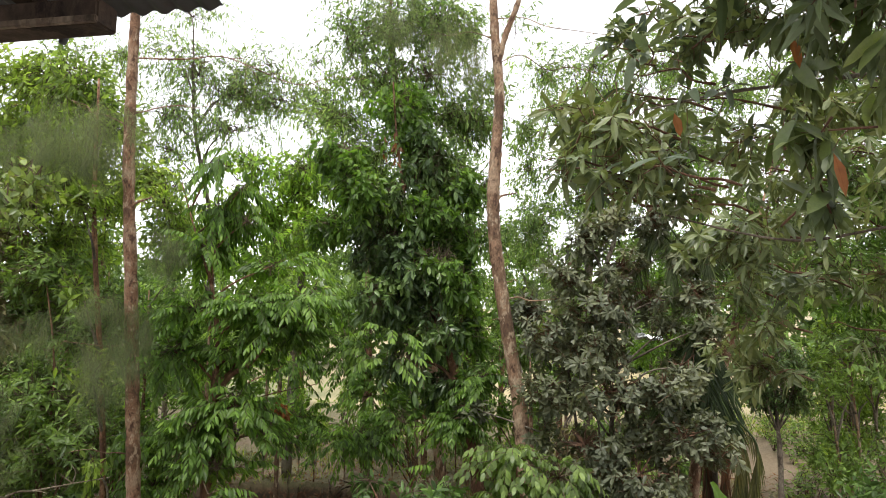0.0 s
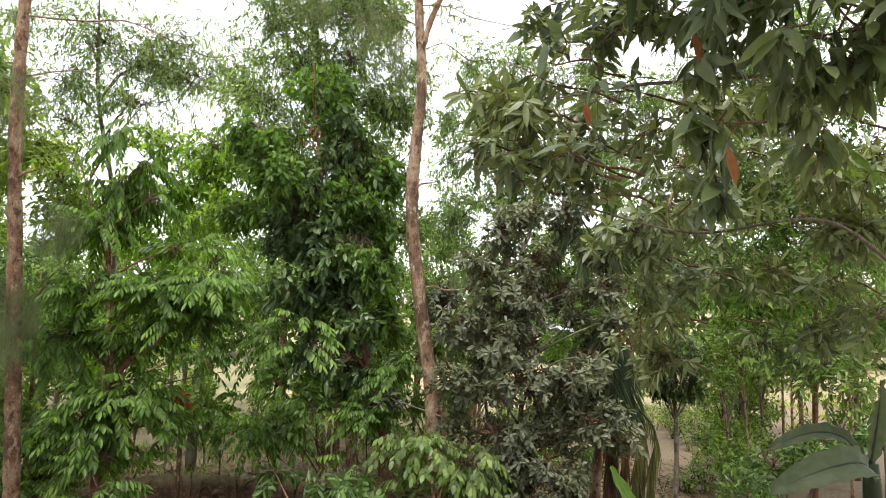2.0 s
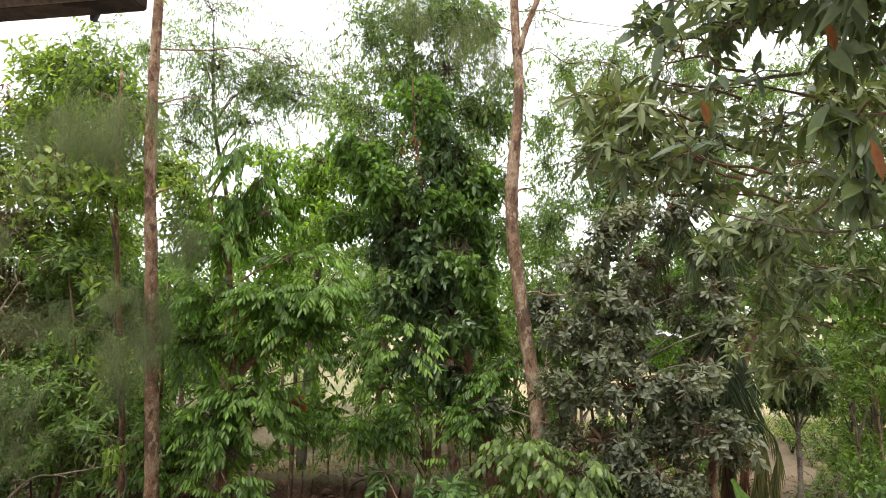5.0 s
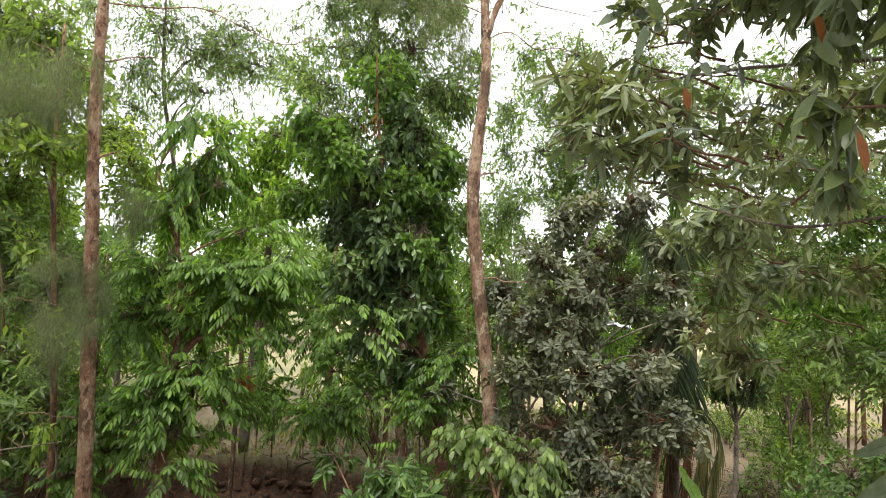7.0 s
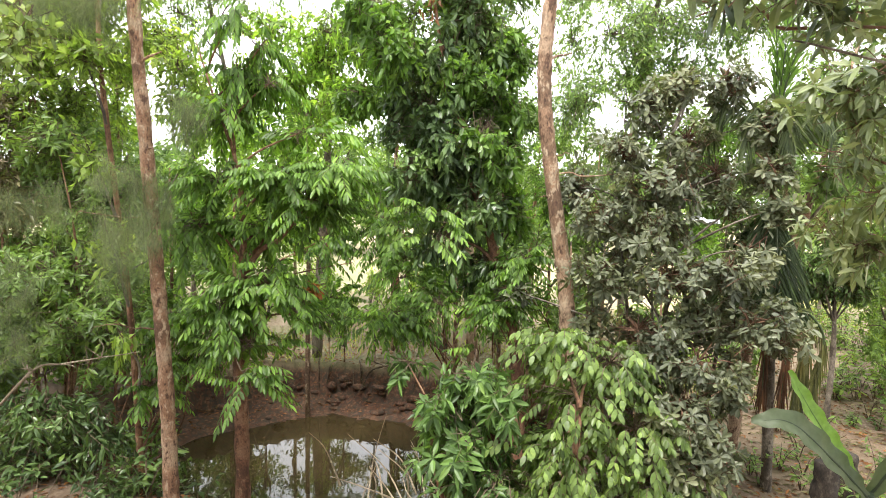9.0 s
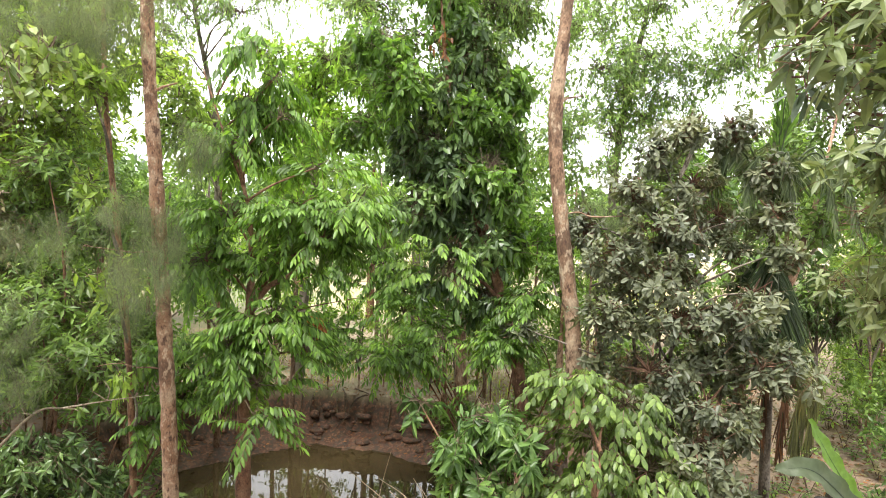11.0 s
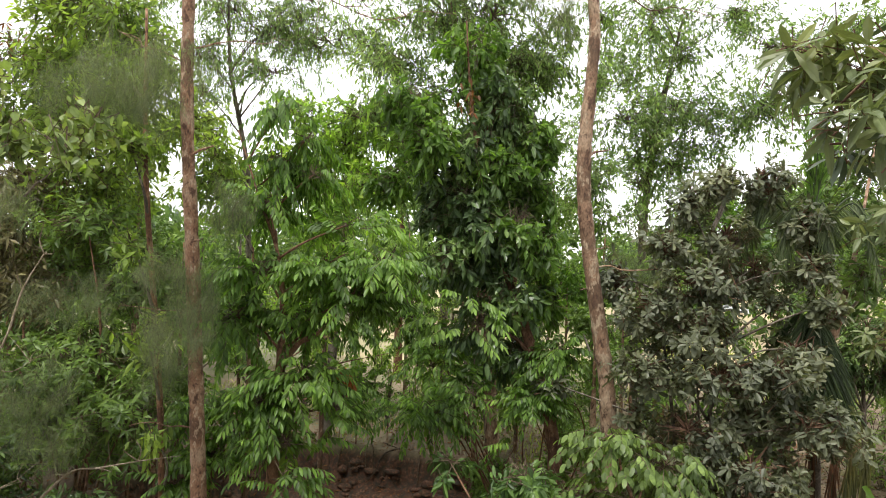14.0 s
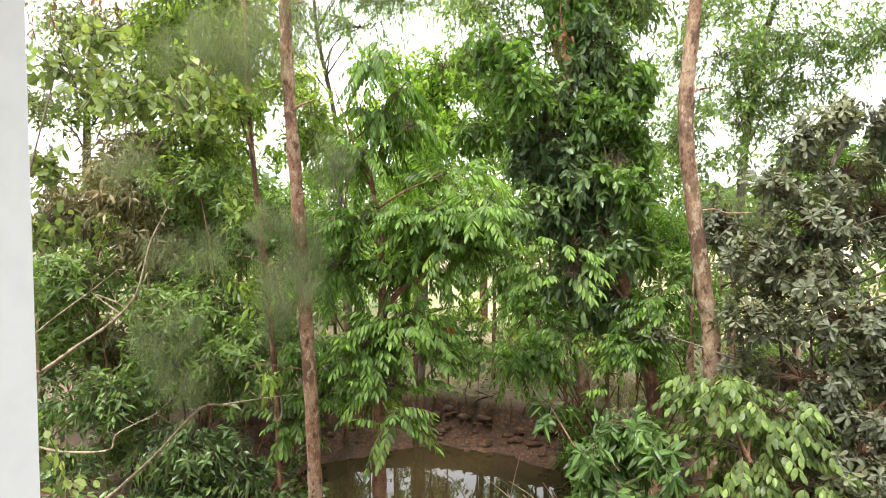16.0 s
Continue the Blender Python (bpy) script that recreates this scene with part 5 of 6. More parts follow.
tall_tree("broadleaf_tree", [(1.8, 8.3, -0.1), (1.82, 7.9, 1.3), (2.0, 7.5, 2.3), (2.16, 7.4, 2.9), (2.5, 7.8, 3.8), (3.4, 9.2, 5.6)], [0.07, 0.066, 0.06, 0.045, 0.018, 0.01], [
    (3.76, 9.47, 5.29, 1.06, 1, 0.7),
    (5.15, 9.42, 6.2, 1.06, 1, 0.7),
    (4.33, 9.64, 3.72, 1.23, 1, 0.62),
    (6.07, 9.63, 4.29, 0.88, 1, 0.88),
    (4.54, 9.25, 2.54, 0.92, 0.8, 0.5),
    (5.09, 8.79, 2.27, 0.71, 0.7, 0.55),
    (2.74, 9.56, 4.04, 0.62, 0.8, 0.53),
] + [
    (6.12, 9.25, 3.07, 0.75, 0.8, 0.75),
    (1.24, 9.53, 3.91, 0.53, 0.7, 0.44),
    (3.43, 9.43, 4.66, 0.92, 0.8, 0.46),
    (4.46, 9.12, 4.82, 0.72, 0.8, 0.52),
    (2.8, 9.41, 4.04, 0.58, 0.7, 0.42),
    (4.67, 9.22, 3.64, 0.72, 0.7, 0.48),
    (4.2, 9.93, 5.76, 0.79, 0.8, 0.44),
    (4.1, 9.4, 6.7, 0.75, 0.8, 0.5),
    (5.0, 9.3, 7.3, 0.85, 0.8, 0.55),
    (5.9, 9.2, 6.5, 0.8, 0.8, 0.6),
    (6.6, 9.3, 7.3, 0.8, 0.8, 0.6),
    (5.7, 9.2, 5.3, 0.7, 0.8, 0.5),
    (2.2, 7.1, 3.2, 0.34, 0.3, 0.24),
    (2.45, 7.3, 3.65, 0.4, 0.35, 0.3),
    (2.75, 7.6, 3.3, 0.4, 0.4, 0.3),
], LEAF_MIXED, BARK_CAS,
          "broad tree with light green leaves behind the mango", 20, puff=1.2, length=0.12, width=0.044, shape="small", gaps=0.32, freq=1.2, droop=0.2, twig=0.35)
T3 = [(-4.38, 5.8, -0.4), (-4.4, 5.8, 0.3), (-4.45, 5.8, 1.4), (-4.53, 5.8, 2.3), (-4.68, 5.8, 3.55), (-4.74, 5.8, 4.3), (-4.85, 5.9, 5.6)]
tall_tree("slender_tree", T3, [0.036, 0.034, 0.031, 0.029, 0.026, 0.023, 0.012], [
    (-4.5, 5.6, 2.45, 0.24, 0.2, 0.22),
    (-4.7, 5.6, 3.3, 0.28, 0.2, 0.3),
    (-4.4, 5.6, 1.5, 0.24, 0.2, 0.2),
    (-4.75, 5.6, 4.2, 0.32, 0.25, 0.28),
    (-6.32, 7.13, 4.09, 0.7, 0.7, 0.49),
    (-5.25, 7.51, 4.83, 0.32, 0.5, 0.42),
    (-6.75, 7.1, 4.63, 0.49, 0.6, 0.49),
    (-6.1, 6.68, 5.96, 0.65, 0.7, 0.58),
    (-6.39, 6.76, 4.59, 0.51, 0.6, 0.58),
    (-5.32, 6.65, 5.4, 0.42, 0.6, 0.56),
    (-4.63, 6.86, 4.36, 0.28, 0.5, 0.42),
    (-6.55, 6.82, 3.73, 0.51, 0.6, 0.43),
] + [
    (-5.74, 6.63, 4.91, 0.42, 0.6, 0.42),
    (-7.1, 7.62, 5.78, 0.44, 0.5, 0.3),
    (-6.51, 7.7, 5.79, 0.59, 0.7, 0.52),
    (-7.23, 7.61, 5.03, 0.67, 0.7, 0.44),
    (-6.21, 7.57, 4.71, 0.51, 0.6, 0.43),
    (-5.17, 7.93, 4.18, 0.44, 0.6, 0.44),
    (-6.85, 7.69, 3.78, 0.67, 0.6, 0.52),
    (-6.37, 6.6, 5.97, 0.5, 0.5, 0.36),
    (-5.66, 6.5, 5.82, 0.45, 0.5, 0.34),
    (-6.44, 6.5, 5.33, 0.45, 0.5, 0.36),
    (-5.21, 6.5, 5.26, 0.36, 0.5, 0.34),
    (-5.75, 6.5, 4.78, 0.4, 0.5, 0.34),
], LEAF_T3, BARK_STEM, "slender reddish-stemmed tree with hanging leaves", 27, puff=1.2, shape="small", length=0.13, width=0.042, gaps=0.3, droop=0.25, twig=0.35)

pod_tree = tall_tree("podded_tree", [(-8.4, 7.4, -0.2), (-8.5, 7.4, 2.5), (-8.5, 7.4, 4.4), (-8.3, 7.4, 6.0)], [0.08, 0.07, 0.05, 0.02], [
    (-8.6, 7.31, 5.7, 0.72, 0.8, 0.48),
    (-7.68, 7.58, 5.63, 0.64, 0.8, 0.48),
    (-8.59, 6.82, 4.51, 0.61, 0.7, 0.46),
    (-8.05, 7.43, 4.91, 0.64, 0.8, 0.48),
    (-7.0, 7.55, 5.19, 0.47, 0.7, 0.47),
    (-9.28, 7.09, 5.45, 0.48, 0.7, 0.64),
], LEAF_YOUNG, BARK_GREY,
          "tree with small yellowish leaves near the house", 26, shape="small", puff=1.2, length=0.1, width=0.035, gaps=0.32, droop=0.2, twig=0.35)

g = Geo()
for cx, cy, cz, rx, ry, rz in [
    (-8.69, 6.87, 5.8, 0.38, 0.4, 0.19),
    (-7.97, 7.1, 5.89, 0.38, 0.4, 0.15),
    (-7.46, 7.24, 5.74, 0.3, 0.3, 0.15),
]:
    p = np.array([cx, cy, cz]) + rng.normal(size=(30, 3)) * [rx, ry, rz]
    spray(g, p, rng.normal(size=(30, 3)), "hang", 4, 0.11, 0.022, "small", twig=0.2, droop=1.2)
tagged(part("seed_pod", g, [LEAF_BROWN, TWIG], pod_tree), "dry red-brown hanging seed pods", kind="stuff")

# ---- undergrowth at the pond's near side ----
under = thing("leafy_thicket", (-6.2, 7.0, height_at(-6.2, 7.0)), "thicket of mid-green leafy shrubs along the pond", "shrub")
LEFT_LOBES = [
    (-7.13, 5.87, 2.37, 0.58, 0.7, 0.45),
    (-5.81, 6.24, 1.93, 0.71, 0.7, 0.52),
    (-5.12, 6.21, 1.47, 0.57, 0.6, 0.5),
    (-5.52, 6.81, 2.96, 0.62, 0.7, 0.55),
    (-5.92, 6.51, 3.5, 0.53, 0.6, 0.4),
    (-6.58, 7.1, 3.05, 0.77, 0.7, 0.49),
    (-6.15, 6.69, 2.04, 0.73, 0.7, 0.47),
    (-6.15, 6.41, 1.22, 0.65, 0.7, 0.45),
]
for lb in LEFT_LOBES:
    limb_to(under, (lb[0] * 0.8 - 1.2, lb[1], height_at(lb[0] * 0.8 - 1.2, lb[1]) - 0.1), lb[:3], 0.022, 0.006, BARK_RED, name="stem")
# Lower leaves take a darker green, putting the thicket's shade into their colour.
LOW_DARK_LOBES = [
    (-5.46, 5.97, 0.51, 0.66, 0.5, 0.36),
    (-5.49, 5.63, 0.1, 0.63, 0.5, 0.34),
    (-4.41, 5.44, 0.19, 0.38, 0.4, 0.21),
    (-6.51, 5.56, 1.14, 0.73, 0.6, 0.43),
    (-5.49, 5.73, 0.64, 0.78, 0.6, 0.36),
    (-4.74, 5.74, 0.49, 0.35, 0.4, 0.23),
    (-6.27, 4.98, 0.65, 0.44, 0.4, 0.28),
    (-9.48, 7.60, 2.29, 0.42, 0.4, 0.34),
    (-8.62, 7.40, 1.83, 0.42, 0.4, 0.34),
    (-8.89, 7.20, 1.35, 0.42, 0.4, 0.34),
    (-8.45, 7.80, 2.22, 0.42, 0.4, 0.34),
    (-8.70, 6.80, 0.93, 0.42, 0.4, 0.34),
    (-8.12, 7.00, 1.21, 0.42, 0.4, 0.34),
]
for lb in LOW_DARK_LOBES:
    limb_to(under, (lb[0] * 0.9 - 0.5, lb[1], height_at(lb[0] * 0.9 - 0.5, lb[1]) - 0.1), lb[:3], 0.014, 0.005, BARK_RED, name="stem")
crown(under, LOW_DARK_LOBES, LEAF_DARK, 52, "alt", 8, 0.12, 0.04, shape="small", gaps=0.3, freq=1.8, twig=0.35, droop=0.3, bend=0.25, label="lower leaves in a dark green that holds their shade")
crown(under, LEFT_LOBES, LEAF_MIXED, 80, "whorl", 8, 0.115, 0.036, shape="small", gaps=0.2, freq=1.8, twig=0.3, droop=0.2, bend=0.25)
dry = thing("half_dry_shrub", (-7.2, 6.6, height_at(-7.2, 6.6)), "tangled shrub with dull brown-green half-dry leaves", "shrub")
DRY_LOBES = [
    (-6.91, 6.42, 3.43, 0.69, 0.6, 0.55),
    (-7.8, 6.34, 3.08, 0.56, 0.6, 0.63),
    (-6.63, 6.46, 2.75, 0.62, 0.6, 0.41),
    (-7.29, 6.4, 1.54, 0.7, 0.6, 0.42),
    (-8.01, 6.1, 1.83, 0.63, 0.6, 0.63),
    (-6.88, 6.67, 3.93, 0.63, 0.6, 0.42),
]
for lb in DRY_LOBES:
    limb_to(dry, (-7.2 + rng.normal() * 0.2, 6.6, -0.05), lb[:3], 0.03, 0.008, BARK_RED, name="stem")
crown(dry, DRY_LOBES, LEAF_DRY, 55, "alt", 9, 0.13, 0.035, shape="small", gaps=0.25, twig=0.35, droop=0.25)
young = thing("round_leaved_sapling", (-5.2, 3.2, height_at(-5.2, 3.2)), "sapling with pale green round leaves near the house", "sapling")
YOUNG_LOBES = [
    (-4.87, 3.84, 4.14, 0.28, 0.4, 0.2),
    (-4.36, 3.87, 3.93, 0.31, 0.4, 0.14),
    (-3.99, 3.98, 3.84, 0.19, 0.3, 0.12),
    (-5.14, 3.92, 3.48, 0.25, 0.3, 0.21),
    (-5.17, 3.88, 3.02, 0.21, 0.3, 0.17),
    (-4.09, 4.3, 4.1, 0.24, 0.3, 0.16),
    (-4.73, 4.0, 4.41, 0.2, 0.3, 0.16),
    (-3.84, 2.84, 1.76, 0.09, 0.1, 0.07),
]
for lb in YOUNG_LOBES:
    bough(young, np.array(lb[:3]) - [0.25, 0.05, 0.3], (0.3, 0.05, 0.35), 0.005, BARK_GREY, name="twig")
trunk(young, [(-5.3, 3.3, -0.1), (-5.25, 3.4, 1.5), (-5.1, 3.6, 3.0), (-4.9, 3.8, 4.2)], [0.02, 0.016, 0.01, 0.005], BARK_GREY, 8, 6, 0.05)
crown(young, YOUNG_LOBES, LEAF_YOUNG, 46, "alt", 7, 0.08, 0.046, shape="oval", gaps=0.2, twig=0.3, droop=0.25, bend=0.25)
dead = thing("bare_branch", (-6.2, 4.6, height_at(-6.2, 4.6)), "bare pale twisted branches of a leafless shrub", "branch")
for line, r in (([(-6.24, 4.41, 1.55), (-5.98, 4.5, 1.72), (-5.68, 4.61, 1.95), (-5.4, 4.7, 2.16), (-5.21, 4.78, 2.41), (-5.1, 4.84, 2.86), (-4.97, 4.9, 3.16)], 0.0165), ([(-5.56, 4.34, 0.46), (-5.24, 4.45, 0.7), (-4.88, 4.58, 1.04), (-4.52, 4.71, 1.45), (-4.3, 4.78, 1.5), (-4.02, 4.87, 1.55)], 0.0155), ([(-5.95, 4.37, 1.09), (-5.71, 4.44, 1.04), (-5.33, 4.55, 1.06), (-5.27, 4.58, 1.19), (-5.11, 4.63, 1.29), (-4.92, 4.69, 1.39)], 0.011), ([(-6.25, 4.54, 1.93), (-5.97, 4.64, 2.18), (-5.68, 4.74, 2.41), (-5.46, 4.82, 2.6)], 0.009), ([(-5.33, 4.73, 2.22), (-5.55, 4.67, 2.39), (-5.38, 4.72, 2.33), (-5.16, 4.78, 2.2), (-4.99, 4.83, 2.28)], 0.008)):
    g = Geo()
    tube(g, curve([(-6.2, 4.6, -0.05), *line][(0 if r > 0.015 else 1):], 8), [r * 1.1, r * 0.8, r * 0.3], 8, 0.09)
    limb = part("branch", g, DEADWOOD, dead, smooth=True)
    for k in range(7):
        q = np.array(line[rng.integers(len(line) // 2, len(line))])
        d = rng.normal(size=3) * [0.12, 0.08, 0.1] + [0.05, 0, 0.06]
        g = Geo()
        tube(g, curve([q, q + d * 0.5 + rng.normal(size=3) * 0.02, q + d], 3), [r * 0.35, r * 0.15], 5, 0.05)
        part("twig", g, DEADWOOD, limb, smooth=True)

# ---- areca palm ----
palm = thing("areca_palm", (1.84, 7.1, height_at(1.84, 7.1)), "areca palm with drooping green and dead brown fronds", "palm")
trunk(palm, [(1.84, 7.1, -0.1), (1.81, 7.1, 1.0), (1.76, 7.1, 2.5)], [0.055, 0.05, 0.046], BARK_GREY, 12, 10, 0.03)
g = Geo()
tube(g, curve([(1.76, 7.1, 2.48), (1.73, 7.1, 3.0), (1.7, 7.1, 3.6)], 8), [0.046, 0.034, 0.014], 12, 0.01)
part("crownshaft", g, LEAF_STRAW, palm, "dull olive leaf sheath", smooth=True)


def frond(name, line, mat, leaf, n=64, droop=0.5, spread=1.0, label=""):
    g = Geo()
    pts = curve(line, 12)
    rib = Geo()
    tube(rib, pts, [0.014, 0.010, 0.003], 6, 0.02)
    k = np.linspace(0.18, 1.0, n) * (len(pts) - 1)
    i = np.minimum(k.astype(int), len(pts) - 2)
    base = pts[i] + (pts[i + 1] - pts[i]) * (k - i)[:, None]
    way = unit(pts[i + 1] - pts[i])
    side = unit(np.cross(way, [0.2, -0.6, 0.8]))
    size = leaf * np.sin(np.linspace(0.35, 2.9, n)) ** 0.6
    for sgn in (-1, 1):
        w = sgn * side * spread + way * 0.75 + [0, 0, -droop] + 0.09 * rng.normal(size=(n, 3))
        leaves(g, base, w, np.cross(side, way) + 0.2 * rng.normal(size=(n, 3)), size * rng.uniform(0.85, 1.1, n), 0.02, "lance", bend=0.3, fold=0.4)
    ob = part(name, g, mat, palm, label)
    part("leaf_stalk", rib, LEAF_BROWN if mat is LEAF_BROWN else LEAF_PALM, ob, smooth=True)
    return ob


TOP = np.array([1.7, 7.1, 3.5])
for dx, dz, fx, fz in ((-0.02, 0.8, -0.08, 1.4), (0.04, 0.75, 0.05, 1.25), (0.1, 0.7, 0.2, 1.05)):
    frond("frond", [TOP - [0, 0, 0.4], TOP + [dx * 0.5, 0, dz * 0.5], TOP + [dx, -0.03, dz], TOP + [fx, -0.05, fz]], LEAF_BANANA, 0.3, n=44, droop=-0.2, spread=0.28, label="fresh green upright frond")
for az, reach, rise, tip in ((20, 0.75, 0.45, -0.15), (75, 0.6, 0.6, 0.2), (140, 0.7, 0.6, 0.1), (190, 0.7, 0.4, -0.2), (230, 0.55, 0.3, -0.3), (275, 0.5, 0.35, -0.25), (320, 0.65, 0.35, -0.3), (350, 0.85, 0.3, -0.45)):
    c = np.array([np.cos(radians(az)), 0.7 * np.sin(radians(az)), 0])
    frond("frond", [TOP - [0, 0, 0.3], TOP + c * 0.3 * reach + [0, 0, rise * 0.6], TOP + c * 0.7 * reach + [0, 0, rise], TOP + c * reach + [0, 0, tip]], LEAF_PALM, 0.3, n=42, droop=1.0, spread=0.6, label="arching dusty green frond")
for fx, fy in ((-0.5, -0.15), (-0.34, -0.35), (-0.18, -0.3), (-0.04, -0.4), (0.12, -0.35), (0.28, -0.2)):
    frond("frond", [TOP + [0, fy * 0.3, -0.55], TOP + [fx * 0.3, fy * 0.7, -0.8], TOP + [fx * 0.7, fy, -1.2], TOP + [fx, fy, -1.75]], LEAF_PALM_DARK, 0.42, n=60, droop=0.7, spread=0.9, label="drooping dark green frond")
for k, (fx, fy, fz) in enumerate(((0.12, -0.3, -2.35), (0.3, -0.25, -2.4), (0.42, -0.2, -2.2), (-0.02, -0.2, -2.2), (0.22, -0.35, -2.3))):
    frond("dead_frond", [TOP - [0, 0, 1.3], TOP + [fx * 1.1, fy, -1.75], TOP + [fx * 1.05, fy, -2.15], TOP + [fx, fy, fz - 0.25]], (LEAF_STRAW, LEAF_HUSK)[k % 3 == 0], 0.34, n=34, droop=1.3, spread=0.32, label=("hanging yellowed dry frond", "hanging dead brown frond")[k % 3 == 0])

# ---- banana plants ----
def blade(name, plant, line, width, mat, label=""):
    """A long leaf blade along a line, folded at its rib, with wavy edges."""
    g = Geo()
    pts = curve(line, 9)
    n = len(pts)
    way = unit(np.gradient(pts, axis=0))
    side = unit(np.cross(way, [0.15, -0.75, 0.65]))
    up = np.cross(side, way)
    u = np.linspace(0, 1, n)
    w = width * np.sin(np.pi * np.clip(u * 0.93 + 0.05, 0, 1)) ** 0.55
    rows = []
    for s in (-1, -0.55, 0, 0.55, 1):
        wave = 0.03 * width * np.sin(u * 37 + s * 3) * abs(s) * 3
        rows.append(pts + side * (s * w / 2)[:, None] + up * (0.28 * abs(s) * w / 2 + wave)[:, None])
    v = np.stack(rows, 1)
    i, j = np.meshgrid(np.arange(n - 1), np.arange(4), indexing="ij")
    q = np.stack([i * 5 + j, (i + 1) * 5 + j, (i + 1) * 5 + j + 1, i * 5 + j + 1], -1).reshape(-1, 4)
    g.add(v, np.concatenate([q[:, [0, 1, 2]], q[:, [0, 2, 3]]]))
    ob = part(name, g, mat, plant, label, smooth=True)
    rib = Geo()
    tube(rib, pts - up * 0.004, [0.014, 0.010, 0.003], 6, 0)
    part("midrib", rib, mat, ob, smooth=True)
    return ob


ban = thing("banana_plant", (1.85, 5.1, height_at(1.85, 5.1)), "young banana plant with one bright upright leaf", "banana plant")
trunk(ban, [(1.85, 5.1, -0.1), (1.85, 5.1, 0.5), (1.82, 5.08, 0.95)], [0.08, 0.065, 0.045], LEAF_BANANA_OLD, 12, 6, 0.03, name="stem")
blade("leaf", ban, [(1.82, 5.08, 0.9), (1.62, 5.04, 1.2), (1.42, 5.02, 1.5), (1.26, 5.04, 1.78)], 0.14, LEAF_BANANA, "bright fresh green leaf")
blade("leaf", ban, [(1.82, 5.05, 0.92), (1.55, 4.95, 1.2), (1.25, 4.9, 1.46), (1.0, 4.9, 1.45)], 0.18, LEAF_BANANA_OLD, "dusty grey-green arching leaf")
blade("leaf", ban, [(1.84, 5.1, 0.92), (2.0, 5.05, 1.2), (2.25, 5.0, 1.35), (2.5, 4.95, 1.25)], 0.18, LEAF_BANANA_OLD, "dusty grey-green arching leaf")
ban2 = thing("banana_plant", (2.95, 4.5, height_at(2.95, 4.5)), "banana plant with broad dusty drooping leaves", "banana plant")
trunk(ban2, [(2.95, 4.5, -0.1), (2.95, 4.5, 1.0), (2.92, 4.5, 2.0)], [0.1, 0.085, 0.05], LEAF_BANANA_OLD, 12, 6, 0.03, name="stem")
blade("leaf", ban2, [(2.9, 4.45, 1.93), (2.69, 4.25, 2.06), (2.4, 4.2, 2.01), (2.09, 4.2, 1.87)], 0.22, LEAF_BANANA_OLD, "broad grey-green leaf")
blade("leaf", ban2, [(2.92, 4.5, 2.0), (2.96, 4.5, 2.2), (2.98, 4.48, 2.4), (2.96, 4.42, 2.58)], 0.14, LEAF_BANANA_OLD, "broad grey-green leaf")
blade("leaf", ban2, [(2.93, 4.55, 2.0), (2.78, 4.6, 2.16), (2.55, 4.6, 2.17), (2.28, 4.6, 2.06)], 0.13, LEAF_BANANA_OLD, "broad grey-green leaf")
for x, y, h in ((2.12, 6.45, 0.6), (2.6, 7.2, 0.42)):
    st = thing("cut_stump", (x, y, height_at(x, y)), "dark cut banana stump beside the plant", "stump")
    trunk(st, [(x, y, -0.1), (x, y, h * 0.5), (x, y, h)], [0.12, 0.105, 0.095], STUMP, 12, 5, 0.07, name="stem")

dshrub = thing("broad_leaved_shrub", (2.9, 5.6, height_at(2.9, 5.6)), "dull green small-leaved shrub beside the banana plant", "shrub")
DUSTY_LOBES = [
    (2.93, 5.40, 2.09, 0.34, 0.40, 0.17),
    (3.25, 5.30, 2.18, 0.35, 0.40, 0.17),
    (3.49, 5.20, 2.28, 0.29, 0.40, 0.20),
    (2.79, 5.60, 1.87, 0.23, 0.30, 0.15),
]
for lb in DUSTY_LOBES:
    limb_to(dshrub, (2.9, 5.6, height_at(2.9, 5.6) - 0.05), lb[:3], 0.02, 0.006, BARK_GREY, name="stem")
crown(dshrub, [(x, y, z - 0.2, a, b, 0.8 * c) for x, y, z, a, b, c in DUSTY_LOBES], LEAF_BUSHB, 46, "whorl", 7, 0.09, 0.036, shape="oval", gaps=0.35, freq=2.2, twig=0.25, droop=0.35, bend=0.3, up=0.5)

# ---- trees and saplings farther off ----
def far_tree(name, x, y, h, spread, mat, label, low=0.35, lobes=9, density=15, group="far trees", length=0.15, width=0.052, lean=0.0, thick=1.0):
    z0 = height_at(x, y)
    tr = thing(name, (x, y, z0), label, "tree", group)
    line = [(x, y, z0 - 0.1), (x + lean * 0.4, y, z0 + h * 0.4), (x + lean, y, z0 + h * 0.85)]
    trunk(tr, line, [thick * (0.014 * h + 0.02), thick * (0.011 * h + 0.015), 0.01], (BARK_RED, BARK_GREY)[int(rng.random() < 0.4)] if spread > 1.2 else (BARK_CAS, BARK_TAN)[int(rng.random() < 0.5)], 8, 5, 0.05)
    lb = []
    for i in range(lobes):
        k = rng.uniform(low, 1.0)
        a = rng.uniform(0, 2 * np.pi)
        r = spread * (0.25 + 0.6 * rng.random()) * (1.15 - 0.55 * k)
        s = spread * rng.uniform(0.32, 0.55)
        lb.append((x + lean * k + r * np.cos(a), y + r * np.sin(a), z0 + h * k, s, s, s * rng.uniform(0.6, 0.9)))
    for q in lb[:6]:
        limb_to(tr, on(line, max(z0 + 0.3, q[2] - 0.5)), q[:3], 0.02, 0.006, BARK_GREY)
    crown(tr, lb, mat, density, "alt", 8, length, width, shape="small", gaps=0.3, freq=1.0, twig=0.35, droop=0.16, share=0.12, r=0)
    return tr


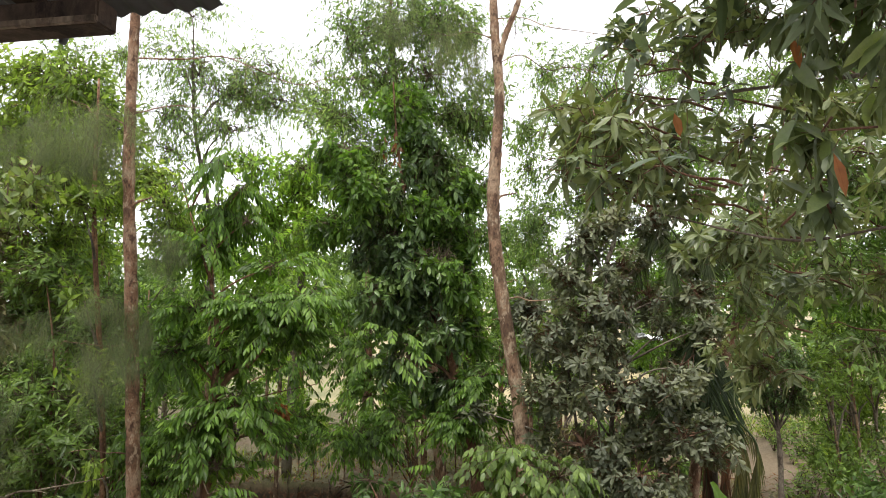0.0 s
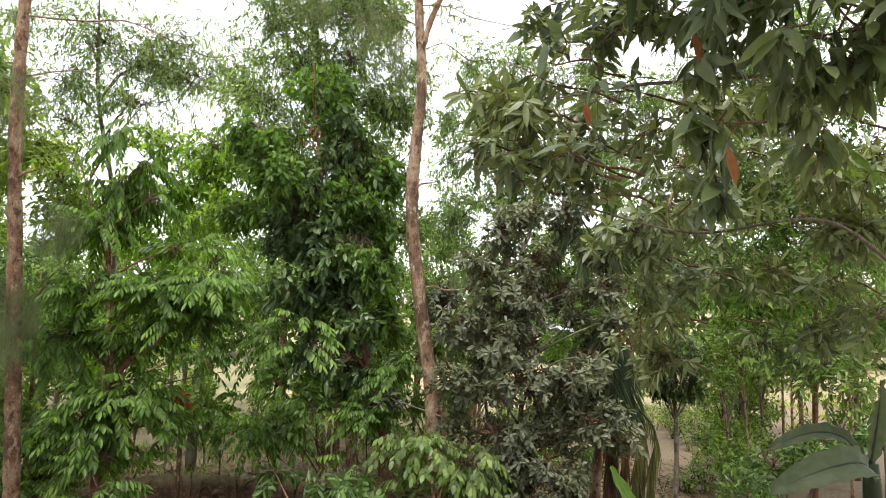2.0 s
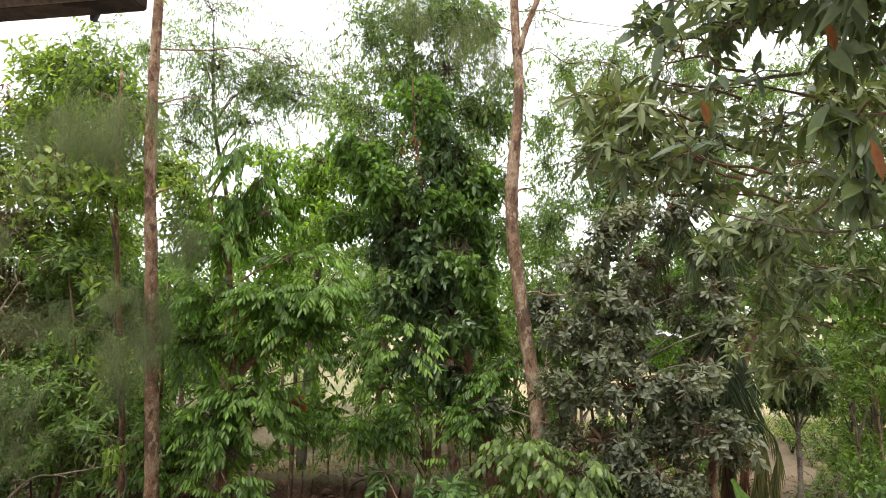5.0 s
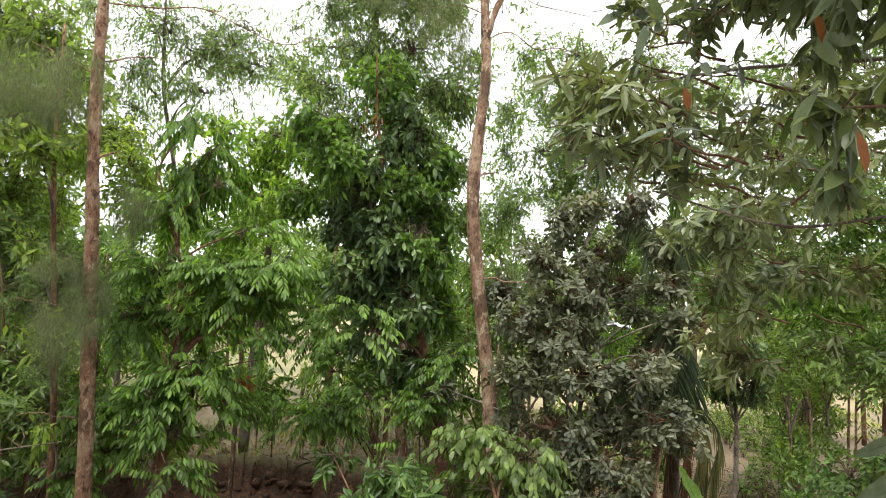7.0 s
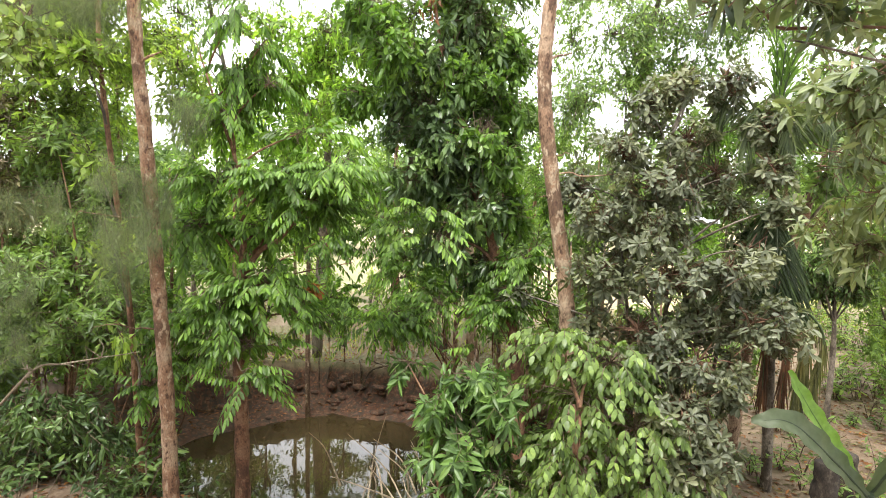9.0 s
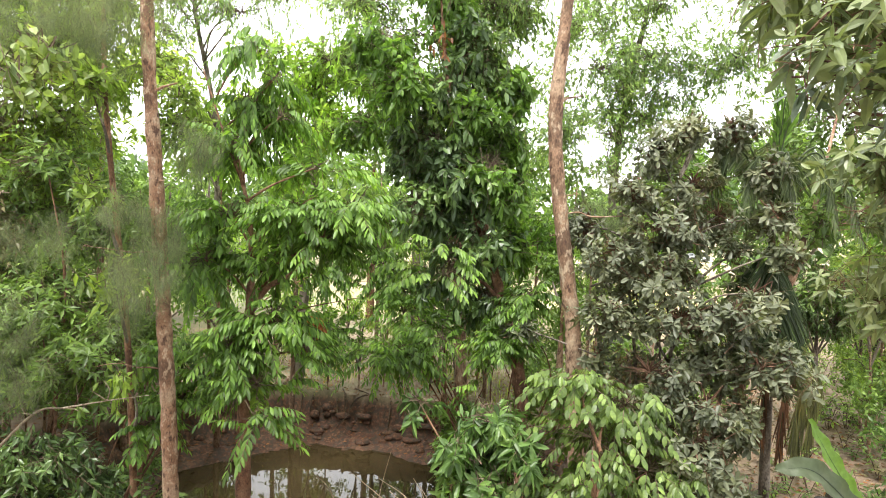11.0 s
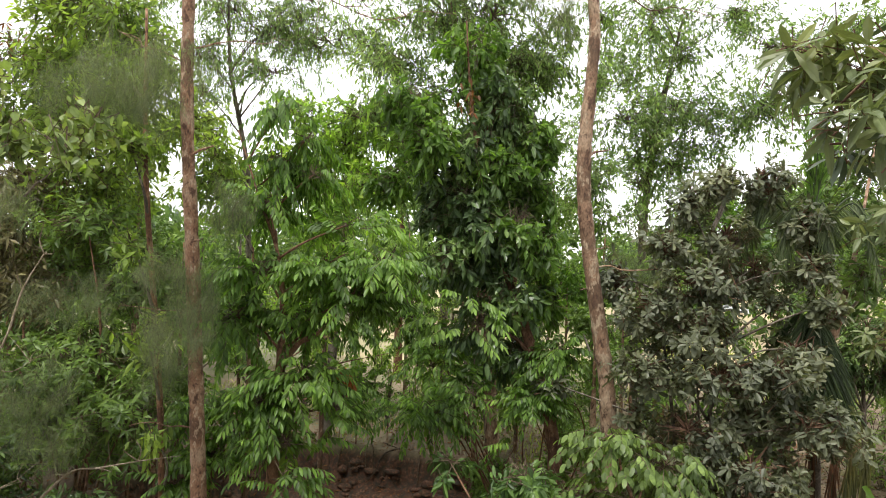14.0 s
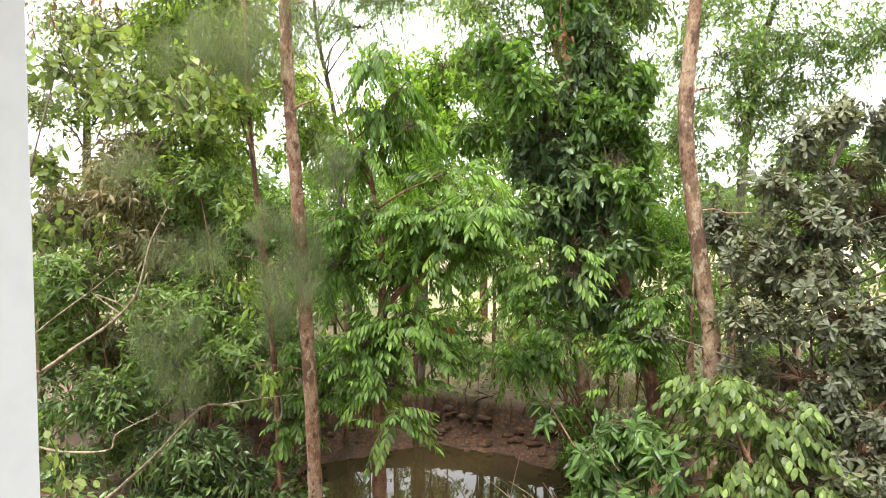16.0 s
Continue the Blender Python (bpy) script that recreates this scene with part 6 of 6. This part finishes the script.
FAR = [(-13, 15, 5.2, 2.2), (-10.5, 13.5, 4.6, 1.9), (-8.2, 12.5, 4.0, 1.7), (-9.4, 17, 5.4, 2.2), (-8.8, 15.5, 5.2, 1.8), (-1.4, 13.2, 4.8, 1.5), (0.4, 15.5, 4.8, 1.8),
       (2.4, 14.8, 4.6, 1.6), (-1.2, 18, 5.4, 2.0), (3.8, 17.5, 5.2, 2.0), (6.0, 17, 5.6, 2.0), (8.4, 15.5, 6.0, 2.0), (7.2, 11.5, 5.4, 1.8), (10.5, 14, 6.5, 2.2), (12.5, 18, 7, 2.4), (5.6, 10.0, 5.2, 1.7)]
for i, (x, y, h, sp) in enumerate(FAR):
    mat = (LEAF_MIXED, LEAF_FAR, LEAF_ACACIA, LEAF_FORK)[i % 4]
    far_tree("broadleaf_tree", x, y, h, sp, mat, "mid-green leafy tree standing behind the pond", low=0.42 if -7 < x < -2 or x > 2 else 0.2, lean=rng.uniform(-0.3, 0.3), thick=0.55 if x > 2 else 0.9)
for x, y, h in ((5.5, 12.4, 2.4), (6.0, 12.8, 3.0), (6.7, 14.7, 3.1), (5.8, 13.2, 2.7), (6.8, 12.9, 2.9), (7.4, 12.2, 3.0), (3.2, 12.6, 1.5)):
    far_tree("sapling", x, y, h, 0.8, (LEAF_SAP, LEAF_MIXED)[int(x * 10) % 2], "thin-stemmed light green sapling on sandy ground", low=0.32, lobes=11, density=16, thick=0.5, group="saplings", length=0.11, width=0.038)
for x, y, h, sp in ((-5.3, 11.4, 3.6, 0.95), (-3.4, 11.6, 4.4, 0.85), (-2.4, 11.8, 4.6, 0.85), (-1.3, 10.8, 3.2, 0.9), (-0.5, 11.3, 3.4, 1.0), (0.4, 10.9, 3.2, 1.0), (1.3, 11.2, 3.2, 1.0), (-6.2, 10.6, 3.6, 1.0), (-7.1, 10.2, 4.0, 1.1), (-8.2, 9.6, 4.2, 1.2)):
    far_tree("small_tree", x, y, h, sp, (LEAF_MIXED, LEAF_FORK, LEAF_ACACIA)[int(h * 10) % 3], "small leafy tree on the far bank", low=0.6 if -6 < x < -2 else 0.14, lobes=13, density=22, thick=0.55, group="bank trees", length=0.12, width=0.04)
for x, y, h, sp in ((-5.3, 9.2, 5.0, 0.95), (-4.3, 9.7, 5.0, 0.9), (-1.9, 9.9, 4.4, 0.85), (-6.9, 8.7, 5.4, 1.1), (-8.4, 8.0, 5.2, 1.2)):
    far_tree("leafy_tree", x, y, h, sp, LEAF_YELLOW if -5.5 < x < -4 else LEAF_FORK if x > -5 else LEAF_T3, "leafy green tree crowding the pond's edge", low=0.45 if x > -6 else 0.12, lobes=14 if x < -6 else 9, density=15, thick=0.5, group="pond trees", length=0.13, width=0.042)
for x, y, h, sp in ((-0.7, 8.6, 1.9, 0.75), (0.2, 8.4, 2.2, 0.8), (1.0, 8.8, 2.0, 0.8), (-0.17, 9.3, 2.7, 0.7), (1.9, 9.3, 2.5, 0.6), (-1.5, 9.5, 1.5, 0.6), (0.5, 7.6, 1.6, 0.6), (-6.3, 8.4, 2.2, 0.9), (-7.4, 7.6, 2.4, 1.0), (-6.4, 6.3, 1.5, 0.8), (-7.6, 5.8, 2.2, 1.0), (-5.2, 7.0, 1.0, 0.55), (4.1, 8.7, 0.9, 0.5), (3.35, 7.3, 1.3, 0.45)):
    far_tree("shrub", x, y, h, sp, LEAF_BUSHB if x > 2 else LEAF_DRY if -1 < x < 2 and y < 8.5 else LEAF_MIXED, "low leafy shrub with mixed green leaves", low=0.1, lobes=10, density=22 if x > 2 else 34, group="shrubs", length=0.11, width=0.04)
for x, y, h in ((-4.7, 14.2, 1.3), (-3.9, 15.0, 1.4), (-3.2, 13.6, 1.3), (-2.6, 14.6, 1.5), (-5.6, 13.4, 1.4), (-1.8, 13.8, 1.7)):
    far_tree("shrub", x, y, h, 0.8, LEAF_T3, "thin light yellow-green shrub at the field's edge", low=0.15, lobes=8, density=12, group="field shrubs", length=0.12, width=0.045, thick=0.5)
for x, y, h in ((4.6, 10.2, 2.8), (5.0, 11.3, 3.0), (5.3, 11.9, 3.0), (5.6, 10.9, 3.2), (6.3, 10.2, 3.2)):
    far_tree("sapling", x, y, h, 0.75, (LEAF_SAP, LEAF_T3, LEAF_SAP)[int(x * 10) % 3], "thin reddish-stemmed sapling with yellow-green leaves", low=0.35, lobes=10, density=18, thick=0.45, group="saplings", length=0.1, width=0.036)
for x, y, h in ((-4.9, 10.5, 1.3), (-4.4, 10.9, 1.6), (-4.0, 10.6, 1.2), (-3.5, 10.8, 1.7), (-3.1, 11.0, 1.4), (-2.6, 10.7, 1.5), (-2.2, 10.5, 1.2), (-1.8, 10.8, 1.4), (-5.4, 10.4, 1.4)):
    far_tree("sapling", x, y, h * 0.8, 0.3, (LEAF_T3, LEAF_MIXED)[int(-x * 10) % 2], "thin upright sapling with tiny pale leaves on the bank", low=0.3, lobes=7, density=26, thick=0.45, group="bank saplings", length=0.065, width=0.028)
for x, y, h in ((-6.3, 11.5, 2.8), (-2.7, 12.6, 2.6), (-2.2, 11.7, 2.9), (-1.5, 12.1, 2.6), (-0.8, 11.8, 2.8), (0.0, 12.0, 2.6)):
    far_tree("sapling", x, y, h, 0.62, (LEAF_T3, LEAF_SAP, LEAF_MIXED)[int(-x * 10) % 3], "thin-stemmed sapling with tiny pale leaves behind the bank", low=0.3, lobes=8, density=16, thick=0.5, group="bank saplings", length=0.075, width=0.034)
for x, y in ((-6.5, 16.0), (-4.7, 16.4), (-3.4, 15.8), (-2.1, 16.3)):
    far_tree("broadleaf_tree", x, y, 7.0, 1.5, LEAF_ACACIA, "tall leafy tree standing in the field behind the pond", low=0.4, lobes=14, density=12)
for x, y, h in ((4.05, 9.3, 2.3), (4.4, 9.5, 2.5), (4.3, 10.0, 2.4), (4.85, 9.9, 2.6), (4.7, 10.6, 2.6)):
    far_tree("sapling", x, y, h, 0.5, (LEAF_SAP, LEAF_MIXED)[int(y * 10) % 2], "slim tan-stemmed sapling hung with small bright leaves", low=0.3, lobes=13, density=30, thick=0.5, group="saplings", length=0.085, width=0.032, lean=rng.uniform(-0.2, 0.1))
dark_shrub = thing("dark_shrub", (3.1, 9.0, height_at(3.1, 9.0)), "round dark green shrub on a thin stem over sandy ground", "shrub")
trunk(dark_shrub, [(3.1, 9.0, -0.1), (3.14, 9.0, 1.0), (3.1, 9.0, 2.1)], [0.04, 0.034, 0.015], BARK_GREY, 10, 8, 0.05, name="stem")
SHRUB_LOBES = [
    (3.15, 9.0, 2.25, 0.36, 0.4, 0.3),
    (2.88, 9.0, 2.05, 0.3, 0.3, 0.25),
    (3.42, 9.0, 2.2, 0.3, 0.3, 0.28),
    (3.1, 8.9, 2.52, 0.3, 0.3, 0.2),
    (3.0, 9.1, 1.82, 0.25, 0.25, 0.2),
    (3.36, 9.0, 1.85, 0.25, 0.25, 0.18),
]
for lb in SHRUB_LOBES:
    limb_to(dark_shrub, (3.12, 9.0, 1.45), lb[:3], 0.014, 0.005, BARK_GREY)
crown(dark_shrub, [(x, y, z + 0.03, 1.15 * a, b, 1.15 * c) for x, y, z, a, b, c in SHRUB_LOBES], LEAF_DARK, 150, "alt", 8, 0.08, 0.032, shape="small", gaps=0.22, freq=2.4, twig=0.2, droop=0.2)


def tree_line(name, rows, label):
    g = Geo()
    for x, y, h in rows:
        lb = [(x + rng.normal() * 1.8, y + rng.normal() * 1.5, h * rng.uniform(0.15, 0.9), 1.6, 1.6, 1.2) for _ in range(5)]
        p, d, c = lobes_points(lb, 0.7, 0.2, 0.5)
        n = len(p)
        for k in range(5):
            leaves(g, p + rng.normal(size=(n, 3)) * 0.25, rng.normal(size=(n, 3)) + [0, 0, -0.4], rng.normal(size=(n, 3)) + [0, 0, 0.7], 0.7, 0.38, "small")
    return tagged(part(name, g, LEAF_FAR), label, "trees", kind="stuff")


tree_line("distant_trees", [(x, 31 + 5 * rng.random(), 4.5 + 1.8 * rng.random()) for x in np.arange(-34, 34, 2.4)], "line of distant green trees beyond the field")
tree_line("distant_woods", [(x, 62 + 10 * rng.random(), 9 + 3 * rng.random()) for x in np.arange(-66, 66, 3.6)], "distant woods along the horizon")

# Crumpled sheet standing in for a white patch of unknown kind.
white_geo = Geo()
k = 9
u, v = np.meshgrid(np.linspace(0, 1, k), np.linspace(0, 1, 5), indexing="ij")
sheet = np.stack([1.22 + 0.36 * u, 8.47 + 0.05 * rng.normal(size=u.shape), 2.67 + 0.09 * v * (1 - 0.5 * u) + 0.012 * rng.normal(size=u.shape)], -1)
i, j = np.meshgrid(np.arange(k - 1), np.arange(4), indexing="ij")
q = np.stack([i * 5 + j, (i + 1) * 5 + j, (i + 1) * 5 + j + 1, i * 5 + j + 1], -1).reshape(-1, 4)
f = np.concatenate([q[:, [0, 1, 2]], q[:, [0, 2, 3]]])
white_geo.add(sheet, f).add(sheet + [0, 0.004, 0], f[:, ::-1])
tagged(part("white_sheet", white_geo, PAINT), "crumpled white sheet standing for a white patch between branches", "plastic scrap")

# ---- grass, fallen leaves and brushwood ----
n = 12000
x, y = rng.uniform(-9, 2.2, n), rng.uniform(9.6, 17, n)
ok = (ground_height(x, y) > -0.12) & np.array([noise.noise(Vector((a * 0.7, b * 0.7, 0))) > -0.05 for a, b in zip(x, y)])
x, y = x[ok], y[ok]
g = Geo()
leaves(g, np.stack([x, y, ground_height(x, y) - 0.01], 1), rng.normal(size=(len(x), 3)) * [0.4, 0.4, 0.1] + [0, 0, 1], rng.normal(size=(len(x), 3)), rng.uniform(0.1, 0.3, len(x)), 0.012, "small", bend=0.2)
tagged(part("grass", g, LEAF_GRASS), "pale green grass on the far bank", "grass", kind="stuff")
n = 9000
x, y = rng.uniform(2.2, 13, n), rng.uniform(16, 27, n)
ok = np.array([noise.noise(Vector((a * 0.6, b * 0.25, 5))) > 0.0 for a, b in zip(x, y)])
x, y = x[ok], y[ok]
g = Geo()
leaves(g, np.stack([x, y, ground_height(x, y) - 0.01], 1), rng.normal(size=(len(x), 3)) * [0.5, 0.5, 0.1] + [0, 0, 1], rng.normal(size=(len(x), 3)), rng.uniform(0.12, 0.35, len(x)), 0.03, "small", bend=0.2)
tagged(part("grass", g, LEAF_GRASS), "patchy yellow-green grass on the sandy field", "grass", kind="stuff")
n = 9000
x, y = rng.uniform(-7.5, 4.5, n), rng.uniform(5.0, 12.5, n)
h = ground_height(x, y)
ok = h > WATER_Z + 0.03
x, y, h = x[ok], y[ok], h[ok]
g = Geo()
leaves(g, np.stack([x, y, h + 0.012], 1), rng.normal(size=(len(x), 3)) * [1, 1, 0.15], rng.normal(size=(len(x), 3)) * 0.3 + [0, 0, 1], rng.uniform(0.05, 0.1, len(x)), 0.03, "small", bend=0.0, fold=0.5)
tagged(part("fallen_leaves", g, LEAF_BROWN), "red-brown fallen leaves on the earth bank", "leaves", kind="stuff")
brush = thing("brushwood", (-1.5, 5.9, height_at(-1.5, 5.9)), "dry tangled brushwood at the pond's edge", "branches")
for i in range(14):
    a = np.array([-1.5, 5.95, height_at(-1.5, 5.95) + 0.03]) + rng.normal(size=3) * [0.45, 0.25, 0.05]
    b = a + [rng.uniform(-0.9, 0.9), rng.uniform(-0.2, 0.7), rng.uniform(0.15, 0.65)]
    limb_to(brush, a, b, 0.010, 0.003, DEADWOOD, name="twig")


# ---- weeds and litter on the sandy ground, roots on the bank ----
def weeds(spots, mat, label, leaf=0.09):
    g = Geo()
    for x, y, h in spots:
        z0 = height_at(x, y)
        for k in range(int(rng.integers(3, 6))):
            a = rng.uniform(0, 2 * np.pi)
            tip = np.array([x + 0.5 * h * np.cos(a), y + 0.5 * h * np.sin(a), z0 + h * rng.uniform(0.6, 1.0)])
            line = curve([(x, y, z0 - 0.03), (0.6 * x + 0.4 * tip[0], 0.6 * y + 0.4 * tip[1], z0 + 0.5 * h), tip], 4)
            tube(g, line, [0.006, 0.004, 0.002], 5, 0.05, slot=1)
            n = 9
            base = line[rng.integers(2, len(line), n)]
            az = rng.uniform(0, 2 * np.pi, n)
            leaves(g, base, np.stack([np.cos(az), np.sin(az), rng.uniform(-0.3, 0.5, n)], 1), rng.normal(size=(n, 3)) * 0.3 + [0, 0, 1], leaf * rng.uniform(0.7, 1.2, n), leaf * 0.34, "oval", bend=0.3)
    tagged(part("weeds", g, [mat, TWIG]), label, "weeds", kind="stuff")


spots = lambda n, x0, x1, y0, y1, h0, h1: list(zip(rng.uniform(x0, x1, n), rng.uniform(y0, y1, n), rng.uniform(h0, h1, n)))
weeds([(y * r, y, h) for r, y, h in spots(16, 0.36, 0.46, 9.5, 13.0, 0.3, 0.7) + spots(44, 0.27, 0.42, 13.0, 17.5, 0.3, 0.8)], LEAF_SAP, "bright green seedlings on sandy earth", 0.12)
weeds(spots(42, 1.6, 4.8, 5.2, 9.6, 0.2, 0.5), LEAF_MIXED, "low green weeds scattered over sandy earth")
weeds(spots(30, 1.4, 5.2, 5.0, 11.5, 0.2, 0.45), LEAF_DRY, "low brownish half-dry weeds on sandy earth")
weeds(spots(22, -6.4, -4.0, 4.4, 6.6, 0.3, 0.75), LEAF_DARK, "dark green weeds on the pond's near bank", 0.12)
# Dry leaves added to darken the sandy ground in place of shade.
n = 5000
x, y = rng.uniform(0.6, 5.5, n), rng.uniform(4.5, 12, n)
g = Geo()
leaves(g, np.stack([x, y, ground_height(x, y) + 0.012], 1), rng.normal(size=(n, 3)) * [1, 1, 0.15], rng.normal(size=(n, 3)) * 0.3 + [0, 0, 1], rng.uniform(0.05, 0.12, n), 0.032, "small", bend=0.0, fold=0.5)
tagged(part("leaf_litter", g, LEAF_DRY), "dull brown dry leaves added to darken the sandy earth", "leaves", kind="stuff")
for k in range(60):
    x = rng.uniform(-6.0, -1.2)
    ys = np.arange(9.3, 11.2, 0.04)
    hs = ground_height(np.full(ys.shape, x), ys)
    y = ys[int(np.argmax(hs > rng.uniform(-0.66, -0.35)))] + rng.normal() * 0.03
    z = height_at(x, y)
    r = rng.uniform(0.03, 0.1)
    bm = bmesh.new()
    bmesh.ops.create_icosphere(bm, subdivisions=2, radius=1)
    sx, sy, sz = r * rng.uniform(0.9, 1.7), r, r * rng.uniform(0.45, 0.8)
    off = rng.uniform(0, 50, 3)
    for v in bm.verts:
        f = 1 + 0.35 * noise.noise(v.co * 1.6 + Vector(off))
        v.co = Vector((x + v.co.x * sx * f, y + v.co.y * sy * f, z + v.co.z * sz * f))
    bm.verts.index_update()
    g = Geo().add([v.co[:] for v in bm.verts], [[v.index for v in f.verts] for f in bm.faces])
    bm.free()
    tagged(part("earth_clod", g, SOIL, smooth=True), "crumbled brown clod of earth on the bank", "clod", "earth clods")
roots = thing("tree_roots", (-3.4, 10.35, height_at(-3.4, 10.45)), "bare brown roots hanging over the earth bank", "roots")
for k in range(16):
    x = -5.6 + 4.2 * k / 15 + rng.normal() * 0.1
    ys = np.arange(9.2, 11.2, 0.04)
    hs = ground_height(np.full(ys.shape, x), ys)
    e = int(np.argmax(hs > -0.12))
    y = ys[e]
    bend = rng.normal() * 0.2
    g = Geo()
    tube(g, curve([(x - bend, y + 0.3, height_at(x - bend, y + 0.3) + 0.005), (x, y, height_at(x, y) + 0.012), (x + bend * 0.4, y - 0.1, -0.32), (x + bend * 0.8, y - 0.14, -0.52)], 5), [0.014, 0.012, 0.005], 6, 0.1)
    part("root", g, TWIG, roots, smooth=True)
